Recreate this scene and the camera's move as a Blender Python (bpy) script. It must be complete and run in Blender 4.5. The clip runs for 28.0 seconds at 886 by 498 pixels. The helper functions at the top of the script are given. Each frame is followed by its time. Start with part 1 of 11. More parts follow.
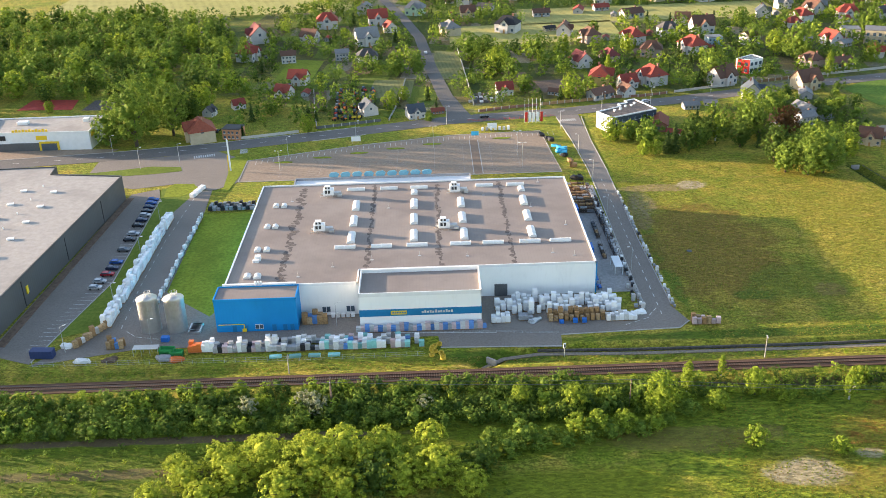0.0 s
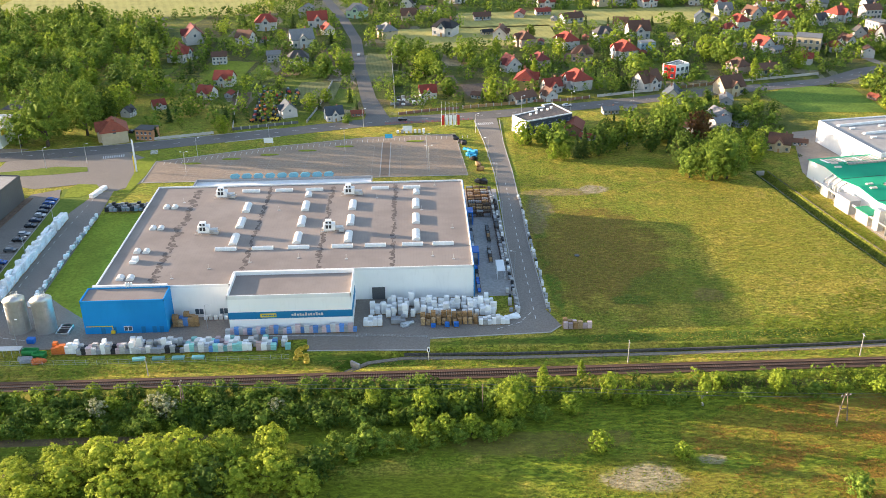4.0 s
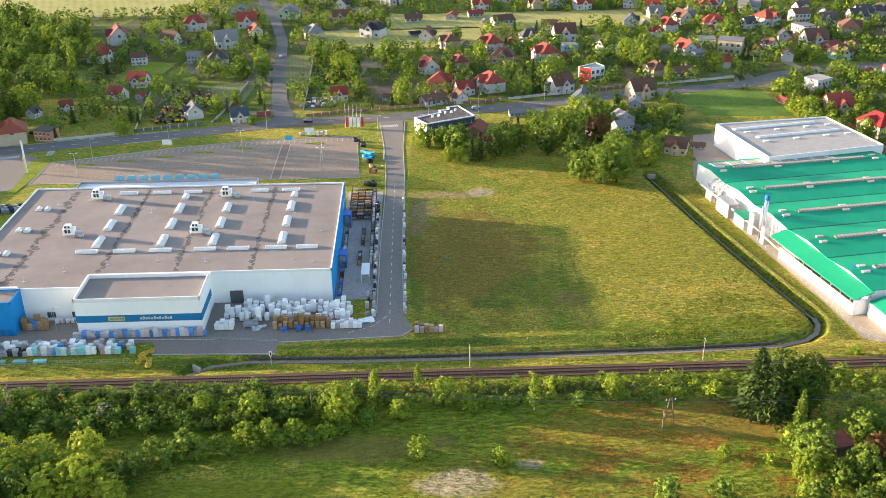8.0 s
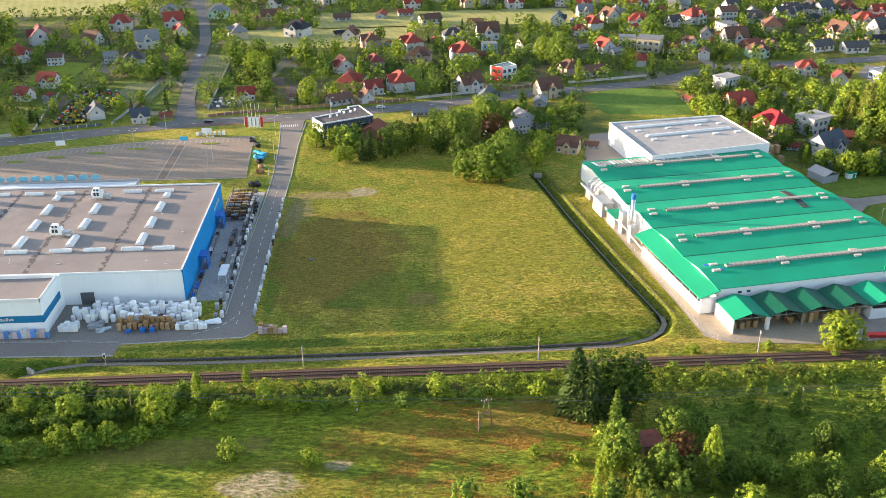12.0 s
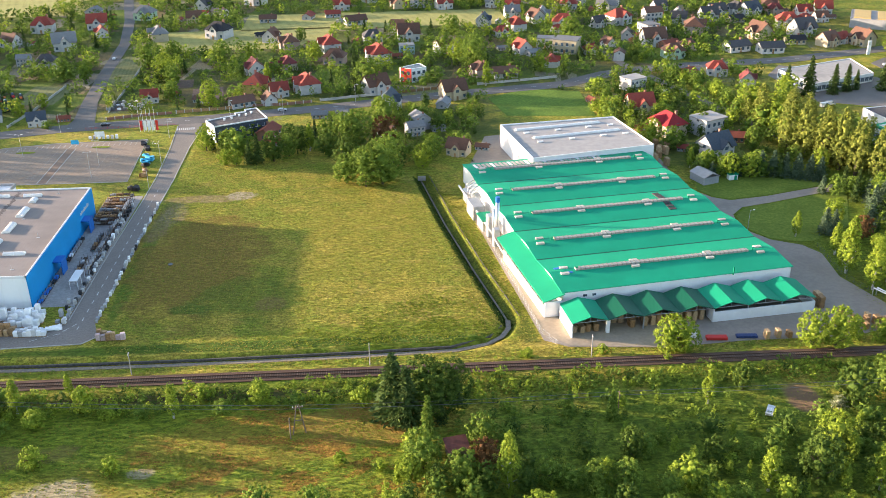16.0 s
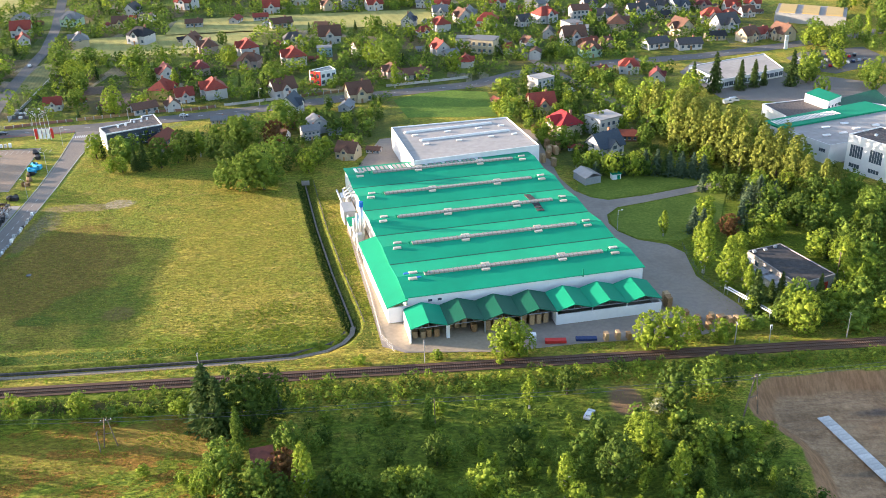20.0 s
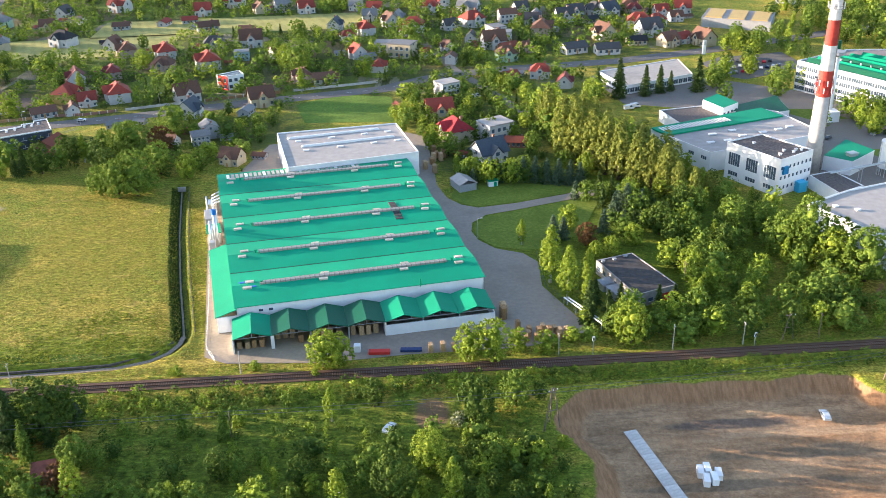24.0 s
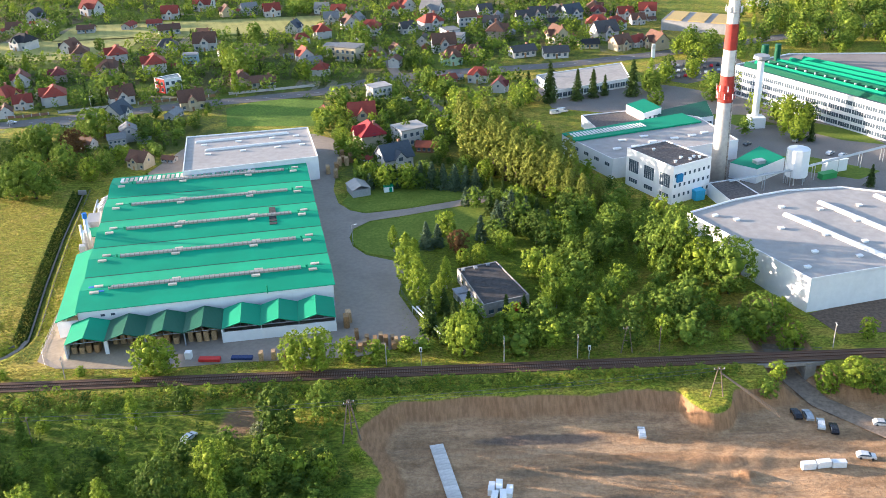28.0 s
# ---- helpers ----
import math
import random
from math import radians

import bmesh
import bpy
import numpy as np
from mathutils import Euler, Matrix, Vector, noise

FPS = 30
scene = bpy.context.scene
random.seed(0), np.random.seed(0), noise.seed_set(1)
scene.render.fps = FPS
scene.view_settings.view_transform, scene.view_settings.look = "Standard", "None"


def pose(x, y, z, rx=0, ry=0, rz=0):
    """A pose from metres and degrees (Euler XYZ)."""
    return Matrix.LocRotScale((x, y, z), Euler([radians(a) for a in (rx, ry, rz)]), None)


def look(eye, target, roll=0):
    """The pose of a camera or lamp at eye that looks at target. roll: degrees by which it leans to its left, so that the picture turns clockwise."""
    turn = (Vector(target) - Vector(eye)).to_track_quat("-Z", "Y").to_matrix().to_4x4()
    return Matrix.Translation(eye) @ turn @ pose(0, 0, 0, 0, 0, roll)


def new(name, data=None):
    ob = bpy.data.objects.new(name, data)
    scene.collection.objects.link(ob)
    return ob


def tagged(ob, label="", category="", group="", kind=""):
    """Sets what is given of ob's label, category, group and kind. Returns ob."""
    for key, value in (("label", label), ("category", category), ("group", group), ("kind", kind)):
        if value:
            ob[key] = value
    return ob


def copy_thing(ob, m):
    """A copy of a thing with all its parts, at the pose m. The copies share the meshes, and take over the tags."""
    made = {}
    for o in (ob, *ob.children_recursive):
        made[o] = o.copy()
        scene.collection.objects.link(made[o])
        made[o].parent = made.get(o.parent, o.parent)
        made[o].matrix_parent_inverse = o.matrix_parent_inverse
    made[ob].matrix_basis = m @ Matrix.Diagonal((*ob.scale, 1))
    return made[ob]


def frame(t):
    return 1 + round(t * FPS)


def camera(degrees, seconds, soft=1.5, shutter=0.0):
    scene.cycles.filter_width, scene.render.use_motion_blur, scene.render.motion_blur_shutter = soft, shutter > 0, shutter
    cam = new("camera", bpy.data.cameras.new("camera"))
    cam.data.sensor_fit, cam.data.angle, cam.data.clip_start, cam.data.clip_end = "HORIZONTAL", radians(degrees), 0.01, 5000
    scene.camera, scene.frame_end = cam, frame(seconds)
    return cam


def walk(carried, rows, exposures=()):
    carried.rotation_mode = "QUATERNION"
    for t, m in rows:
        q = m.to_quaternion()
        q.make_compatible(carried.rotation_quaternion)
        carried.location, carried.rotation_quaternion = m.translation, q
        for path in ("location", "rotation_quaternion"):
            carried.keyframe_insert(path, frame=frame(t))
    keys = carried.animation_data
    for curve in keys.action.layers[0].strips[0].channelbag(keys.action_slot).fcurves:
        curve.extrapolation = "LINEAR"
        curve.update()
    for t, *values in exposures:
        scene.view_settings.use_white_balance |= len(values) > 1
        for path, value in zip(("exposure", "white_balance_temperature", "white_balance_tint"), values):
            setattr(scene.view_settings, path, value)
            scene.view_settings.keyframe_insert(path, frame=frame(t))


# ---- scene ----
EXPOSURE, SKY_STRENGTH, SUN_STRENGTH = 2.22, 0.135, 4.4
cam = camera(50.1, 28.0, 0.8)
# seconds, eye x y z, heading, pitch, roll in degrees
ROWS = [
    (0, -4.38, 0.82, 142.00, -0.60, -25.68, -1.68),
    (0.5, -0.97, 0.81, 141.84, -0.71, -25.67, -1.55),
    (1, 2.89, 0.80, 141.71, -0.84, -25.66, -1.37),
    (1.5, 7.10, 0.85, 141.51, -0.97, -25.64, -1.21),
    (2, 11.53, 0.94, 141.25, -1.08, -25.62, -1.08),
    (2.5, 16.08, 1.02, 141.02, -1.17, -25.59, -1.01),
    (3, 20.64, 1.10, 140.83, -1.24, -25.56, -0.99),
    (3.5, 25.20, 1.21, 140.65, -1.32, -25.53, -0.96),
    (4.5, 34.32, 1.42, 140.32, -1.50, -25.43, -0.84),
    (5.5, 43.78, 1.59, 140.10, -1.73, -25.35, -0.68),
    (6, 48.77, 1.62, 140.06, -1.84, -25.34, -0.60),
    (6.5, 53.92, 1.54, 140.11, -1.93, -25.36, -0.54),
    (7, 59.17, 1.41, 140.18, -2.02, -25.38, -0.50),
    (7.5, 64.44, 1.33, 140.18, -2.10, -25.41, -0.47),
    (8, 69.67, 1.27, 140.11, -2.18, -25.42, -0.46),
    (8.5, 74.88, 1.15, 140.03, -2.25, -25.43, -0.48),
    (9, 80.16, 0.98, 139.97, -2.31, -25.44, -0.51),
    (9.5, 85.54, 0.80, 139.96, -2.37, -25.45, -0.54),
    (10, 90.94, 0.62, 139.98, -2.44, -25.47, -0.55),
    (10.5, 96.32, 0.43, 140.03, -2.52, -25.49, -0.53),
    (11, 101.68, 0.24, 140.11, -2.60, -25.51, -0.51),
    (11.5, 107.10, 0.02, 140.19, -2.67, -25.53, -0.50),
    (12, 112.58, -0.20, 140.26, -2.74, -25.53, -0.50),
    (12.5, 118.02, -0.37, 140.31, -2.82, -25.53, -0.51),
    (13.5, 128.76, -0.58, 140.36, -3.00, -25.55, -0.49),
    (14.5, 139.68, -0.63, 140.43, -3.16, -25.55, -0.48),
    (15, 145.23, -0.68, 140.48, -3.23, -25.55, -0.49),
    (15.5, 150.76, -0.79, 140.56, -3.31, -25.55, -0.50),
    (16, 156.23, -0.89, 140.65, -3.38, -25.56, -0.52),
    (16.5, 161.70, -0.94, 140.69, -3.45, -25.58, -0.57),
    (17, 167.18, -0.95, 140.66, -3.49, -25.59, -0.67),
    (17.5, 172.72, -0.99, 140.59, -3.51, -25.61, -0.80),
    (18, 178.34, -1.11, 140.61, -3.53, -25.63, -0.94),
    (18.5, 184.08, -1.28, 140.79, -3.55, -25.66, -1.07),
    (19, 189.97, -1.41, 141.03, -3.56, -25.69, -1.20),
    (19.5, 195.98, -1.47, 141.23, -3.56, -25.70, -1.33),
    (20, 202.05, -1.49, 141.34, -3.56, -25.69, -1.44),
    (20.5, 208.13, -1.51, 141.43, -3.58, -25.69, -1.48),
    (21, 214.25, -1.52, 141.48, -3.61, -25.68, -1.45),
    (21.5, 220.42, -1.49, 141.50, -3.63, -25.67, -1.40),
    (22.5, 232.90, -1.39, 141.39, -3.65, -25.62, -1.26),
    (23.5, 245.48, -1.37, 141.23, -3.60, -25.59, -1.23),
    (24, 251.97, -1.35, 141.16, -3.54, -25.61, -1.30),
    (24.5, 258.66, -1.29, 141.08, -3.47, -25.65, -1.42),
    (25, 265.62, -1.14, 140.94, -3.35, -25.66, -1.54),
    (25.5, 272.74, -0.96, 140.75, -3.15, -25.65, -1.65),
    (26, 279.97, -0.79, 140.50, -2.85, -25.60, -1.75),
    (26.5, 287.38, -0.62, 140.23, -2.42, -25.53, -1.85),
    (27, 295.07, -0.41, 139.96, -1.87, -25.47, -1.93),
    (27.5, 303.04, -0.13, 139.73, -1.26, -25.43, -1.98),
    (28, 311.16, 0.23, 139.49, -0.59, -25.43, -1.96),
]
walk(cam, [(t, Matrix.Translation((x, y, z)) @ pose(0, 0, 0, 90 + b, 0, a) @ pose(0, 0, 0, 0, 0, c)) for t, x, y, z, a, b, c in ROWS],
     [(0.0, EXPOSURE, 6500, 18), (12.0, EXPOSURE, 6450, 18), (20.0, EXPOSURE + 0.06, 6080, 19), (28.0, EXPOSURE + 0.03, 5900, 19)])

# ---- daylight: low sun from the far left, clear sky ----
SUN_TO = Vector((-0.955, 0.265, 0.0))
SUN_ELEVATION = radians(7.4)
world = bpy.data.worlds.new("sky")
scene.world = world
world.use_nodes = True
wn = world.node_tree.nodes
wn.clear()
sky = wn.new("ShaderNodeTexSky")
sky.sky_type = "NISHITA"
sky.sun_disc = False
sky.sun_elevation = SUN_ELEVATION
sky.sun_rotation = math.atan2(SUN_TO.x, SUN_TO.y)
sky.altitude = 300.0
bg = wn.new("ShaderNodeBackground")
bg.inputs["Strength"].default_value = SKY_STRENGTH
wo = wn.new("ShaderNodeOutputWorld")
world.node_tree.links.new(sky.outputs["Color"], bg.inputs["Color"])
world.node_tree.links.new(bg.outputs["Background"], wo.inputs["Surface"])
sun_data = bpy.data.lights.new("sun", "SUN")
sun_data.energy = SUN_STRENGTH
sun_data.angle = radians(0.6)
sun_data.color = (1.0, 0.80, 0.56)
sun = new("sun", sun_data)
to_sun = Vector((SUN_TO.x * math.cos(SUN_ELEVATION), SUN_TO.y * math.cos(SUN_ELEVATION), math.sin(SUN_ELEVATION)))
sun.matrix_world = look(to_sun * 300.0, (0, 0, 0))


# ---- materials ----
def rgb(c):
    return (c[0], c[1], c[2], 1.0)


class Nodes:
    """A small builder for node materials."""

    def __init__(self, name, rough=0.8, metal=0.0, spec=0.3):
        self.m = bpy.data.materials.new(name)
        self.m.use_nodes = True
        self.t = self.m.node_tree
        self.b = self.t.nodes["Principled BSDF"]
        self.b.inputs["Roughness"].default_value = rough
        self.b.inputs["Metallic"].default_value = metal
        self.b.inputs["Specular IOR Level"].default_value = spec
        self.co = self.t.nodes.new("ShaderNodeTexCoord").outputs["Object"]

    def put(self, socket, value):
        if isinstance(value, bpy.types.NodeSocket):
            self.t.links.new(value, socket)
        elif isinstance(value, (tuple, list)):
            socket.default_value = rgb(value) if len(socket.default_value) == 4 else value
        else:
            socket.default_value = value

    def noise(self, scale, detail=4.0, rough=0.6, stretch=None, distort=0.0):
        n = self.t.nodes.new("ShaderNodeTexNoise")
        co = self.co
        if stretch:
            k = self.t.nodes.new("ShaderNodeMapping")
            k.inputs["Scale"].default_value = stretch
            self.t.links.new(co, k.inputs["Vector"])
            co = k.outputs["Vector"]
        self.t.links.new(co, n.inputs["Vector"])
        n.inputs["Scale"].default_value = scale
        n.inputs["Detail"].default_value = detail
        n.inputs["Roughness"].default_value = rough
        n.inputs["Distortion"].default_value = distort
        return n.outputs["Fac"]

    def ramp(self, fac, lo, hi):
        n = self.t.nodes.new("ShaderNodeMapRange")
        n.interpolation_type = "SMOOTHSTEP"
        self.put(n.inputs["Value"], fac)
        n.inputs["From Min"].default_value = lo
        n.inputs["From Max"].default_value = hi
        return n.outputs["Result"]

    def math(self, op, a, b=0.0, c=0.0):
        n = self.t.nodes.new("ShaderNodeMath")
        n.operation = op
        for s, v in zip(n.inputs, (a, b, c)):
            self.put(s, v)
        return n.outputs[0]

    def mix(self, fac, a, b, mode="MIX"):
        n = self.t.nodes.new("ShaderNodeMix")
        n.data_type = "RGBA"
        n.blend_type = mode
        self.put(n.inputs[0], fac)
        self.put(n.inputs[6], a)
        self.put(n.inputs[7], b)
        return n.outputs[2]

    def cells(self, size, turn):
        """A random value for each roughly square plot of ground."""
        k = self.t.nodes.new("ShaderNodeMapping")
        k.inputs["Rotation"].default_value = (0, 0, turn)
        k.inputs["Scale"].default_value = (1.0 / size, 0.6 / size, 0.0)
        self.t.links.new(self.co, k.inputs["Vector"])
        n = self.t.nodes.new("ShaderNodeTexVoronoi")
        n.distance = "CHEBYCHEV"
        n.inputs["Scale"].default_value = 1.0
        n.inputs["Randomness"].default_value = 0.75
        self.t.links.new(k.outputs["Vector"], n.inputs["Vector"])
        s = self.t.nodes.new("ShaderNodeSeparateColor")
        self.t.links.new(n.outputs["Color"], s.inputs[0])
        return s.outputs[0]

    def steps(self, fac, stops):
        n = self.t.nodes.new("ShaderNodeValToRGB")
        n.color_ramp.interpolation = "CONSTANT"
        e = n.color_ramp.elements
        while len(e) < len(stops):
            e.new(1.0)
        for k, (at, c) in zip(e, stops):
            k.position, k.color = at, rgb(c)
        self.put(n.inputs["Fac"], fac)
        return n.outputs["Color"]

    def random(self):
        return self.t.nodes.new("ShaderNodeObjectInfo").outputs["Random"]

    def island(self):
        return self.t.nodes.new("ShaderNodeNewGeometry").outputs["Random Per Island"]

    def xyz(self):
        n = self.t.nodes.new("ShaderNodeSeparateXYZ")
        self.t.links.new(self.co, n.inputs[0])
        return n.outputs

    def bump(self, height, strength=0.3, distance=0.05):
        n = self.t.nodes.new("ShaderNodeBump")
        n.inputs["Strength"].default_value = strength
        n.inputs["Distance"].default_value = distance
        self.put(n.inputs["Height"], height)
        self.t.links.new(n.outputs["Normal"], self.b.inputs["Normal"])

    def done(self, colour, rough=None):
        self.put(self.b.inputs["Base Color"], colour)
        if rough is not None:
            self.put(self.b.inputs["Roughness"], rough)
        return self.m


def plain(name, c, rough=0.7, metal=0.0, vary=0.15, grain=3.0, stain=0.25, patch=0.12, bump=0.0, spec=0.3, each=0.0):
    """A surface of one colour with fine grain, larger stains and a little change from piece to piece."""
    n = Nodes(name, rough, metal, spec)
    dark = tuple(v * (1 - 2 * vary) for v in c)
    lite = tuple(min(1, v * (1 + vary)) for v in c)
    col = n.mix(n.ramp(n.noise(grain, 5.0), 0.25, 0.75), dark, lite)
    col = n.mix(n.math("MULTIPLY", n.ramp(n.noise(patch, 3.0), 0.45, 0.75), stain), col, tuple(v * 0.62 for v in c))
    if each:
        f = n.math("MULTIPLY_ADD", n.random(), 2 * each, 1 - each)
        col = n.mix(1.0, col, f, "MULTIPLY")
    if bump:
        n.bump(n.noise(grain * 2, 4.0), bump, 0.03)
    return n.done(col, n.math("MULTIPLY_ADD", n.noise(grain * 0.7), 0.2, rough - 0.1))


def leafy(name, a, b, dry=None):
    """Foliage: each leaf clump and each plant takes a tone of its own."""
    n = Nodes(name, 0.75, 0.0, 0.08)
    col = n.mix(n.island(), a, b)
    fine = n.noise(2.4, 4.0, 0.75)
    col = n.mix(n.ramp(fine, 0.30, 0.55), tuple(0.85 * v for v in a), col)
    col = n.mix(n.math("MULTIPLY", n.ramp(n.noise(0.5, 2.0), 0.5, 0.75), 0.6), col, b)
    n.bump(fine, 0.5, 0.2)
    if dry:
        col = n.mix(n.math("MULTIPLY", n.random(), 0.6), col, dry)
    n.b.inputs["Subsurface Weight"].default_value = 0.0
    n.m.node_tree.nodes["Principled BSDF"].inputs["Sheen Weight"].default_value = 0.0
    return n.done(col)


def glass(name="glass", tint=(0.05, 0.07, 0.09)):
    n = Nodes(name, 0.08, 0.0, 0.6)
    return n.done(n.mix(n.noise(0.4), tint, tuple(1.8 * v for v in tint)))


def ribbed(name, c, pitch, axis=0, rough=0.5, metal=0.0, depth=0.04, vary=0.06):
    """Profiled sheet with ribs at a given pitch along one axis."""
    n = Nodes(name, rough, metal, 0.2)
    s = n.xyz()[axis]
    wave = n.math("PINGPONG", n.math("MULTIPLY", s, 1.0 / pitch), 0.5)
    n.bump(n.ramp(wave, 0.1, 0.4), 0.3, depth)
    col = n.mix(n.ramp(n.noise(0.08, 4.0), 0.3, 0.7), tuple(v * (1 - vary * 2) for v in c), c)
    col = n.mix(n.math("MULTIPLY", n.ramp(n.noise(1.2, 5.0, 0.7, (1, 1, 0.2)), 0.5, 0.8), 0.25), col, tuple(0.7 * v for v in c))
    return n.done(col)


M = {}
M["asphalt"] = plain("asphalt", (0.225, 0.196, 0.168), 0.9, vary=0.14, grain=2.0, stain=0.4, patch=0.06, bump=0.2)
M["apron_dirt"] = plain("apron_dirt", (0.36, 0.29, 0.205), 0.95, vary=0.07, grain=0.9, stain=0.55, patch=0.12, bump=0.2)
M["dirt_road"] = plain("dirt_road", (0.27, 0.205, 0.15), 0.95, vary=0.2, grain=0.8, stain=0.4, patch=0.2, bump=0.2)
M["ridge_frame"] = plain("ridge_frame", (0.24, 0.23, 0.20), 0.6, vary=0.1, grain=1.0)
M["roof_black"] = plain("roof_black", (0.065, 0.06, 0.058), 0.95, vary=0.2, grain=0.8, stain=0.3, patch=0.2)
M["ridge_grey"] = plain("ridge_grey", (0.36, 0.34, 0.30), 0.5, vary=0.12, grain=1.2)
M["hatch_beige"] = plain("hatch_beige", (0.50, 0.46, 0.38), 0.6, vary=0.12, grain=1.2, each=0.2)
M["walk_block"] = plain("walk_block", (0.24, 0.165, 0.115), 0.9, vary=0.1, grain=1.0, stain=0.3, patch=0.1)
M["cyan_dull"] = plain("cyan_dull", (0.13, 0.34, 0.44), 0.6, vary=0.08)
M["yard_worn"] = plain("yard_worn", (0.29, 0.242, 0.196), 0.95, vary=0.06, grain=0.7, stain=0.5, patch=0.07, bump=0.04)
M["asphalt_dark"] = plain("asphalt_dark", (0.15, 0.138, 0.126), 0.9, vary=0.12, grain=1.5, stain=0.35, patch=0.05, bump=0.2)
M["paving"] = plain("paving", (0.285, 0.216, 0.156), 0.9, vary=0.10, grain=0.8, stain=0.4, patch=0.05, bump=0.1)
M["concrete"] = plain("concrete", (0.36, 0.33, 0.30), 0.9, vary=0.12, grain=1.0, stain=0.5, patch=0.12, bump=0.1)
M["gravel"] = plain("gravel", (0.33, 0.28, 0.23), 0.95, vary=0.2, grain=1.5, stain=0.3, patch=0.2, bump=0.4)
M["ballast"] = plain("ballast", (0.12, 0.068, 0.044), 0.95, vary=0.35, grain=6.0, stain=0.4, patch=0.3, bump=0.6)
M["sleeper"] = plain("sleeper", (0.16, 0.108, 0.078), 0.9, vary=0.2, grain=4.0, each=0.25)
M["rail"] = plain("rail", (0.11, 0.055, 0.034), 0.7, 0.2, vary=0.15, grain=3.0)
M["faint_line"] = plain("faint_line", (0.36, 0.31, 0.27), 0.9, vary=0.2, grain=2.0, stain=0.5, patch=0.3)
M["channel_floor"] = plain("channel_floor", (0.26, 0.215, 0.165), 0.95, vary=0.2, grain=1.5, stain=0.5, patch=0.3)
M["channel_wall"] = plain("channel_wall", (0.13, 0.115, 0.10), 0.95, vary=0.25, grain=1.5, stain=0.5, patch=0.3)
M["paint_line"] = plain("paint_line", (0.62, 0.61, 0.58), 0.8, vary=0.2, grain=2.0, stain=0.5, patch=0.5)
M["yellow_line"] = plain("yellow_line", (0.65, 0.45, 0.08), 0.8)
M["kerb"] = plain("kerb", (0.42, 0.40, 0.37), 0.9)
M["white_wall"] = ribbed("white_wall", (0.84, 0.85, 0.84), 1.0, 0, 0.45, depth=0.01, vary=0.03)
M["white_plain"] = plain("white_plain", (0.74, 0.75, 0.75), 0.55, vary=0.03, grain=0.5, stain=0.15)
M["blue_wall"] = ribbed("blue_wall", (0.003, 0.25, 0.60), 0.9, 0, 0.65, depth=0.015, vary=0.06)
M["blue_side"] = ribbed("blue_side", (0.003, 0.25, 0.60), 0.9, 1, 0.65, depth=0.015, vary=0.06)
M["blue_band"] = plain("blue_band", (0.006, 0.17, 0.36), 0.65, vary=0.05)
M["blue_plastic"] = plain("blue_plastic", (0.02, 0.15, 0.5), 0.4, vary=0.08)
M["cyan"] = plain("cyan", (0.05, 0.42, 0.66), 0.5, vary=0.08)
M["yellow"] = plain("yellow", (0.75, 0.52, 0.03), 0.5, vary=0.05)
M["red"] = plain("red", (0.55, 0.04, 0.03), 0.5, vary=0.06)
M["orange"] = plain("orange", (0.65, 0.17, 0.04), 0.5, vary=0.06)
M["green_plastic"] = plain("green_plastic", (0.03, 0.28, 0.08), 0.5, vary=0.06)
M["black"] = plain("black", (0.03, 0.03, 0.033), 0.6, vary=0.1)
M["grey"] = plain("grey", (0.30, 0.31, 0.32), 0.6, vary=0.08)
M["dark_grey"] = plain("dark_grey", (0.11, 0.115, 0.12), 0.6, vary=0.08)
M["steel"] = plain("steel", (0.55, 0.57, 0.58), 0.38, 0.85, vary=0.06, grain=1.0)
M["galvanised"] = plain("galvanised", (0.48, 0.49, 0.49), 0.5, 0.5, vary=0.08)
M["wood"] = plain("wood", (0.34, 0.20, 0.09), 0.8, vary=0.2, grain=2.5, each=0.25)
M["wood_pale"] = plain("wood_pale", (0.45, 0.30, 0.16), 0.8, vary=0.2, grain=2.5, each=0.2)
M["timber_pole"] = plain("timber_pole", (0.20, 0.15, 0.11), 0.9, vary=0.2, grain=2.0)
M["film_white"] = plain("film_white", (0.80, 0.80, 0.79), 0.35, vary=0.05, grain=1.5, stain=0.2, patch=0.8, each=0.12)
M["bark"] = plain("bark", (0.10, 0.075, 0.055), 0.95, vary=0.25, grain=3.0, bump=0.4)
M["birch_bark"] = plain("birch_bark", (0.5, 0.48, 0.44), 0.9, vary=0.3, grain=3.0)
M["glass"] = glass()


def roof_felt():
    n = Nodes("roof_felt", 0.9, 0.0, 0.2)
    base = n.mix(n.ramp(n.noise(0.05, 5.0, 0.65), 0.3, 0.7), (0.215, 0.182, 0.163), (0.275, 0.238, 0.212))
    x = n.xyz()[0]
    strip = n.ramp(n.math("PINGPONG", n.math("MULTIPLY", x, 1.0), 0.5), 0.0, 0.06)
    base = n.mix(n.math("MULTIPLY", n.math("SUBTRACT", 1.0, strip), 0.22), base, (0.15, 0.13, 0.12))
    base = n.mix(n.math("MULTIPLY", n.ramp(n.noise(0.35, 6.0, 0.7), 0.55, 0.8), 0.35), base, (0.16, 0.135, 0.12))
    n.bump(n.noise(5.0), 0.2, 0.02)
    return n.done(base)


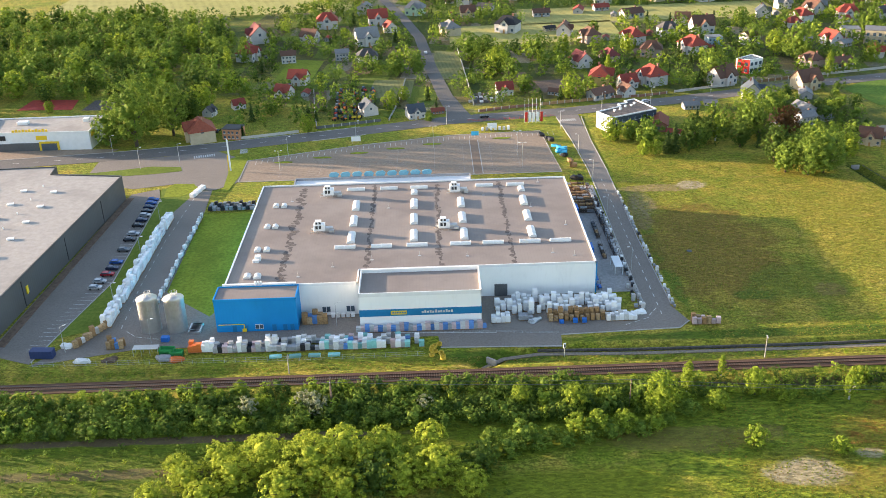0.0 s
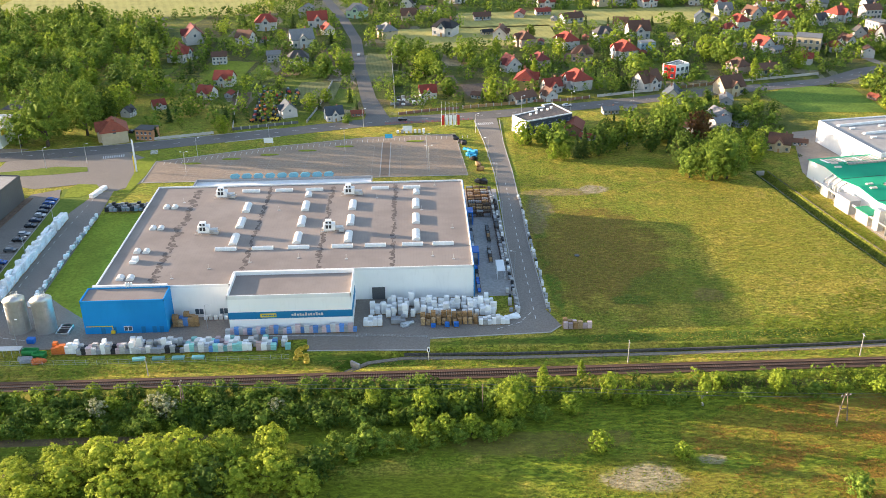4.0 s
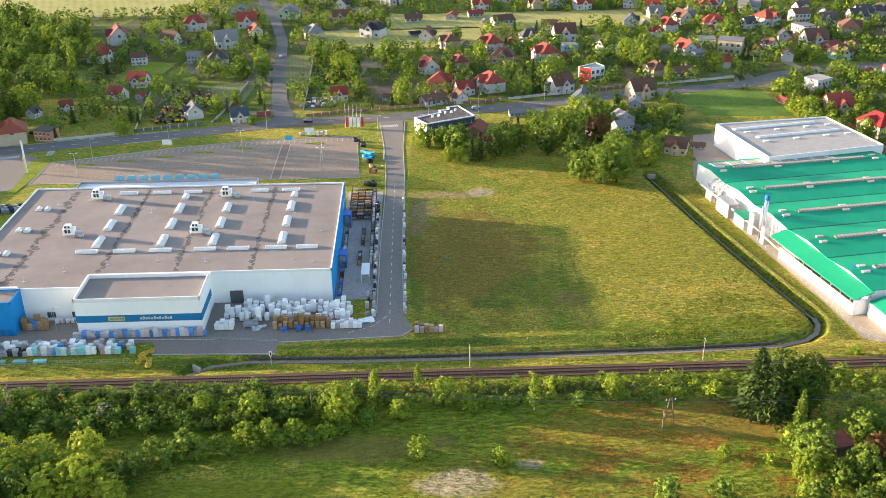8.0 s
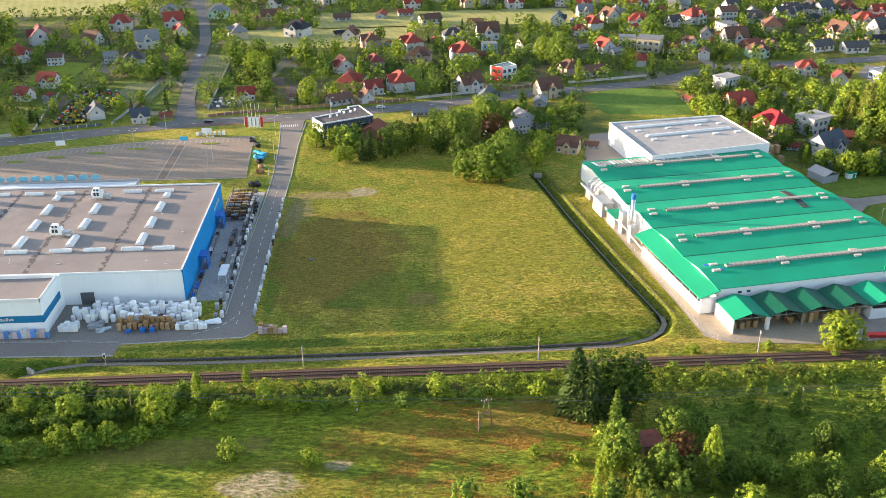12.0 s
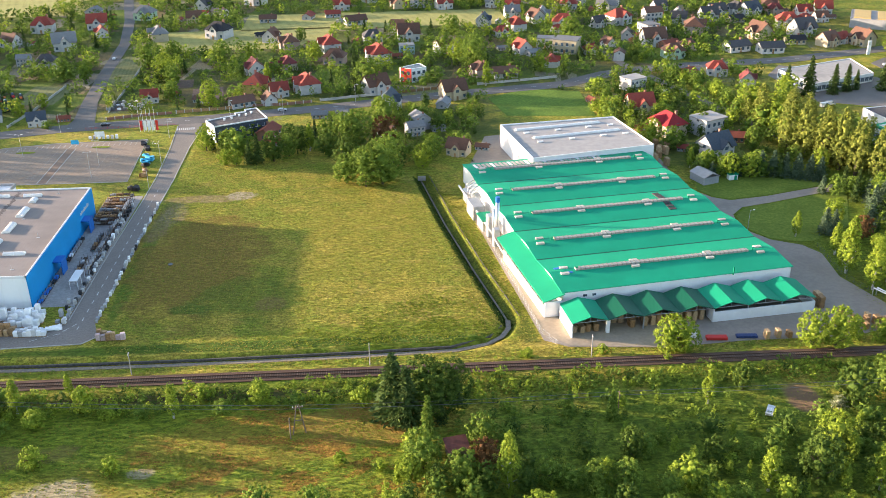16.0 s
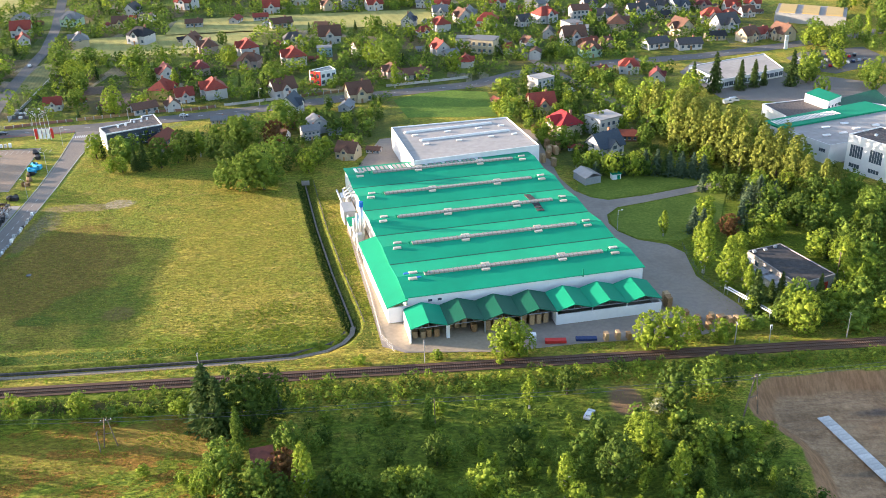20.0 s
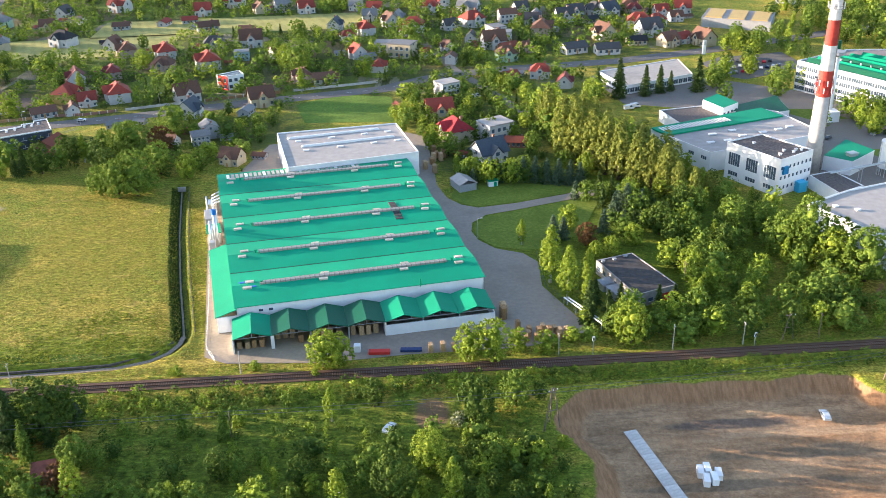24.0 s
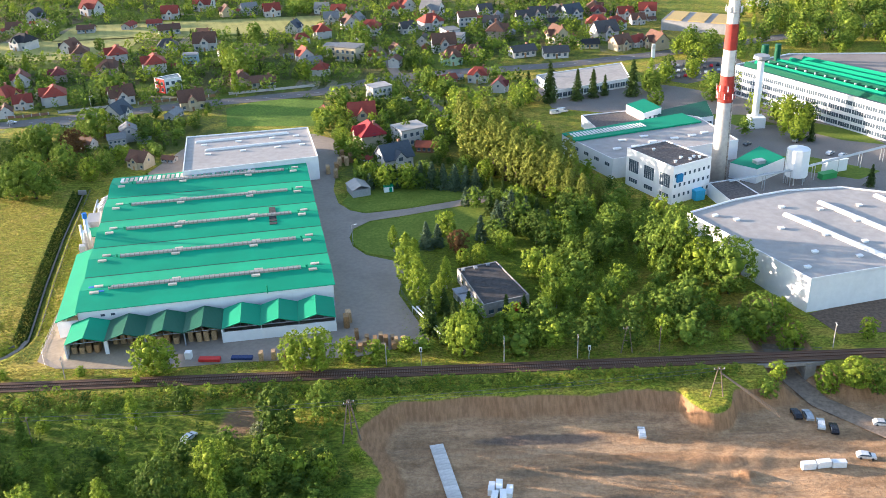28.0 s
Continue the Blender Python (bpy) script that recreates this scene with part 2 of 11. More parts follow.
M["roof_felt"] = roof_felt()
M["roof_stain"] = plain("roof_stain", (0.135, 0.115, 0.105), 0.95, vary=0.25, grain=1.2)
M["roof_pale"] = plain("roof_pale", (0.36, 0.335, 0.305), 0.9, vary=0.07, grain=0.5, stain=0.55, patch=0.05)
M["roof_grey"] = plain("roof_grey", (0.37, 0.345, 0.318), 0.7, vary=0.07, grain=0.4, stain=0.4, patch=0.06)
M["green_roof"] = ribbed("green_roof", (0.001, 0.315, 0.165), 0.6, 0, 0.75, depth=0.010, vary=0.07)
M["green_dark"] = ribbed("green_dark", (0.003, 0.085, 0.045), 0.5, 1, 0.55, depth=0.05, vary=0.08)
M["green_canopy"] = ribbed("green_canopy", (0.002, 0.26, 0.135), 0.5, 1, 0.7, depth=0.015, vary=0.06)
M["dark_clad"] = ribbed("dark_clad", (0.10, 0.10, 0.10), 1.2, 1, 0.5, depth=0.02, vary=0.08)
M["skylight"] = plain("skylight", (0.68, 0.68, 0.66), 0.3, vary=0.05, grain=1.0, stain=0.25, patch=0.5)
M["panel_dark"] = plain("panel_dark", (0.05, 0.055, 0.06), 0.25, vary=0.1)
M["concrete_pale"] = plain("concrete_pale", (0.50, 0.47, 0.43), 0.85, vary=0.10, grain=0.6, stain=0.5, patch=0.15)
M["chimney_red"] = plain("chimney_red", (0.42, 0.05, 0.035), 0.7, vary=0.12, grain=0.6, stain=0.4, patch=0.2)
M["chimney_white"] = plain("chimney_white", (0.68, 0.66, 0.63), 0.7, vary=0.08, grain=0.6, stain=0.4, patch=0.2)
M["palegrey_sign"] = plain("palegrey_sign", (0.5, 0.52, 0.5), 0.5, vary=0.05)
M["slab_pale"] = plain("slab_pale", (0.56, 0.53, 0.49), 0.85, vary=0.10, grain=1.2, stain=0.4, patch=0.3, each=0.12)
M["tyre"] = plain("tyre", (0.02, 0.02, 0.02), 0.8)
M["hose"] = plain("hose", (0.62, 0.42, 0.04), 0.5)
for key, c in (("silver", (0.42, 0.43, 0.44)), ("white", (0.68, 0.68, 0.67)), ("black", (0.02, 0.02, 0.025)), ("blue", (0.02, 0.09, 0.33)), ("navy", (0.02, 0.03, 0.07)), ("red", (0.38, 0.02, 0.03)), ("grey", (0.13, 0.135, 0.14))):
    M["car_" + key] = plain("car_" + key, c, 0.25, 0.3, vary=0.04, spec=0.6)


# ---- building tools ----
def box(bm, x0, x1, y0, y1, z0, z1, bevel=0.0):
    vs = [bm.verts.new((x, y, z)) for z in (z0, z1) for x, y in ((x0, y0), (x1, y0), (x1, y1), (x0, y1))]
    fs = [(3, 2, 1, 0), (4, 5, 6, 7), (0, 1, 5, 4), (1, 2, 6, 5), (2, 3, 7, 6), (3, 0, 4, 7)]
    fs = [bm.faces.new([vs[i] for i in f]) for f in fs]
    if bevel:
        bmesh.ops.bevel(bm, geom=list({e for f in fs for e in f.edges}), offset=bevel, segments=1, affect="EDGES")
    return bm


def prism(bm, poly, z0, z1):
    """An upright prism over a plan outline given anticlockwise; z0 and z1 may be functions of x, y."""
    a = [bm.verts.new((x, y, z0(x, y) if callable(z0) else z0)) for x, y in poly]
    b = [bm.verts.new((x, y, z1(x, y) if callable(z1) else z1)) for x, y in poly]
    n = len(poly)
    bm.faces.new(b)
    bm.faces.new(a[::-1])
    for i in range(n):
        j = (i + 1) % n
        bm.faces.new((a[i], a[j], b[j], b[i]))
    return bm


def tube(bm, p, q, r0, r1=None, n=8, caps=True):
    """A round bar from p to q, tapering from r0 to r1."""
    p, q = Vector(p), Vector(q)
    r1 = r0 if r1 is None else r1
    d = (q - p).normalized()
    u = d.cross(Vector((0, 0, 1)) if abs(d.z) < 0.9 else Vector((1, 0, 0))).normalized()
    v = d.cross(u)
    ring = [(math.cos(2 * math.pi * i / n) * u + math.sin(2 * math.pi * i / n) * v) for i in range(n)]
    a = [bm.verts.new(p + r0 * w) for w in ring]
    b = [bm.verts.new(q + r1 * w) for w in ring]
    for i in range(n):
        j = (i + 1) % n
        bm.faces.new((a[i], a[j], b[j], b[i]))
    if caps:
        bm.faces.new(a[::-1])
        bm.faces.new(b)
    return bm


def mesh_of(name, bm, material, smooth=False):
    bmesh.ops.recalc_face_normals(bm, faces=bm.faces[:])
    me = bpy.data.meshes.new(name)
    bm.to_mesh(me)
    bm.free()
    me.materials.append(M[material] if isinstance(material, str) else material)
    if smooth:
        me.polygons.foreach_set("use_smooth", [True] * len(me.polygons))
    return me


def part(name, bm, material, parent, label="", smooth=False):
    ob = new(name, mesh_of(name, bm, material, smooth))
    ob.parent = parent
    return tagged(ob, label)


def piece(name, me, parent, m=None):
    """A part that shares its mesh with others."""
    ob = new(name, me)
    ob.parent = parent
    if m is not None:
        ob.matrix_basis = m
    return ob


def thing(name, label, category, m=None, group=""):
    ob = new(name)
    ob.empty_display_size = 0.5
    if m is not None:
        ob.matrix_basis = m
    return tagged(ob, label, category, group)


def setting(name, bm, material, label, category):
    return tagged(new(name, mesh_of(name, bm, material)), label, category, "", "structure")


def raw(name, verts, faces, material):
    me = bpy.data.meshes.new(name)
    me.from_pydata(verts, [], faces)
    me.materials.append(M[material] if isinstance(material, str) else material)
    return me


def arc(cx, cy, r, a0, a1, n):
    return [(cx + r * math.cos(radians(a0 + (a1 - a0) * i / n)), cy + r * math.sin(radians(a0 + (a1 - a0) * i / n))) for i in range(n + 1)]


def ribbon(path, w):
    """The outline of a strip of width w along a plan path; w may be one width for each point."""
    ws = w if isinstance(w, (list, tuple)) else [w] * len(path)
    left, right = [], []
    for i, (x, y) in enumerate(path):
        ax, ay = path[max(i - 1, 0)]
        bx, by = path[min(i + 1, len(path) - 1)]
        k = math.hypot(bx - ax, by - ay)
        nx, ny = -(by - ay) / k, (bx - ax) / k
        left.append((x + nx * ws[i] / 2, y + ny * ws[i] / 2))
        right.append((x - nx * ws[i] / 2, y - ny * ws[i] / 2))
    return left, right


def strip(bm, path, w, z, thick=0.0):
    left, right = ribbon(path, w)
    for i in range(len(path) - 1):
        q = [left[i], right[i], right[i + 1], left[i + 1]]
        if thick:
            prism(bm, q, z - thick, z)
        else:
            bm.faces.new([bm.verts.new((x, y, z)) for x, y in q])
    return bm


def along(path, step, start=0.0):
    """Points and headings every step metres along a plan path."""
    out, need = [], start
    for (ax, ay), (bx, by) in zip(path, path[1:]):
        k = math.hypot(bx - ax, by - ay)
        while need <= k:
            out.append((ax + (bx - ax) * need / k, ay + (by - ay) * need / k, math.atan2(by - ay, bx - ax)))
            need += step
        need -= k
    return out


def spot(x, y, z=0.0, turn=0.0, size=1.0):
    return Matrix.Translation((x, y, z)) @ Matrix.Rotation(radians(turn), 4, "Z") @ Matrix.Scale(size, 4)


def inside(x, y, poly):
    hit = False
    for (ax, ay), (bx, by) in zip(poly, poly[1:] + poly[:1]):
        if (ay > y) != (by > y) and x < (bx - ax) * (y - ay) / (by - ay) + ax:
            hit = not hit
    return hit


# ---- ground: one sheet to the horizon, with the railway bank, the ditch, the pit and the underpass ----
DITCH = [(169.0, 362), (175.8, 317.8), (182.7, 280.4), (189.0, 250), (190.0, 244.5), (189.6, 240), (187.2, 235.4), (182.6, 231.6), (173.5, 228.8), (145.4, 227.6), (99.6, 226.9), (52.7, 227.2), (24, 228.4), (14, 226.5), (8, 222)]
RAIL_Y = 216.0


def step01(v, a, b):
    k = np.clip((v - a) / (b - a), 0.0, 1.0)
    return k * k * (3 - 2 * k)


def seg_dist(x, y, path):
    best = np.full(np.shape(x), 1e9)
    for (ax, ay), (bx, by) in zip(path, path[1:]):
        dx, dy = bx - ax, by - ay
        k = np.clip(((x - ax) * dx + (y - ay) * dy) / (dx * dx + dy * dy), 0, 1)
        best = np.minimum(best, np.hypot(x - ax - k * dx, y - ay - k * dy))
    return best


UNDERPASS = [(409, 262), (407, 238), (405, 216), (409, 202), (423, 186), (452, 168)]


def ground_z(x, y):
    x, y = np.asarray(x, float), np.asarray(y, float)
    wob = 1.2 * np.sin(x * 0.31) + 0.9 * np.sin(x * 0.13 + 1.0) + 0.7 * np.sin(y * 0.27)
    z = 0.9 * (1 - step01(np.abs(y - RAIL_Y), 2.6, 5.5))
    z = z - 2.1 * (1 - step01(seg_dist(x, y, DITCH), 0.9, 3.3))
    west = step01(x + 0.8 * wob + 2.4 * np.sin(y * 0.17 + 0.8), 293, 302)
    north = 1 - step01(y + 0.5 * wob, 198.5, 205.5)
    mound = 1 - step01(np.hypot((x - 380.0) / 8.6, (y - 203.0) / 13.0) + 0.05 * wob, 0.62, 1.0)
    pit = west * north * (1 - mound)
    cut = (1 - step01(seg_dist(x, y, UNDERPASS), 4.0, 8.5)) * (1 - step01(y, 226, 260))
    depth = np.maximum(pit, cut)
    z = z * (1 - step01(depth, 0.0, 0.35)) - 4.5 * depth
    z = z + np.where(depth > 0.6, 0.16 * np.sin(x * 0.7 + y * 0.4) * np.sin(y * 0.9 - x * 0.15) + 0.10 * np.sin(x * 0.23 - y * 1.1), 0.0)
    ridge = 0.22 * (1 - step01(np.abs(y - 188.5 + 0.105 * (x - 300) + 0.3 * wob), 0.6, 2.2)) * step01(x, 300, 310) * (1 - step01(x, 384, 392))
    heap = ridge + np.maximum(0, 1 - np.hypot((x - 350) / 18.0, (y - 158) / 4.0)) + np.maximum(0, 1 - np.hypot((x - 381.5) / 3.0, (y - 174.5) / 1.8)) * 0.8 + np.maximum(0, 1 - np.hypot((x - 372) / 6.0, (y - 165) / 3.0)) * 0.8 + np.maximum(0, 1 - np.hypot((x - 399) / 8.0, (y - 163) / 3.4)) * 0.7
    return z + 2.4 * heap * (depth > 0.5)


def lines(lo, hi, step, far, fine=()):
    inner = list(np.arange(lo, hi + 0.01, step))
    for a, b in fine:
        inner = [v for v in inner if not a - 0.5 < v < b + 0.5] + list(np.arange(a, b + 0.01, 0.7))
    inner = sorted(inner)
    k, a, b = step * 2, inner[0], inner[-1]
    while b < far:
        a, b, k = a - k, b + k, k * 1.45
        inner = [a] + inner + [b]
    return np.array(inner)


gx, gy = lines(-140, 456, 2.4, 5200, ((165, 194), (289, 304), (370, 391))), lines(96, 372, 2.0, 5200, ((189, 207), (222, 237)))
GX, GY = np.meshgrid(gx, gy)
verts = np.c_[GX.ravel(), GY.ravel(), ground_z(GX, GY).ravel()]
nx, ny = len(gx), len(gy)
ii = (np.arange(ny - 1)[:, None] * nx + np.arange(nx - 1)).ravel()
faces = np.c_[ii, ii + 1, ii + nx + 1, ii + nx]


def ground_material():
    n = Nodes("meadow", 0.95, 0.0, 0.15)
    sx, sy, sz = n.xyz()
    big = n.noise(0.018, 5.0, 0.6)
    mid = n.noise(0.11, 5.0, 0.65)
    fine = n.ramp(n.noise(1.3, 7.0, 0.75), 0.15, 0.85)
    swath = n.noise(0.45, 5.0, 0.7, (0.22, 1.6, 1.0))
    lush = n.mix(n.ramp(fine, 0.36, 0.64), (0.105, 0.145, 0.016), (0.27, 0.315, 0.036))
    dry = n.mix(n.ramp(fine, 0.36, 0.64), (0.225, 0.19, 0.032), (0.46, 0.375, 0.075))
    col = n.mix(n.ramp(n.math("ADD", n.math("MULTIPLY", mid, 0.55), n.math("MULTIPLY", big, 0.45)), 0.42, 0.60), lush, dry)
    col = n.mix(n.math("MULTIPLY", n.ramp(n.noise(0.35, 5.0, 0.7), 0.46, 0.66), 0.3), col, (0.10, 0.13, 0.018))
    col = n.mix(n.math("MULTIPLY", n.ramp(n.noise(0.045, 6.0, 0.7, None, 0.6), 0.48, 0.60), 0.65), col, n.mix(n.ramp(fine, 0.36, 0.64), (0.08, 0.13, 0.014), (0.20, 0.27, 0.03)))
    col = n.mix(n.math("MULTIPLY", n.ramp(n.noise(0.07, 6.0, 0.72, (1.0, 1.6, 1.0), 0.4), 0.57, 0.68), 0.6), col, (0.38, 0.285, 0.10))

    col = n.mix(n.math("MULTIPLY", n.ramp(swath, 0.45, 0.68), 0.35), col, (0.33, 0.275, 0.065))

    def zone(cx, cy, rx, ry, colour, amount, rough=0.5):
        nonlocal col
        a = n.math("MULTIPLY", n.math("SUBTRACT", sx, cx), 1.0 / rx)
        b = n.math("MULTIPLY", n.math("SUBTRACT", sy, cy), 1.0 / ry)
        d = n.math("SQRT", n.math("ADD", n.math("MULTIPLY", a, a), n.math("MULTIPLY", b, b)))
        d = n.math("ADD", d, n.math("MULTIPLY", n.math("SUBTRACT", mid, 0.5), rough * 2.2))
        col = n.mix(n.math("MULTIPLY", n.math("SUBTRACT", 1.0, n.ramp(d, 0.7, 1.1)), amount), col, colour)

    herb_low = n.mix(n.ramp(n.noise(0.5, 6.0, 0.72, None, 0.4), 0.36, 0.64), (0.055, 0.10, 0.012), (0.16, 0.225, 0.026))
    zone(-10, 195, 150, 16, (0.10, 0.155, 0.010), 0.8)
    zone(232, 172, 66, 40, herb_low, 0.9)
    zone(330, 300, 70, 70, (0.08, 0.135, 0.011), 0.8)
    herb = n.mix(n.ramp(n.noise(0.6, 6.0, 0.72, (0.6, 1.5, 1.0), 0.5), 0.36, 0.64), (0.07, 0.12, 0.011), (0.23, 0.285, 0.028))
    zone(108, 176, 70, 38, herb, 0.95, 0.4)
    zone(160, 236, 46, 9, herb, 0.7, 0.8)
    zone(30, 224.5, 170, 3.0, herb, 0.6, 0.6)
    zone(71.6, 292, 2.8, 54, (0.085, 0.16, 0.018), 0.85, 0.2)
    zone(112, 233.6, 82, 2.8, (0.065, 0.12, 0.014), 0.9, 0.25)
    zone(14, 226.0, 18, 4.0, (0.065, 0.12, 0.014), 0.85, 0.25)
    zone(-95, 172, 62, 20, (0.075, 0.12, 0.012), 0.85, 0.5)
    zone(24, 166, 34, 12, (0.15, 0.185, 0.015), 0.9, 0.25)
    zone(82, 173, 18, 9, (0.235, 0.185, 0.035), 0.4)
    zone(120, 188, 30, 12, (0.27, 0.15, 0.036), 0.4, 0.9)
    rusty = n.math("MULTIPLY", n.ramp(n.noise(0.13, 6.0, 0.72, (0.7, 1.3, 1.0), 0.5), 0.49, 0.58), 0.85)
    zone(132, 181, 44, 26, n.mix(rusty, col, n.mix(n.ramp(fine, 0.34, 0.66), (0.15, 0.066, 0.014), (0.36, 0.175, 0.04))), 0.9, 0.5)
    zone(79, 172, 9, 5, (0.34, 0.29, 0.215), 0.9, 0.7)
    zone(96, 178, 4, 2, (0.32, 0.27, 0.20), 0.8, 0.7)
    # brown soil patch, also painted deeper to strengthen the store's cast shadow
    zone(90, 290, 24, 44, (0.20, 0.125, 0.036), 0.75, 0.9)
    zone(112, 262, 18, 14, (0.10, 0.15, 0.02), 0.7, 0.7)
    zone(94, 256, 7, 3, (0.09, 0.14, 0.02), 0.9, 0.6)
    zone(150, 300, 26, 40, (0.32, 0.25, 0.04), 0.35, 1.4)
    zone(84, 345, 17, 4, (0.29, 0.225, 0.13), 0.85, 0.6)
    zone(72, 322, 4, 18, (0.24, 0.185, 0.10), 0.7, 0.7)
    zone(75, 330, 5, 12, (0.25, 0.21, 0.14), 0.6, 0.7)
    zone(98, 347, 6, 5, (0.38, 0.32, 0.26), 0.9, 0.6)
    zone(118, 258, 5, 5, (0.22, 0.15, 0.07), 0.6, 0.9)
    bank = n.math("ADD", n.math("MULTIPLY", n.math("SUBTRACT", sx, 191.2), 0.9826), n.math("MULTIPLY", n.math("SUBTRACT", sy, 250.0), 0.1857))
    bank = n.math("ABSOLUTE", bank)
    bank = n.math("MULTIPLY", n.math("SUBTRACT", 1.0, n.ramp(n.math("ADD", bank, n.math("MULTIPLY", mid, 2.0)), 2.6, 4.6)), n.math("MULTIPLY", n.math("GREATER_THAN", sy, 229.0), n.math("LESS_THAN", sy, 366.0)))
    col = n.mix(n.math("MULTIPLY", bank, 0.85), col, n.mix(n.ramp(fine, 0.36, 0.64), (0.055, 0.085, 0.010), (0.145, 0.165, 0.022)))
    clump = n.ramp(n.noise(0.85, 6.0, 0.75, (0.5, 1.3, 1.0), 0.4), 0.34, 0.66)
    col = n.mix(1.0, col, n.mix(clump, (0.60, 0.57, 0.44), (1.36, 1.30, 1.06)), "MULTIPLY")
    plots = n.steps(n.cells(15.0, 0.22), ((0.0, (0.055, 0.08, 0.02)), (0.26, (0.10, 0.145, 0.022)), (0.5, (0.145, 0.11, 0.065)), (0.62, (0.15, 0.20, 0.03)), (0.78, (0.07, 0.075, 0.035)), (0.9, (0.22, 0.195, 0.15))))
    plots = n.mix(1.0, plots, n.mix(n.ramp(fine, 0.3, 0.7), (0.6, 0.6, 0.6), (1.25, 1.25, 1.2)), "MULTIPLY")
    zone(130, 640, 360, 190, plots, 0.85, 0.5)
    zone(-30, 500, 70, 56, plots, 0.8, 0.4)
    zone(175, 425, 40, 34, (0.06, 0.085, 0.02), 0.8, 0.5)
    zone(295, 410, 34, 60, (0.06, 0.085, 0.02), 0.8, 0.5)
    zone(70, 490, 34, 24, (0.15, 0.105, 0.06), 0.6, 1.0)
    zone(-70, 192.5, 62, 1.7, (0.13, 0.085, 0.055), 0.85, 0.6)
    zone(-86, 180, 30, 2.0, (0.15, 0.10, 0.06), 0.6, 0.9)
    zone(105, 208.5, 50, 2.2, (0.06, 0.045, 0.03), 0.7, 0.8)
    zone(148, 194, 16, 10, (0.27, 0.15, 0.036), 0.5, 0.9)
    zone(112, 164, 30, 12, (0.26, 0.15, 0.036), 0.25, 0.9)
    zone(260.5, 197, 5, 7, (0.19, 0.115, 0.07), 0.9, 0.4)
    zone(58, 186, 26, 5, (0.20, 0.13, 0.045), 0.5, 1.0)
    soil = n.mix(n.ramp(n.noise(0.16, 6.0, 0.7, (0.35, 1.0, 1.0)), 0.35, 0.65), (0.285, 0.170, 0.090), (0.48, 0.305, 0.172))
    soil = n.mix(n.math("MULTIPLY", n.ramp(n.noise(0.07, 4.0, 0.6, (0.3, 1.2, 1.0)), 0.55, 0.68), 0.75), soil, (0.165, 0.120, 0.090))
    soil = n.mix(n.math("MULTIPLY", n.ramp(fine, 0.5, 0.8), 0.3), soil, (0.34, 0.26, 0.18))

    def soil_zone(cx, cy, rx, ry, colour, amount, rough):
        nonlocal soil, col
        keep = col
        col = soil
        zone(cx, cy, rx, ry, colour, amount, rough)
        soil, col = col, keep

    soil_zone(335.5, 191.2, 18, 2.4, (0.125, 0.10, 0.084), 0.85, 0.35)
    soil_zone(366, 178.3, 50, 2.6, (0.15, 0.118, 0.08), 0.75, 0.5)
    soil_zone(354, 195.4, 20, 1.5, (0.46, 0.30, 0.165), 0.85, 0.5)
    soil_zone(345, 185.6, 34, 1.9, (0.42, 0.29, 0.175), 0.7, 0.5)
    soil_zone(330, 168, 30, 1.8, (0.12, 0.10, 0.075), 0.6, 0.6)
    soil = n.mix(1.0, soil, n.mix(n.ramp(n.noise(0.8, 7.0, 0.75), 0.3, 0.7), (0.72, 0.70, 0.68), (1.2, 1.2, 1.18)), "MULTIPLY")
    tracks = n.ramp(n.noise(1.3, 4.0, 0.7, (0.05, 1.0, 1.0), 0.3), 0.52, 0.66)
    soil = n.mix(n.math("MULTIPLY", tracks, 0.35), soil, (0.22, 0.15, 0.10))
    # red-brown streaked pit walls, their shadow-side darkness painted into the colour
    face = n.ramp(n.math("ADD", sz, n.math("MULTIPLY", mid, 0.8)), -4.0, -3.3)
    streak = n.mix(n.ramp(n.noise(1.0, 5.0, 0.7, (1.0, 0.25, 0.08)), 0.35, 0.65), (0.225, 0.122, 0.062), (0.37, 0.205, 0.105))
    soil = n.mix(n.math("MULTIPLY", face, 0.85), soil, streak)
    inpit = n.math("MULTIPLY", n.math("GREATER_THAN", sx, 288.0), n.math("LESS_THAN", sy, 262.0))
    low = n.math("SUBTRACT", 1.0, n.ramp(n.math("ADD", sz, n.math("MULTIPLY", n.math("SUBTRACT", mid, 0.5), 1.6)), -0.75, -0.35))
    col = n.mix(n.math("MULTIPLY", inpit, low), col, soil)
    n.bump(n.math("ADD", n.math("ADD", fine, clump), n.math("MULTIPLY", mid, 2.0)), 0.55, 0.3)
    return n.done(col)


M["ground"] = ground_material()
ground_mesh = raw("ground", verts.tolist(), faces.tolist(), "ground")
ground_mesh.polygons.foreach_set("use_smooth", [True] * len(ground_mesh.polygons))
tagged(new("ground", ground_mesh), "rough green and straw-coloured grassland with bare soil in the pit", "ground", "", "structure")


def lawn_mat(name, a, b, mow=0.0):
    n = Nodes(name, 0.95, 0.0, 0.15)
    f = n.noise(0.8, 6.0, 0.7)
    col = n.mix(n.ramp(f, 0.3, 0.7), a, b)
    col = n.mix(n.math("MULTIPLY", n.ramp(n.noise(0.09, 4.0), 0.4, 0.7), 0.5), col, tuple(0.7 * v for v in a))
    if mow:
        s = n.xyz()
        w = n.ramp(n.math("PINGPONG", n.math("ADD", n.math("MULTIPLY", s[0], 1.0 / mow), n.math("MULTIPLY", s[1], 0.05)), 0.5), 0.1, 0.4)
        col = n.mix(n.math("MULTIPLY", w, 0.35), col, b)
    n.bump(f, 0.5, 0.12)
    return n.done(col)


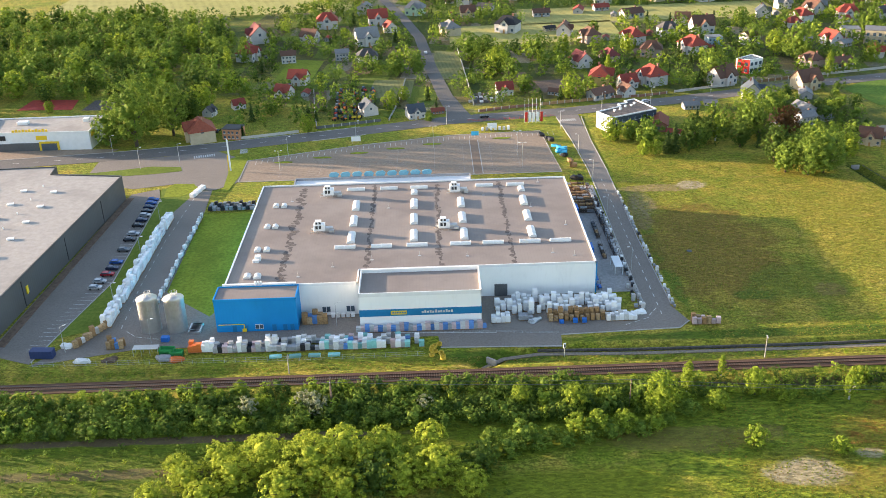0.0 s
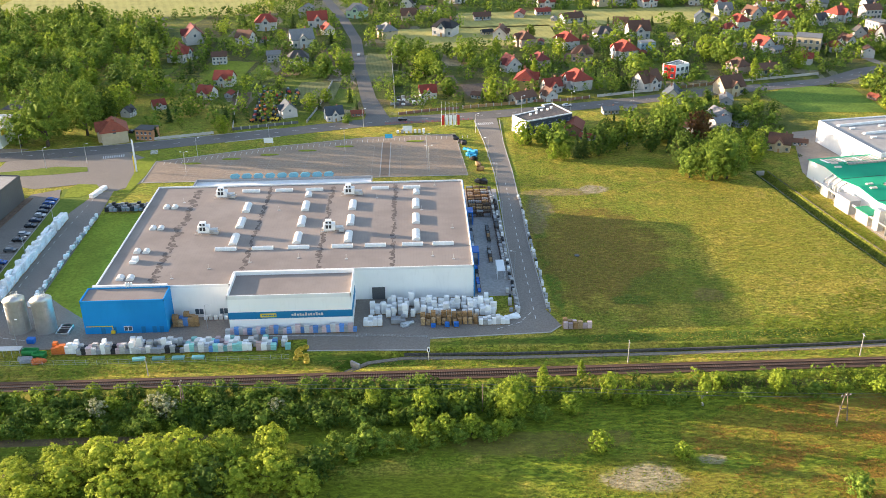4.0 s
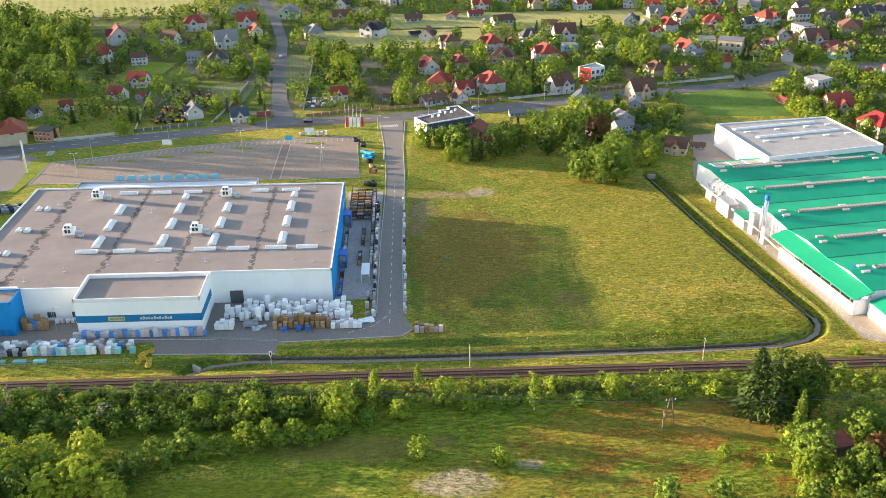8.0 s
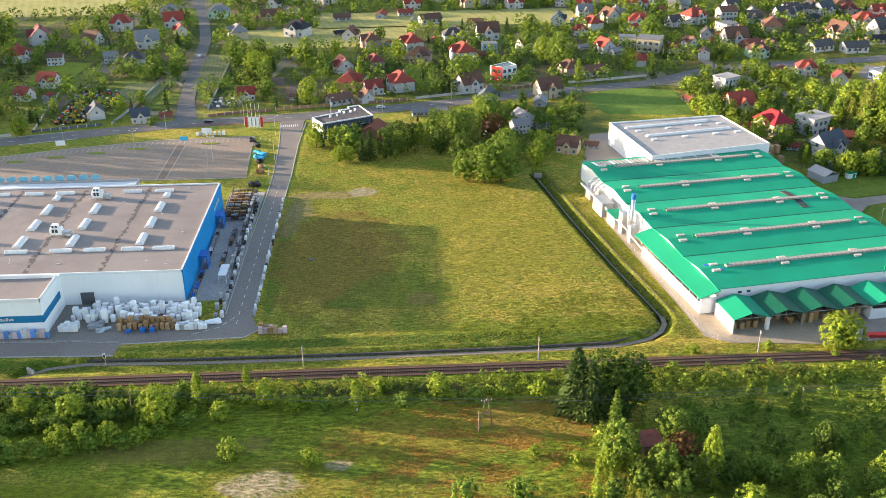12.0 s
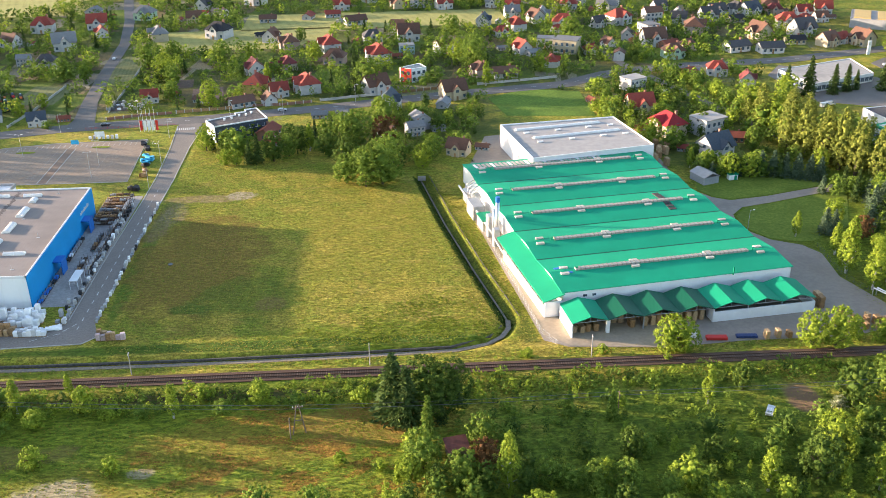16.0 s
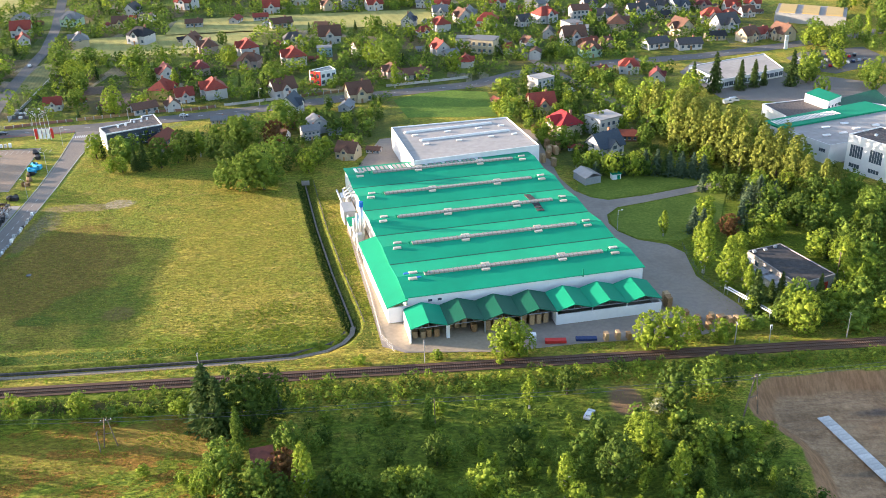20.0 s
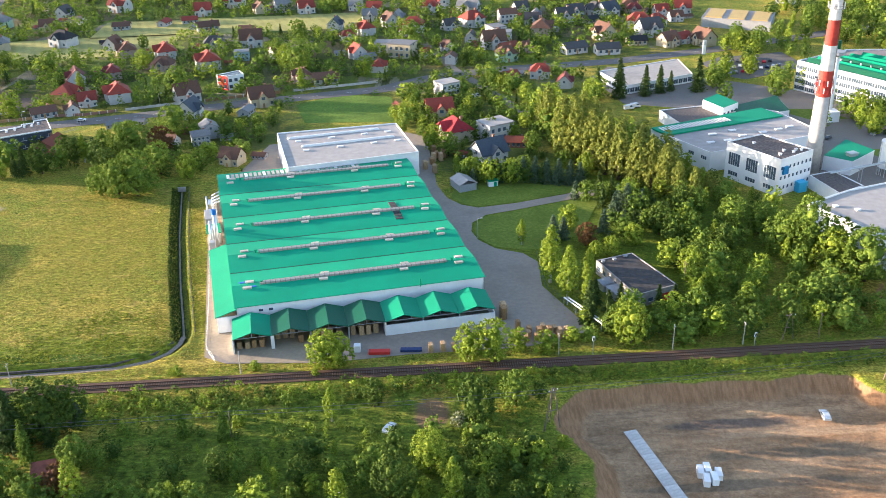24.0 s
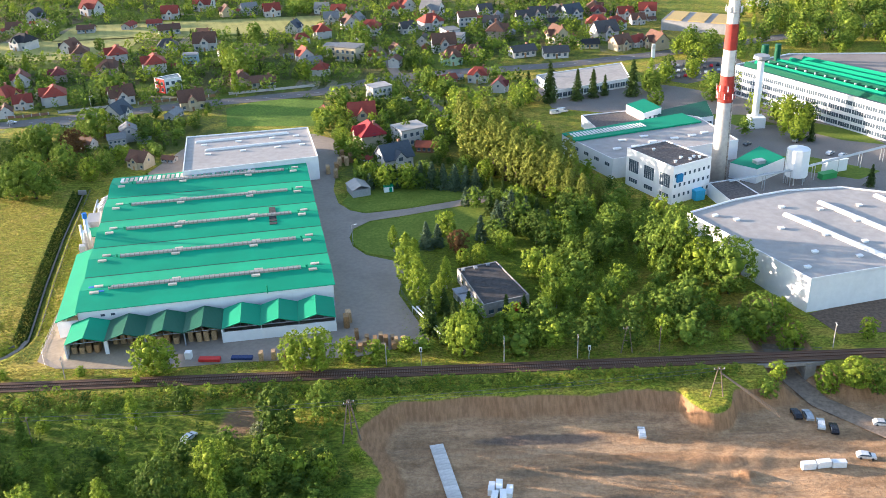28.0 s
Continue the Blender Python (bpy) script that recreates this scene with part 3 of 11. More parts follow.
M["lawn"] = lawn_mat("lawn", (0.135, 0.17, 0.014), (0.255, 0.295, 0.028))
M["paddock"] = lawn_mat("paddock", (0.075, 0.135, 0.018), (0.16, 0.245, 0.034))
M["lawn_dull"] = lawn_mat("lawn_dull", (0.10, 0.15, 0.018), (0.19, 0.23, 0.035))
M["hayfield"] = lawn_mat("hayfield", (0.26, 0.25, 0.075), (0.41, 0.375, 0.125), 6.0)
M["allotment"] = lawn_mat("allotment", (0.11, 0.12, 0.045), (0.22, 0.22, 0.09), 2.2)
M["soil"] = plain("soil", (0.17, 0.115, 0.08), 0.95, vary=0.2, grain=1.0, stain=0.4, patch=0.2, bump=0.4)


def sheet(name, poly, z, material, label, category):
    bm = bmesh.new()
    prism(bm, poly, -0.3, z)
    return setting(name, bm, material, label, category)


sheet("lawn_1", [(-90.5, 271), (-82, 262), (-76, 254), (-72.5, 254), (-72.5, 334), (-91, 334)], 0.08, "lawn", "bright mown lawn beside the store", "lawn")
sheet("lawn_2", [(-119, 243), (-104.8, 249), (-104.8, 332), (-101, 340), (-98.5, 357), (-102, 366), (-114, 361), (-112, 350), (-110.1, 279.4), (-115.9, 250)], 0.068, "lawn_dull", "green verge between car park and service lane", "lawn")
sheet("lawn_3", [(283, 312), (282.2, 305), (284, 299), (288, 292.5), (298, 288.5), (303, 289), (320, 300), (334, 332), (322, 330), (300, 322.5), (289, 319)], 0.08, "lawn_dull", "round lawn inside the bend of the drive", "lawn")
sheet("lawn_4", [(276.4, 338), (281, 331), (286, 328.4), (301, 330.8), (330, 340), (330, 352), (296, 354), (280, 352)], 0.08, "lawn_dull", "mown lawn behind the drive", "lawn")
sheet("lawn_5", [(208, 470), (214, 440), (257, 436), (257, 478), (229, 486)], 0.08, "paddock", "green paddock behind the white hall", "lawn")
sheet("lawn_6", [(-91, 515), (-70, 512), (-66, 560), (-86, 566)], 0.08, "lawn", "green garden lawn among the houses", "lawn")
for i, (x0, y0, x1, y1, s) in enumerate(((-290, 690, -60, 800, 0.06), (-330, 850, -20, 980, 0.03), (10, 585, 120, 640, 0.05), (60, 640, 240, 690, 0.03), (420, 760, 640, 930, 0.0))):
    sheet("field_%d" % (i + 1), [(x0, y0), (x1, y0 + s * (x1 - x0)), (x1, y1 + s * (x1 - x0)), (x0, y1)], 0.07, "hayfield", "straw-yellow hay field behind the village", "field")
sheet("field_6", [(-1, 512), (15, 510), (17, 570), (0, 576)], 0.08, "allotment", "striped allotment beside the village road", "field")
sheet("field_7", [(-37, 480), (-14, 478), (-12, 512), (-34, 514)], 0.08, "allotment", "mown kitchen garden beside the village road", "field")
sheet("lawn_20", [(-164.8, 379.6), (-143.1, 383.0), (-124.9, 387.7), (-112.0, 386.0), (-110.3, 381.0), (-122.3, 378.4), (-141.2, 376.5), (-161.8, 375.8)], 0.14, "lawn_dull", "long grass island at the junction", "lawn")
sheet("lawn_21", [(-112.0, 362.2), (-109.9, 366.2), (-102.0, 365.5), (-98.6, 359.6), (-99.6, 357.2), (-104.8, 352.0), (-111.2, 352.0)], 0.14, "lawn", "rounded grass verge at the end of the lane", "lawn")
sheet("lawn_22", [(-93.0, 393.8), (-89.8, 396.4), (-84.5, 396.8), (-84.3, 374.2), (-86.4, 356.4), (-88.7, 356.6), (-90.0, 377.2)], 0.14, "lawn", "grass strip beside the sign tower", "lawn")


# ---- roads, yards and paving ----
def paved(name, poly, z, material, label, category="pavement"):
    bm = bmesh.new()
    prism(bm, poly, -0.2, z)
    return setting(name, bm, material, label, category)


def road(name, path, w, z, material, label):
    bm = bmesh.new()
    strip(bm, path, w, z, 0.3)
    return setting(name, bm, material, label, "road")


def dashes(name, path, length, gap, w, z, material="paint_line"):
    bm = bmesh.new()
    for x, y, a in along(path, length + gap):
        c, s = math.cos(a) * length / 2, math.sin(a) * length / 2
        strip(bm, [(x - c, y - s), (x + c, y + s)], w, z)
    return setting(name, bm, material, "worn white paint line on the asphalt", "road marking")


MAIN = [(-330, 380), (-240, 390), (-193, 396.5), (-147, 402), (-103, 409.6), (-60, 420.5), (-36, 427), (2, 438), (30, 442.5), (62, 446.5), (122, 460), (185, 478), (252, 493), (278, 511), (300, 519), (325, 525), (357, 528), (389, 532), (451, 550), (560, 590), (720, 650)]
road("road_main", MAIN, 11.5, 0.10, "asphalt_dark", "dark asphalt main road through the village")
dashes("road_marking_1", MAIN, 3.0, 6.0, 0.25, 0.115)
LANE = [(278, 600), (284, 574), (293, 529), (307, 485), (320, 444), (329, 415), (335, 390)]
road("road_lane", LANE, 5.5, 0.095, "asphalt", "narrow asphalt lane between gardens and poplars")
VILLAGE_ROAD = [(10, 440), (9, 452), (4, 480), (-3, 540), (-9, 612), (-22, 680), (-37, 742), (-70, 880), (-100, 1050)]
road("road_village", VILLAGE_ROAD, [14, 10, 8, 7, 7, 7, 7, 7, 7], 0.105, "asphalt_dark", "long straight asphalt road climbing away between houses")
SIDE = [(62, 441), (63.5, 405), (64.4, 368), (64, 338), (63, 300), (62.6, 270), (62.2, 252)]
road("road_side", SIDE, [11, 8, 7, 7, 7.4, 8.6, 10], 0.095, "asphalt", "grey service road beside the store")
dashes("road_marking_2", [(64, 355), (63.4, 300), (63, 247)], 2.2, 3.2, 0.22, 0.115)
paved("yard_front", [(-119, 229), (-92, 236), (-60, 236.5), (-4, 238.0), (-3.4, 231.6), (12, 230.6), (31, 230.2), (31.5, 236.4), (66.4, 238), (70, 241.8), (66.5, 252), (57.5, 252), (54, 244), (44, 262), (-70, 262), (-73.5, 254), (-82, 262), (-90.5, 271), (-91.5, 334), (-93, 358), (-99, 357), (-104.6, 332), (-104.6, 250), (-110, 243)], 0.09, "asphalt", "grey asphalt service yard round the store")
dashes("road_marking_3", [(-98.8, 249.4), (-100.2, 275), (-100.4, 310), (-98.5, 350)], 2.0, 3.5, 0.2, 0.11)
dashes("road_marking_4", [(-96, 246), (-93, 243.2), (-86, 241.5)], 1.8, 0.8, 0.2, 0.11)
dashes("road_marking_5", [(-2, 239.6), (30, 237.5)], 30.0, 10.0, 0.25, 0.11)
dashes("road_marking_6", [(52, 241), (58, 244), (61.5, 249)], 2.0, 1.2, 0.2, 0.12)
paved("yard_side", [(45.8, 261), (58.6, 261), (59.5, 350), (45.8, 350)], 0.092, "concrete", "pale concrete storage yard along the store's side")
CAR_PARK = [(-84, 366), (-84, 391), (-64.6, 397.5), (-35.3, 407), (5.7, 416.5), (46.3, 419), (49.5, 366)]
paved("car_park", CAR_PARK, 0.085, "paving", "wide empty car park paved in reddish-grey blocks")
paved("car_park_west", [(-134, 236), (-119.5, 230), (-116, 250), (-110.3, 279.4), (-112, 350), (-115, 361), (-125, 356)], 0.085, "asphalt", "patched asphalt car park beside the dark warehouse")
paved("junction_west", [(-150, 372), (-126, 362), (-110, 366), (-99, 358), (-92, 358), (-84, 366), (-84, 391), (-100, 405), (-122, 400), (-150, 396)], 0.08, "asphalt", "worn asphalt junction in front of the store")
bm = bmesh.new()
for cx, y1 in ((-68, 385), (-51.3, 390), (-35, 394), (-19, 398.5), (-3, 402.5), (33, 408), (47.5, 408), (21.5, 406), (9.5, 406)):
    half = 5.0 if cx < 40 and not 5 < cx < 25 else 2.4
    y = 368.0
    while y < y1:
        if inside(cx, y, CAR_PARK):
            strip(bm, [(cx - half, y), (cx + min(half, 49 - cx), y)], 0.16, 0.10)
        y += 2.5
    strip(bm, [(cx, 370), (cx + 0.3, y1 - 1)], 0.14, 0.104)
setting("road_marking_10", bm, "faint_line", "worn bay lines across the car park", "road marking")
bm = bmesh.new()
for i in range(56):
    x = -80 + 2.4 * i
    y = np.interp(x, (-84, -64.6, -35.3, 5.7, 46.3), (389, 395.2, 404.7, 414.2, 416.7))
    strip(bm, [(x, y - 4.2), (x, y)], 0.16, 0.104)
setting("road_marking_7", bm, "paint_line", "white bay lines on the car park", "road marking")
bm = bmesh.new()
for i in range(36):
    y = 238 + 2.42 * i
    x1 = np.interp(y, (230, 250, 279, 350), (-119.5, -116, -110.3, -112)) - 0.4
    strip(bm, [(x1 - 5.0, y), (x1, y)], 0.14, 0.10)
setting("road_marking_8", bm, "paint_line", "white bay lines beside the dark warehouse", "road marking")
bm = bmesh.new()
for cx, cy, a, k in ((61.5, 433, 8, 9), (-104, 399, 14, 10), (-88, 404, 100, 6)):
    for i in range(k):
        u = (i - k / 2) * 0.95
        c, s = math.cos(radians(a)), math.sin(radians(a))
        strip(bm, [(cx + u * c + 1.6 * s, cy + u * s - 1.6 * c), (cx + u * c - 1.6 * s, cy + u * s + 1.6 * c)], 0.5, 0.125)
setting("road_marking_9", bm, "paint_line", "white zebra crossings", "road marking")
paved("walkway", [(13.4, 366.5), (16.8, 366.5), (16.8, 409), (13.4, 409)], 0.10, "walk_block", "brown paved walkway across the car park")
bm = bmesh.new()
for x in (13.2, 17.0):
    strip(bm, [(x, 366.5), (x, 409)], 0.35, 0.13, 0.2)
setting("kerb_1", bm, "kerb", "pale kerbs of the car park walkway", "kerb")
# kerbs
bm = bmesh.new()
for path in (CAR_PARK + CAR_PARK[:1], [(59.0, 252), (59.3, 300), (60.3, 345), (60.4, 368), (59, 405), (56.5, 438)], [(67.2, 252), (66.8, 300), (67.6, 340), (68, 368), (67.5, 405), (68.5, 438)], [(-119.4, 231), (-115.9, 250), (-110.2, 279.4), (-111.9, 350)], [(-3.4, 231.5), (31, 230.1)], [(31.5, 236.3), (66.4, 237.9), (70.1, 241.8)]):
    strip(bm, path, 0.35, 0.17, 0.3)
for path in (MAIN,):
    left, right = ribbon(path, 12.0)
    strip(bm, left[1:7], 0.35, 0.19, 0.3)
    strip(bm, right[5:7], 0.35, 0.19, 0.3)
setting("kerb", bm, "kerb", "concrete kerb stones along roads and yards", "kerb")
# car park islands
for x, y in ((-68, 387.5), (-51.8, 392), (-36, 396.3), (-19.9, 400.6), (-3.6, 405), (28, 410)):
    paved("island", [(x + 4.2 * math.cos(k * math.pi / 6), y + 1.1 * math.sin(k * math.pi / 6)) for k in range(12)], 0.2, "lawn", "grassed parking island with a stone kerb")
# hall yard, concrete apron and drive
paved("yard_hall", [(188, 306), (198.5, 230), (205, 226), (233, 223.5), (255, 225.5), (289, 226), (309, 233), (305.6, 244.2), (299.5, 262), (301, 279), (297, 286), (288, 291), (283, 298.5), (281.3, 306), (282.4, 313.5), (288, 320), (300, 323.5), (322, 331), (336, 335), (335, 339.5), (331, 339.6), (301, 329.8), (286, 327), (280, 330.5), (275, 338), (272, 352), (271, 412), (257, 424), (200, 410), (186, 360)], 0.09, "yard_worn", "broad grey yard and curving drive round the green-roofed hall")
paved("apron", [(187, 310), (190.3, 296), (196, 262), (199, 233), (206, 226.5), (232, 224), (232, 246), (205, 250), (186, 352)], 0.10, "apron_dirt", "pale stained concrete apron round the hall")
paved("factory_yard", [(398, 352), (384, 360), (410, 335), (424, 330), (470, 310), (520, 330), (560, 420), (500, 450), (470, 455), (440, 480), (380, 520), (366, 500), (372, 450), (440, 420)], 0.09, "asphalt", "asphalt yards of the factory")
for p in ([(480, 420), (500, 400), (506, 380), (490, 388), (474, 408)], [(455, 372), (470, 368), (490, 350), (478, 342), (462, 352)], [(440, 432), (460, 428), (470, 412), (452, 412)]):
    sheet("lawn_%d" % (7 + int(p[0][0]) % 7), p, 0.13, "lawn_dull", "lawn between the factory buildings", "lawn")
paved("car_park_factory", [(436, 494), (447, 484), (490, 505), (488, 538), (447, 531), (434, 520)], 0.088, "asphalt_dark", "dark asphalt car park beside the factory")
paved("dirt_drive", [(420, 240), (436, 246), (470, 258), (470, 236), (440, 228), (424, 228)], 0.07, "soil", "churned brown soil beside the white factory hall", "ground")


# ---- the blue and white store ----
def rotate_part(bm, m):
    bmesh.ops.transform(bm, matrix=m, verts=bm.verts[:])
    return bm


def parapet_ring(bm, poly, w, z0, z1):
    n = len(poly)
    cx, cy = sum(p[0] for p in poly) / n, sum(p[1] for p in poly) / n
    for i in range(n):
        (ax, ay), (bx, by) = poly[i], poly[(i + 1) % n]
        k = math.hypot(bx - ax, by - ay)
        nx, ny = -(by - ay) / k * w, (bx - ax) / k * w
        prism(bm, [(ax, ay), (bx, by), (bx + nx, by + ny), (ax + nx, ay + ny)], z0, z1)
    return bm


def barrel_light(bm, cx, cy, z, w, d, h=0.7):
    """A vaulted rooflight of size w by d, with its kerb and a few ribs."""
    lengthwise = d > w
    box(bm, cx - w / 2, cx + w / 2, cy - d / 2, cy + d / 2, z, z + 0.3)
    n, half, run = 6, (w if lengthwise else d) / 2 * 0.94, (d if lengthwise else w) / 2 * 0.97
    rows = []
    for s in (-run, run):
        row = []
        for i in range(n + 1):
            a = math.pi * i / n
            u, v = half * math.cos(a), h * math.sin(a)
            row.append(bm.verts.new((cx + u, cy + s, z + 0.3 + v) if lengthwise else (cx + s, cy + u, z + 0.3 + v)))
        rows.append(row)
    for i in range(n):
        bm.faces.new((rows[0][i], rows[0][i + 1], rows[1][i + 1], rows[1][i]))
    bm.faces.new(rows[0])
    bm.faces.new(rows[1])


def ribs(cx, cy, z, w, d, h=0.7):
    lengthwise = d > w
    half, run = (w if lengthwise else d) / 2 * 0.94, (d if lengthwise else w) / 2 * 0.97
    k, made = max(2, int(run * 0.8)), []
    for j in range(k + 1):
        bm = bmesh.new()
        made.append(bm)
        s = -run + 2 * run * j / k
        for i in range(6):
            a, b = math.pi * i / 6, math.pi * (i + 1) / 6
            p, q = ((half * math.cos(t), 1.02 * h * math.sin(t)) for t in (a, b))
            if lengthwise:
                tube(bm, (cx + p[0], cy + s, z + 0.31 + p[1]), (cx + q[0], cy + s, z + 0.31 + q[1]), 0.06, n=4, caps=False)
            else:
                tube(bm, (cx + s, cy + p[0], z + 0.31 + p[1]), (cx + s, cy + q[0], z + 0.31 + q[1]), 0.06, n=4, caps=False)
        bmesh.ops.remove_doubles(bm, verts=bm.verts[:], dist=0.05)
    return made


ROOF = 10.5
store = thing("store", "large flat-roofed store with white front and blue side walls", "store", spot(-12, 262))


def local(bm):
    return rotate_part(bm, Matrix.Translation((12, -262, 0)))


bm = bmesh.new()
prism(bm, [(-67.5, 252.6), (-27.5, 252.6), (-27.5, 261.0), (45.4, 261.0), (45.4, 333), (-67.5, 333)], 0.0, ROOF)
part("body", local(bm), "white_wall", store, "white panelled walls")
bm = bmesh.new()
prism(bm, [(-67.3, 252.8), (-27.3, 252.8), (-27.3, 261.2), (45.2, 261.2), (45.2, 332.8), (-67.3, 332.8)], ROOF, ROOF + 0.02)
part("roof", local(bm), "roof_felt", store, "grey-brown felt roof with dark drainage stains")
bm = bmesh.new()
parapet_ring(bm, [(-67.6, 252.5), (-27.6, 252.5), (-27.6, 260.9), (45.5, 260.9), (45.5, 333.1), (-67.6, 333.1)], 0.35, ROOF - 0.3, 11.0)
part("parapet", local(bm), "white_plain", store, "white metal parapet capping")
for x0, x1, name in ((45.45, 45.75, "side_wall"), (-67.85, -67.55, "side_wall")):
    bm = bmesh.new()
    box(bm, x0, x1, 252.6 if x0 < 0 else 260.9, 333.1, 0.05, 10.6)
    part(name, local(bm), "blue_side", store, "blue profiled side cladding")
bm = bmesh.new()
box(bm, -67.8, 45.7, 333.1, 333.4, 0.05, 10.7)
part("rear_wall", local(bm), "white_plain", store, "white rear cladding")
# blue corner block
bm = bmesh.new()
box(bm, -69.2, -45.2, 244.2, 253.2, 0, 10.6)
blue = part("corner_block", local(bm), "blue_wall", store, "bright blue corner block")
bm = bmesh.new()
box(bm, -68.9, -45.5, 244.5, 252.6, 10.6, 10.64)
part("block_roof", local(bm), "roof_felt", store)
bm = bmesh.new()
parapet_ring(bm, [(-69.3, 244.1), (-45.1, 244.1), (-45.1, 252.5), (-69.3, 252.5)], 0.3, 10.4, 11.0)
part("block_parapet", local(bm), "blue_wall", store)
bm = bmesh.new()
box(bm, -68.0, -46, 252.4, 253.2, 10.9, 11.5)
for i in range(3):
    tube(bm, (-58 + 0.8 * i, 252.5, 10.9), (-58 + 0.8 * i, 252.5, 12.4), 0.3)
part("roof_duct", local(bm), "white_plain", store, "white roof duct with vents")
for x in (-63.9, -60.6, -52.2, -49.0, -46.9):
    bm = bmesh.new()
    box(bm, x - 0.6, x + 0.6, 244.05, 244.22, 0.05, 2.2)
    part("door", local(bm), "blue_band", store, "flush blue metal door")
for x in (-57.2, -56.0):
    bm = bmesh.new()
    box(bm, x - 0.5, x + 0.5, 244.06, 244.25, 1.0, 2.4)
    w = part("window", local(bm), "glass", store, "small dark window")
    bm = bmesh.new()
    for a, b, c, d in ((-0.58, 0.58, 0.92, 1.0), (-0.58, 0.58, 2.4, 2.48), (-0.58, -0.5, 1.0, 2.4), (0.5, 0.58, 1.0, 2.4)):
        box(bm, x + a, x + b, 244.0, 244.2, c, d)
    part("frame", local(bm), "white_plain", w)
bm = bmesh.new()
tube(bm, (-68.5, 243.9, 2.7), (-61, 243.9, 2.7), 0.12)
tube(bm, (-61, 243.9, 2.7), (-61, 243.9, 1.0), 0.12)
part("gas_pipe", local(bm), "yellow", store, "yellow gas pipe")
bm = bmesh.new()
box(bm, -61.6, -60.4, 243.5, 244.1, 0.4, 1.2)
part("gas_box", local(bm), "yellow", store, "yellow gas meter box")
# front annex with the sign band
bm = bmesh.new()
box(bm, -26.8, 8.9, 243.0, 261.0, 0, 11.0)
part("annex", local(bm), "white_wall", store, "white front annex")
bm = bmesh.new()
box(bm, -26.5, 8.6, 243.3, 258.0, 11.0, 11.03)
part("annex_roof", local(bm), "roof_felt", store)
bm = bmesh.new()
parapet_ring(bm, [(-26.9, 242.9), (9.0, 242.9), (9.0, 258.4), (-26.9, 258.4)], 0.3, 10.9, 12.1)
part("annex_parapet", local(bm), "white_plain", store, "white annex parapet")
bm = bmesh.new()
box(bm, -26.86, 8.96, 242.86, 243.0, 4.4, 6.6)
box(bm, 8.9, 9.05, 242.86, 258.0, 4.4, 6.6)
band = part("sign_band", local(bm), "blue_band", store, "dark blue band across the white front")
bm = bmesh.new()
box(bm, -17.6, -13.0, 242.74, 242.84, 4.9, 6.1)
part("sign_panel", local(bm), "yellow", band, "yellow sign panel with unreadable writing")
bm = bmesh.new()
for i in range(6):
    box(bm, -17.2 + 0.7 * i, -16.7 + 0.7 * i, 242.68, 242.73, 5.3, 5.75)
part("sign_bars", local(bm), "blue_band", band)
for i in range(12):
    bm = bmesh.new()
    box(bm, -8.6 + 0.78 * i, -8.05 + 0.78 * i, 242.72, 242.8, 5.15, 5.15 + (0.62, 0.95, 0.62, 0.8)[i % 4])
    part("logo_shape", local(bm), "paint_line", band, "white logo shape on the band")
for x in (-38.2, -36.9, -30.9, -29.6):
    bm = bmesh.new()
    box(bm, x - 0.55, x + 0.55, 252.4, 252.62, 1.2, 2.9)
    part("window", local(bm), "glass", store, "small dark window")
bm = bmesh.new()
box(bm, 14.0, 18.0, 260.7, 261.0, 0.1, 4.2)
part("loading_door", local(bm), "dark_grey", store, "dark loading door")
for x in (46.0,):
    for y in (285, 318):
        bm = bmesh.new()
        box(bm, 45.7, 48.6, y - 2.4, y + 2.4, 4.6, 5.0)
        box(bm, 48.3, 48.6, y - 2.4, y + 2.4, 0.1, 4.6)
        part("side_porch", local(bm), "blue_plastic", store, "blue side porch over a gate")
for i in range(9):
    bm = bmesh.new()
    box(bm, 45.76, 45.82, 316.5 + 1.15 * i, 317.2 + 1.15 * i, 6.6, 6.6 + (0.9, 1.3, 0.9)[i % 3])
    part("logo_shape", local(bm), "paint_line", store, "white logo shape on the blue side wall")
# roof drainage stains
for sx, w in ((-51.5, 2.0), (-25.5, 1.1), (-2.5, 1.3), (20.5, 1.1)):
    bm = bmesh.new()
    rnd = random.Random(int(sx * 10))
    y = 263.5 if sx > -27 else 254
    while y < 331:
        k = rnd.uniform(0.4, 1.8)
        a = rnd.uniform(0.2, 1.0) * w
        x = sx + rnd.uniform(-0.5, 0.5) * w
        pts = [(x + a * rnd.uniform(0.6, 1.1) * math.cos(t), y + k * rnd.uniform(0.6, 1.1) * math.sin(t)) for t in (0, 0.9, 1.8, 2.7, 3.6, 4.5, 5.4)]
        bm.faces.new([bm.verts.new((px, py, ROOF + 0.03 + 0.002 * (len(bm.faces) % 6))) for px, py in pts])
        y += k * rnd.uniform(0.7, 1.3)
    part("roof_stain", local(bm), "roof_stain", store, "dark wet drainage line on the felt")
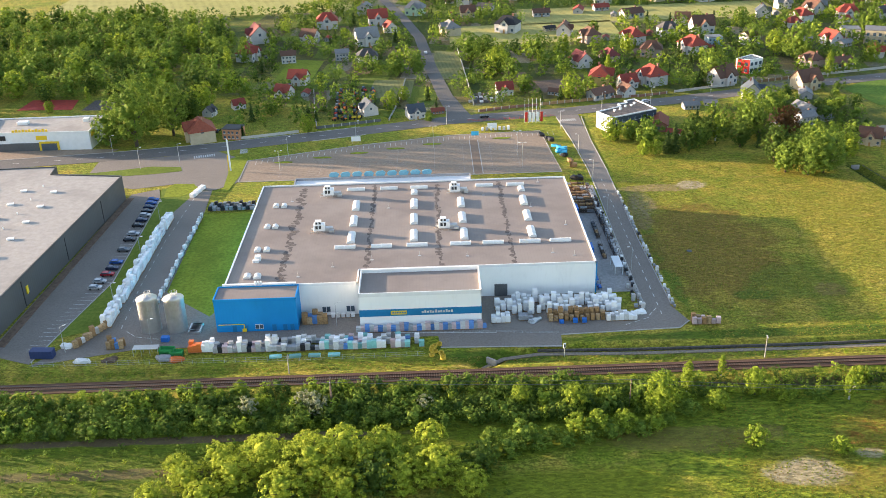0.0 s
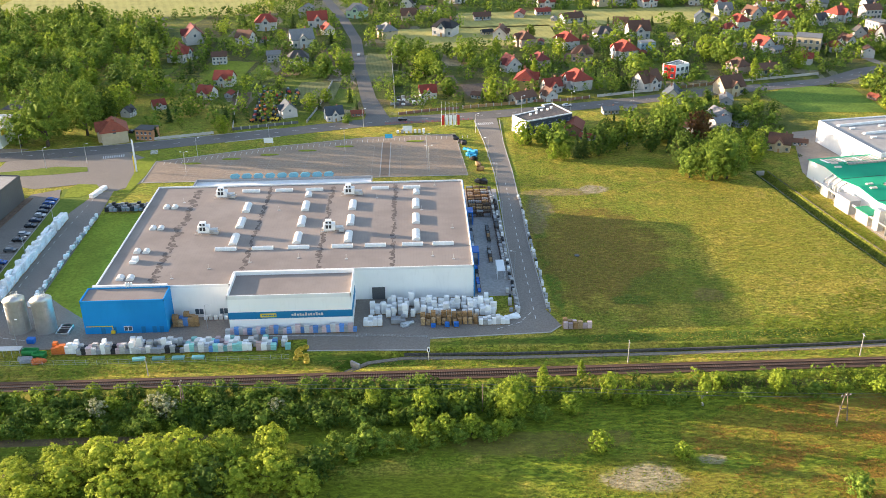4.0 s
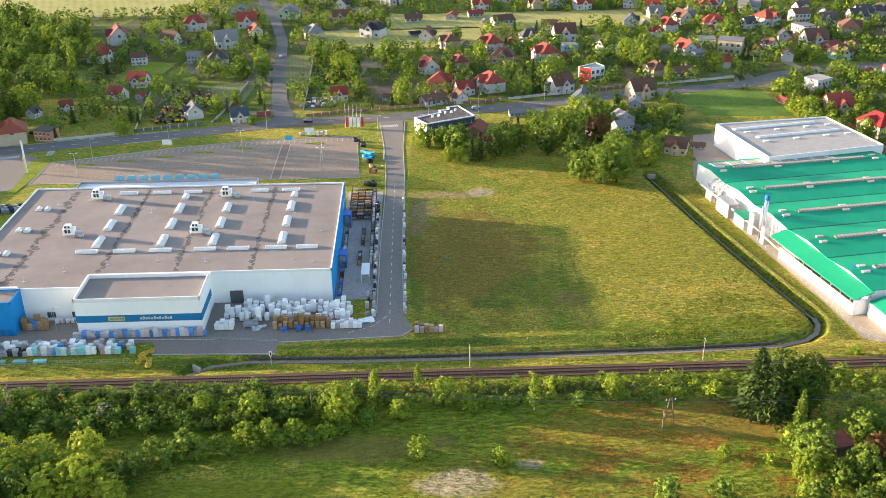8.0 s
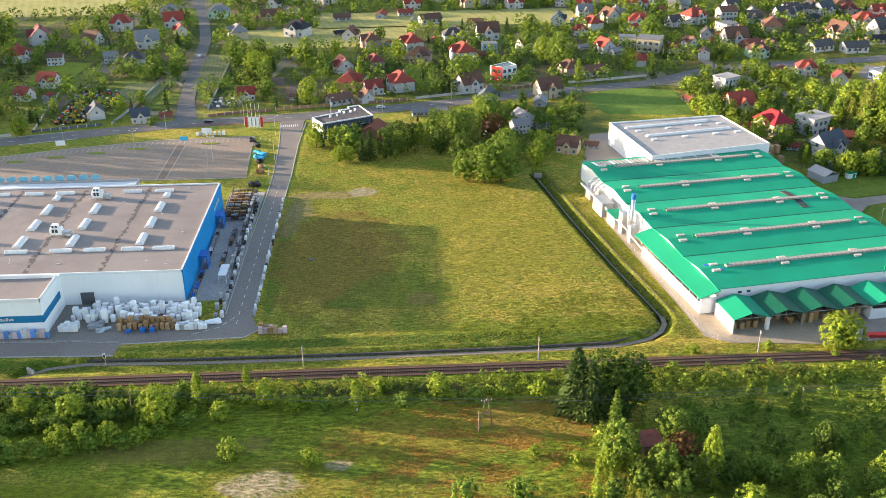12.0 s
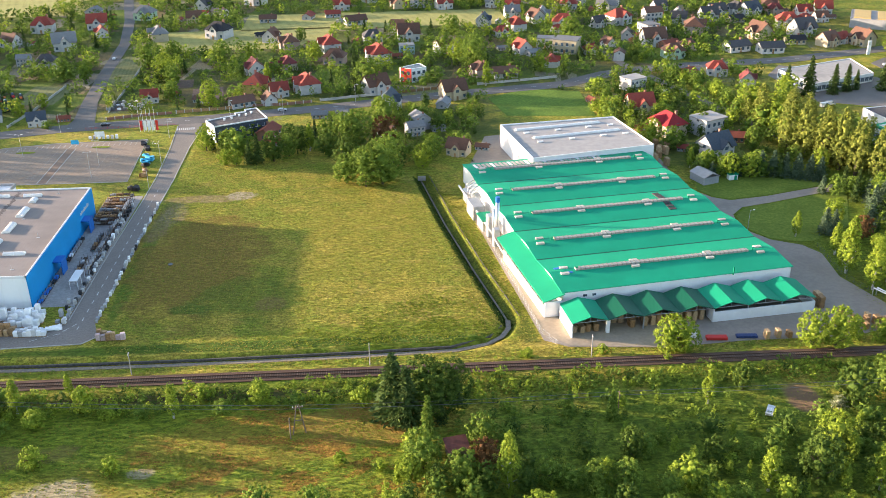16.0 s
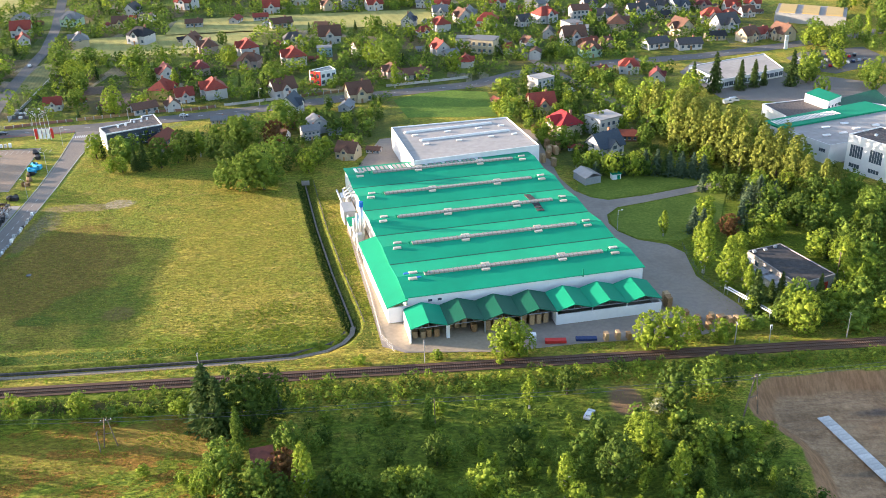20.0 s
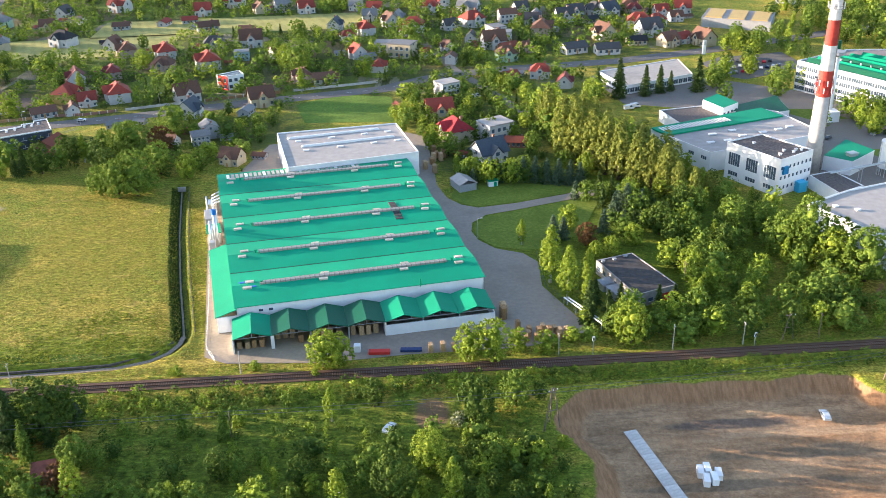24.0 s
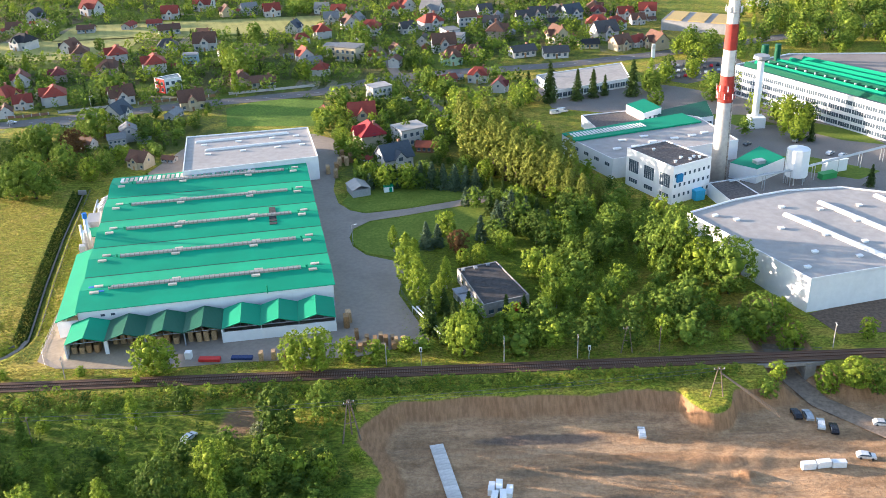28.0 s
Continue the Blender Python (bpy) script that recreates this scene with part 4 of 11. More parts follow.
# rooflights
LIGHTS = [(-60.2, 313.6, 2, 2.3), (-57.3, 313.5, 2, 2.3), (-60.7, 295.6, 2, 2.3), (-58, 295.4, 2, 2.3), (-61.3, 277.5, 2, 2.3), (-58.3, 277.3, 2, 2.3), (-61.6, 258.9, 2.2, 2.5), (-58.5, 258.7, 2.2, 2.5)]
LIGHTS += [(x, y, 2.6, d) for x in (-31.5, -10.9, 5.7, 28.0) for y, d in ((311.3, 7.6), (298, 7.6), (284.6, 7.8))]
LIGHTS += [(x, 322.2, 2.4, 3.6) for x in (-10.9, 28.2)]
LIGHTS += [(x, 277.5, 6.8, 1.7) for x in (-33.1, -21.3, -9.8, 4.2, 14.8, 26.7, 36.6)] + [(x, 327, 6.4, 1.6) for x in (-32.4, -20.3, -9.2, 15, 26.5)]
for x, y, w, d in LIGHTS:
    bm = bmesh.new()
    barrel_light(bm, x, y, ROOF, w, d)
    sky_light = part("rooflight", local(bm), "skylight", store, "white vaulted plastic rooflight")
    for bm in ribs(x, y, ROOF, w, d):
        part("glazing_bar", local(bm), "white_plain", sky_light)


def air_handler(x, y):
    """A rooftop unit on a raised frame, with a fan tower, ducts and louvres."""
    unit = new("air_handler")
    unit.parent = store
    unit.matrix_basis = Matrix.Translation((x + 12, y - 262, ROOF))
    tagged(unit, "white rooftop ventilation unit on a steel frame")
    bm = bmesh.new()
    box(bm, -2.2, 1.6, -1.2, 1.2, 0.6, 2.9, 0.06)
    part("casing", bm, "white_plain", unit)
    bm = bmesh.new()
    box(bm, -1.6, 0.4, -1.0, 1.0, 2.9, 4.0, 0.06)
    part("fan_tower", bm, "white_plain", unit)
    bm = bmesh.new()
    for k in (-1.1, 0.0):
        box(bm, k - 0.4, k + 0.4, -1.24, -1.19, 1.4, 2.6)
        box(bm, k - 0.35, k + 0.35, -1.05, -1.0, 3.1, 3.8)
    part("louvre", bm, "panel_dark", unit, "dark intake louvres")
    bm = bmesh.new()
    box(bm, 1.6, 4.2, -0.9, 0.9, 0.5, 1.6, 0.05)
    part("duct", bm, "galvanised", unit, "grey galvanised duct")
    bm = bmesh.new()
    box(bm, 3.0, 4.6, -1.8, -0.95, 0.3, 1.2, 0.05)
    part("side_duct", bm, "galvanised", unit, "grey galvanised duct")
    bm = bmesh.new()
    tube(bm, (-3.0, 0.6, 0.7), (-2.1, 0.6, 0.7), 0.4)
    part("duct_pipe", bm, "galvanised", unit, "round galvanised pipe")
    bm = bmesh.new()
    for px in (-3.2, -1, 1.2, 4.4):
        for py in (-1.5, 1.3):
            box(bm, px - 0.08, px + 0.08, py - 0.08, py + 0.08, 0, 0.6)
    box(bm, -3.3, 4.6, -1.6, -1.45, 0.45, 0.6)
    box(bm, -3.3, 4.6, 1.25, 1.4, 0.45, 0.6)
    part("frame", bm, "galvanised", unit)


for x, y in ((-41.8, 322.2), (-42.2, 291), (4.2, 322), (-0.5, 290.3)):
    air_handler(x, y)
bm = bmesh.new()
box(bm, -61.0, -59.2, 270, 271.8, ROOF, ROOF + 1.5, 0.05)
box(bm, -61.5, -59.5, 268.8, 270, ROOF, ROOF + 0.8)
part("roof_unit", local(bm), "white_plain", store, "small white roof unit")
for x, y in ((-24, 268), (-9, 270), (6, 268.5), (33, 269), (39.5, 266.5), (40, 290), (30, 306), (35, 329), (-20, 309), (-55, 318), (-36, 264), (14, 318), (-46, 258)):
    bm = bmesh.new()
    tube(bm, (x, y, ROOF), (x, y, ROOF + 1.7), 0.06, n=6)
    box(bm, x - 0.5, x + 0.5, y - 0.25, y + 0.25, ROOF, ROOF + 0.12)
    part("lightning_rod", local(bm), "galvanised", store)
# rear entrance canopy with blue trim
bm = bmesh.new()
box(bm, -58, 10.8, 337.5, 352, 0.1, 5.2)
part("entrance_block", local(bm), "white_plain", store, "long low entrance block at the rear")
bm = bmesh.new()
parapet_ring(bm, [(-58.2, 333.4), (11.0, 333.4), (11.0, 352.2), (-58.2, 352.2)], 0.4, 5.0, 6.2)
part("entrance_parapet", local(bm), "grey", store, "grey entrance parapet with blue edge")
for i in range(9):
    bm = bmesh.new()
    x = -43 + 4.6 * i
    pts = [(x - 1.6, 0.0), (x + 1.5, 0.0), (x + 2.1, 1.1), (x + 1.1, 2.0), (x - 1.2, 1.8), (x - 2.0, 0.9)]
    a = [bm.verts.new((px, 352.2, 6.2 + pz)) for px, pz in pts]
    b = [bm.verts.new((px, 352.7, 6.2 + pz)) for px, pz in pts]
    bm.faces.new(a)
    bm.faces.new(b[::-1])
    for k in range(6):
        bm.faces.new((a[k], b[k], b[(k + 1) % 6], a[(k + 1) % 6]))
    part("logo_shape", local(bm), "cyan_dull", store, "pale blue logo shape above the entrance")
for x in (-35, -18, -8, 3):
    bm = bmesh.new()
    box(bm, x - 3.5, x + 3.5, 341, 343, 5.2, 6.0)
    part("rooflight", local(bm), "skylight", store)


# ---- the green-roofed hall ----
HALL_M = Matrix(((math.cos(radians(8.9)), -math.sin(radians(10.6)), 0, 0), (math.sin(radians(8.9)), math.cos(radians(10.6)), 0, 0), (0, 0, 1, 0), (0, 0, 0, 1)))
hall = thing("factory_hall", "long white hall with five low gables roofed in bright green sheet", "factory hall", spot(206.3, 244.6))
EAVE, RIDGE, BAY, WID = 7.3, 8.45, 22.4, 74.8


def hl(bm):
    return rotate_part(bm, HALL_M)


def hw(u, v, z=0.0):
    p = HALL_M @ Vector((u, v, z))
    return (206.3 + p.x, 244.6 + p.y, z)


bm = bmesh.new()
prof = [(0.0, EAVE)]
for i in range(5):
    prof += [(BAY * (i + 0.5), RIDGE), (BAY * (i + 1), EAVE)]
for u0, u1 in ((0.0, 0.4), (WID - 0.4, WID)):
    for (a, za), (b, zb) in zip(prof, prof[1:]):
        prism(bm, [(u0, a), (u1, a), (u1, b), (u0, b)], 0.0, lambda x, y, a=a, b=b, za=za, zb=zb: za + (zb - za) * (y - a) / (b - a))
box(bm, 0, WID, 0, 0.4, 0, EAVE)
box(bm, 0, WID, 5 * BAY - 0.4, 5 * BAY, 0, EAVE)
part("wall", hl(bm), "white_wall", hall, "white rendered walls with stepped gables")
for i in range(5):
    for a, b, za, zb in ((BAY * i, BAY * (i + 0.5), EAVE, RIDGE), (BAY * (i + 0.5), BAY * (i + 1), RIDGE, EAVE)):
        bm = bmesh.new()
        f = lambda x, y, a=a, b=b, za=za, zb=zb: za + (zb - za) * (y - a) / (b - a)
        lo, hi = (a - 0.3 if i == 0 and za == EAVE else a + 0.05), (b + 0.3 if i == 4 and zb == EAVE else b - 0.05)
        prism(bm, [(-0.5, lo), (WID + 0.5, lo), (WID + 0.5, hi), (-0.5, hi)], lambda x, y: f(x, y) + 0.02, lambda x, y: f(x, y) + 0.22)
        part("roof_slope", hl(bm), "green_roof", hall, "bright green profiled sheet")
    if i:
        bm = bmesh.new()
        box(bm, -0.4, WID + 0.4, BAY * i - 0.35, BAY * i + 0.35, EAVE + 0.1, EAVE + 0.26)
        part("valley_gutter", hl(bm), "green_dark", hall, "dark valley gutter")
    # ridge rooflight strip, with frames
    bm = bmesh.new()
    v = BAY * (i + 0.5)
    box(bm, 9.5 if i else 8.0, 66.0, v - 0.75, v + 0.75, RIDGE, RIDGE + 0.75)
    strip_ob = part("ridge_light", hl(bm), "ridge_grey", hall, "grey-white ridge rooflight strip")
    bm = bmesh.new()
    box(bm, -0.14, 0.14, v - 0.86, v + 0.86, RIDGE - 0.1, RIDGE + 0.86)
    frame_mesh = mesh_of("frame", hl(bm), "ridge_frame")
    for k in range(38):
        piece("frame", frame_mesh, strip_ob, Matrix.Translation(HALL_M @ Vector((9.6 + 1.5 * k, 0, 0))))
    for u in (4.5, 27.5, 52.5, 70.0):
        for s in (-1.9, 1.9):
            if (u > 60) or s < 0 or u in (4.5, 27.5, 52.5):
                bm = bmesh.new()
                zz = RIDGE - abs(s) / (BAY / 2) * (RIDGE - EAVE)
                box(bm, u - 1.3 + s * 0.25, u + 1.3 + s * 0.25, v + s - 0.55, v + s + 0.55, zz, zz + 0.7, 0.05)
                part("roof_hatch", hl(bm), "hatch_beige", hall, "beige box-shaped smoke vent")
for i, u in ((0, 8.5), (1, 8.5), (2, 9), (3, 9), (4, 8), (0, 67.8), (1, 67.8), (2, 68.5), (3, 67.8), (4, 67.8)):
    bm = bmesh.new()
    tube(bm, (u, BAY * (i + 0.5), RIDGE), (u, BAY * (i + 0.5), RIDGE + 0.9), 0.25)
    box(bm, u - 0.5, u + 0.5, BAY * (i + 0.5) - 0.3, BAY * (i + 0.5) + 0.3, RIDGE + 0.9, RIDGE + 1.1)
    part("roof_cowl", hl(bm), "green_canopy", hall)
# missing sheets
for k in range(7):
    bm = bmesh.new()
    vv = 49 + 2.2 * k
    zz = np.interp(vv, (44.8, 56, 67.2), (EAVE, RIDGE, EAVE))
    box(bm, 58.0 + 0.06 * k, 60.6, vv, vv + 2.25, zz + 0.1, zz + 0.42 + 0.02 * (k % 2))
    part("repair_strip", hl(bm), "roof_black", hall, "dark strip of stripped roof sheeting")
for u, v in ((3.4, 13.4), (5.4, 10.2)):
    bm = bmesh.new()
    box(bm, u - 1.5, u + 1.5, v - 0.6, v + 0.6, RIDGE - 0.6, RIDGE + 0.15, 0.1)
    part("tarpaulin", hl(bm), "blue_plastic", hall, "blue tarpaulin over a roof vent")
# solar panels on the last slope
for k in range(30):
    u = 3 + 1.75 * k
    bm = bmesh.new()
    a, b = 5 * BAY - 8.0, 5 * BAY - 2.2
    prism(bm, [(u, a), (u + 1.15, a), (u + 1.15, b), (u, b)], lambda x, y: RIDGE + (EAVE - RIDGE) * (y - 4.5 * BAY) / (BAY / 2) + 0.3, lambda x, y: RIDGE + (EAVE - RIDGE) * (y - 4.5 * BAY) / (BAY / 2) + 0.38)
    part("roof_light_panel", hl(bm), "ridge_grey" if k % 4 else "skylight", hall, "dark glazed roof panel")
for (u, v) in ((7.0, -0.05), (9.9, -0.05)):
    bm = bmesh.new()
    box(bm, u - 0.6, u + 0.6, v - 0.05, v + 0.1, 5.2, 5.9)
    part("window", hl(bm), "glass", hall)
bm = bmesh.new()
tube(bm, (55, -0.2, 6.9), (55, -0.2, 9.6), 0.22)
part("vent_pipe", hl(bm), "green_canopy", hall)
# lean-to along the west side
bm = bmesh.new()
prism(bm, [(-6.3, -1.2), (0.2, -1.2), (0.2, 46), (-6.3, 46)], lambda x, y: 5.2 + 0.3 * (x + 6.3), lambda x, y: 5.45 + 0.3 * (x + 6.3))
part("lean_to_roof", hl(bm), "green_canopy", hall, "green lean-to roof")
bm = bmesh.new()
box(bm, -5.9, -5.5, -0.9, 40, 0, 3.6)
box(bm, -5.9, 0, -0.95, -0.6, 0, 5.2)
part("lean_to_wall", hl(bm), "white_plain", hall, "white lean-to wall")
for k in range(9):
    bm = bmesh.new()
    box(bm, -5.9, -5.6, 1 + 5 * k, 1.3 + 5 * k, 3.6, 5.3)
    part("post", hl(bm), "grey", hall)
# filters, tower stack and sheds on the west side
bm = bmesh.new()
for u, v, r, h in ((-3.2, 55.5, 0.75, 15.0), (-4.9, 54.2, 0.55, 12.5)):
    tube(bm, (u, v, 0), (u, v, h), r, r * 0.9, 12)
stack_ob = part("extraction_pipe", hl(bm), "steel", hall, "two steel extraction stacks", True)
bm = bmesh.new()
tube(bm, (-3.2, 55.5, 14.4), (-3.2, 55.5, 16.2), 0.85, 0.8, 12)
part("stack_cap", hl(bm), "blue_plastic", stack_ob, "blue stack cap")
for u, v, w, d, h, mt, lb in ((-4.5, 59.5, 2.4, 3.0, 8.0, "galvanised", "grey filter tower"), (-5.0, 51.0, 2.0, 2.2, 6.5, "galvanised", "grey filter tower"), (-4.0, 66.5, 4.5, 7.0, 4.2, "hatch_beige", "pale plant shed"), (-4.5, 78.0, 4.5, 9.0, 5.4, "grey", "beige filter house"), (-3.5, 92.0, 3.0, 5.0, 4.5, "steel", "steel plant housing")):
    bm = bmesh.new()
    box(bm, u - w / 2, u + w / 2, v - d / 2, v + d / 2, 0, h, 0.1)
    if h > 6:
        for k in range(4):
            box(bm, u - w / 2 - 0.1, u + w / 2 + 0.1, v - d / 2 - 0.1, v + d / 2 + 0.1, 1.2 + 1.5 * k, 1.3 + 1.5 * k)
    part("plant_unit", hl(bm), mt, hall, lb)
bm = bmesh.new()
box(bm, -6.6, -1.6, 62.5, 70.5, 4.2, 4.5)
part("shed_roof", hl(bm), "green_canopy", hall)
bm = bmesh.new()
for k in range(4):
    tube(bm, (-3.5, 86 + 3 * k, 5.5), (-0.2, 86 + 3 * k, 7.2), 0.35)
    tube(bm, (-3.5, 86 + 3 * k, 0), (-3.5, 86 + 3 * k, 5.5), 0.35)
tube(bm, (-5.5, 52, 3.6), (-5.5, 98, 4.2), 0.4)
tube(bm, (-6.0, 36, 2.5), (-5.8, 51, 3.2), 0.3)
part("duct_run", hl(bm), "galvanised", hall, "grey extraction ducts along the wall", True)

# ---- gabled loading canopies in front of the hall ----
canopy_row = thing("loading_canopy", "row of seven gabled green canopies before the hall", "canopy", spot(206.6, 231.0))


def cl(bm):
    return rotate_part(bm, Matrix.Rotation(radians(7.6), 4, "Z"))


CW, CD = 10.85, 11.6
for i in range(7):
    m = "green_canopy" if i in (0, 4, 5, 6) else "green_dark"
    for a, b, za, zb in ((CW * i, CW * (i + 0.5), 4.6, 6.25), (CW * (i + 0.5), CW * (i + 1), 6.25, 4.6)):
        bm = bmesh.new()
        f = lambda x, y, a=a, b=b, za=za, zb=zb: za + (zb - za) * (x - a) / (b - a)
        prism(bm, [(a + 0.02, -0.6), (b - 0.02, -0.6), (b - 0.02, CD), (a + 0.02, CD)], lambda x, y: f(x, y), lambda x, y: f(x, y) + 0.2)
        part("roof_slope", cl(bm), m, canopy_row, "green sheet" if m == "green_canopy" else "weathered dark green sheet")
    bm = bmesh.new()
    tube(bm, (CW * i + 0.2, 0, 4.55), (CW * (i + 1) - 0.2, 0, 4.55), 0.12, n=6)
    for k in range(5):
        u = CW * (i + 0.1 + 0.2 * k)
        tube(bm, (u, 0, 4.55), (u, 0, 6.15 - abs(k - 2) * 0.65), 0.08, n=5)
    part("truss", cl(bm), "grey", canopy_row, "grey steel gable truss")
    for v in (0.1, CD - 1):
        bm = bmesh.new()
        box(bm, CW * i + 0.05, CW * i + 0.4, v, v + 0.35, 0, 4.6)
        part("post", cl(bm), "white_plain" if i in (1,) else "grey", canopy_row)
bm = bmesh.new()
box(bm, 4 * CW, 7 * CW, -0.4, 0.0, 0, 3.4)
box(bm, 7 * CW - 0.3, 7 * CW, 0, CD, 0, 3.4)
box(bm, 4 * CW - 0.2, 4 * CW + 0.2, -0.4, 4.0, 0, 4.3)
part("screen_wall", cl(bm), "white_plain", canopy_row, "white screen wall")
bm = bmesh.new()
box(bm, -0.1, 0.25, -0.4, CD, 0, 4.4)
part("end_wall", cl(bm), "white_plain", canopy_row, "white end wall")
bm = bmesh.new()
box(bm, CW - 0.3, CW + 0.7, 0.0, 1.0, 0, 4.5)
part("pier", cl(bm), "white_plain", canopy_row, "white masonry pier")
bm = bmesh.new()
box(bm, 0.3, 7 * CW - 0.3, CD - 0.3, CD, 0, 4.4)
part("rear_screen", cl(bm), "dark_grey", canopy_row)


# ---- timber stacks under the canopies ----
def timber_mesh(w, d, h, seed):
    bm = bmesh.new()
    rnd = random.Random(seed)
    z, right, left = 0.0, [], []
    while z < h:
        k, e = rnd.uniform(0.4, 0.6), w / 2 * rnd.uniform(0.86, 1.0)
        right += [(0.28 * w, z), (0.28 * w, z + 0.12), (e, z + 0.12), (e, z + k)]
        left += [(-0.28 * w, z), (-0.28 * w, z + 0.12), (-e, z + 0.12), (-e, z + k)]
        z += k
    outline = right + left[::-1]
    rings = [[bm.verts.new((x, y, v)) for x, v in outline] for y in (-d / 2, d / 2)]
    n = len(outline)
    for i in range(n):
        bm.faces.new((rings[0][i], rings[0][(i + 1) % n], rings[1][(i + 1) % n], rings[1][i]))
    bm.faces.new(rings[0][::-1])
    bm.faces.new(rings[1])
    return bm


TIMBER = [mesh_of("timber", timber_mesh(1.6, 2.4, 2.0 + 0.4 * k, k), "wood" if k % 2 else "wood_pale") for k in range(4)]
rnd = random.Random(5)
for i in range(4):
    for k in range(7):
        u, v = CW * i + 1.6 + 2.2 * (k % 4) + rnd.uniform(-0.2, 0.2), (3.0 if k < 4 else 6.5) + rnd.uniform(-0.5, 0.5)
        if i == 1 and k < 3:
            continue
        p = Matrix.Rotation(radians(7.6), 4, "Z") @ Vector((u, v, 0))
        ob = new("timber_pack", TIMBER[rnd.randrange(4)])
        ob.matrix_basis = spot(206.6 + p.x, 231.0 + p.y, 0.1, 7.6 + rnd.uniform(-4, 4))
        tagged(ob, "stack of sawn brown timber under a green canopy", "timber stack", "timber under the canopies")


# ---- railway ----
bm = bmesh.new()
for a, b in ((-700, 900),):
    prism(bm, [(a, RAIL_Y - 2.4), (b, RAIL_Y - 2.4), (b, RAIL_Y + 2.4), (a, RAIL_Y + 2.4)], 0.56, 1.0)
track = setting("trackbed", bm, "ballast", "dark brown stone ballast of the railway", "railway")
for s in (-0.75, 0.75):
    bm = bmesh.new()
    box(bm, -700, 900, RAIL_Y + s - 0.07, RAIL_Y + s + 0.07, 1.14, 1.30)
    box(bm, -700, 900, RAIL_Y + s - 0.03, RAIL_Y + s + 0.03, 1.06, 1.14)
    part("rail", bm, "rail", track, "rust-brown steel rail")
bm = bmesh.new()
box(bm, -0.13, 0.13, -1.3, 1.3, 0, 0.16)
box(bm, -0.16, 0.16, -1.3, -0.3, -0.06, 0.0)
sleeper_mesh = mesh_of("sleeper", bm, "sleeper")
for k in range(300):
    piece("sleeper", sleeper_mesh, track, Matrix.Translation((60 + 0.65 * k, RAIL_Y, 0.96)))
bm = bmesh.new()
for k in range(900):
    x = -140 + 0.65 * k
    if not 60 <= x < 255:
        box(bm, x - 0.13, x + 0.13, RAIL_Y - 1.3, RAIL_Y + 1.3, 0.96, 1.12)
tagged(part("sleepers", bm, "sleeper", track), "", "", "", "stuff")
# bridge over the underpass road
bridge = thing("railway_bridge", "short concrete railway bridge over a narrow road", "bridge", spot(401, RAIL_Y))
bm = bmesh.new()
box(bm, -15, 15, -3.0, 3.0, -0.4, 0.55)
part("deck", bm, "concrete", bridge, "grey concrete deck")
for x in (-9, 9.5):
    bm = bmesh.new()
    box(bm, x - 1.4, x + 1.4, -3.3, 3.3, -4.8, -0.3)
    part("abutment", bm, "concrete", bridge)
for y in (-2.9, 2.9):
    bm = bmesh.new()
    for k in range(12):
        tube(bm, (-14.5 + 2.63 * k, y, 0.5), (-14.5 + 2.63 * k, y, 1.5), 0.04, n=5)
    tube(bm, (-14.5, y, 1.5), (14.5, y, 1.5), 0.05, n=5)
    tube(bm, (-14.5, y, 1.0), (14.5, y, 1.0), 0.04, n=5)
    part("railing", bm, "dark_grey", bridge)
bm = bmesh.new()
strip(bm, UNDERPASS[1:], 6.0, -4.2, 0.1)
setting("road_underpass", bm, "dirt_road", "dusty dirt lane under the railway bridge", "road")
# concrete channel in the ditch bottom
bm = bmesh.new()
strip(bm, DITCH[:5], 0.6, -1.9, 0.2)
strip(bm, DITCH[4:], 1.5, -1.35, 0.2)
setting("channel", bm, "channel_floor", "grey concrete drain channel in the ditch", "ditch")
bm = bmesh.new()
strip(bm, [(24, 229.9), (53, 228.8), (100, 228.5), (146, 229.2), (172, 230.2), (183.6, 235), (187.6, 241)], 0.45, -0.75, 0.7)
strip(bm, [(x + 3.4, y) for x, y in DITCH[:5]], 0.3, 0.06, 0.4)
setting("track_path", bm, "channel_wall", "narrow dark concrete kerb along the ditch", "path")


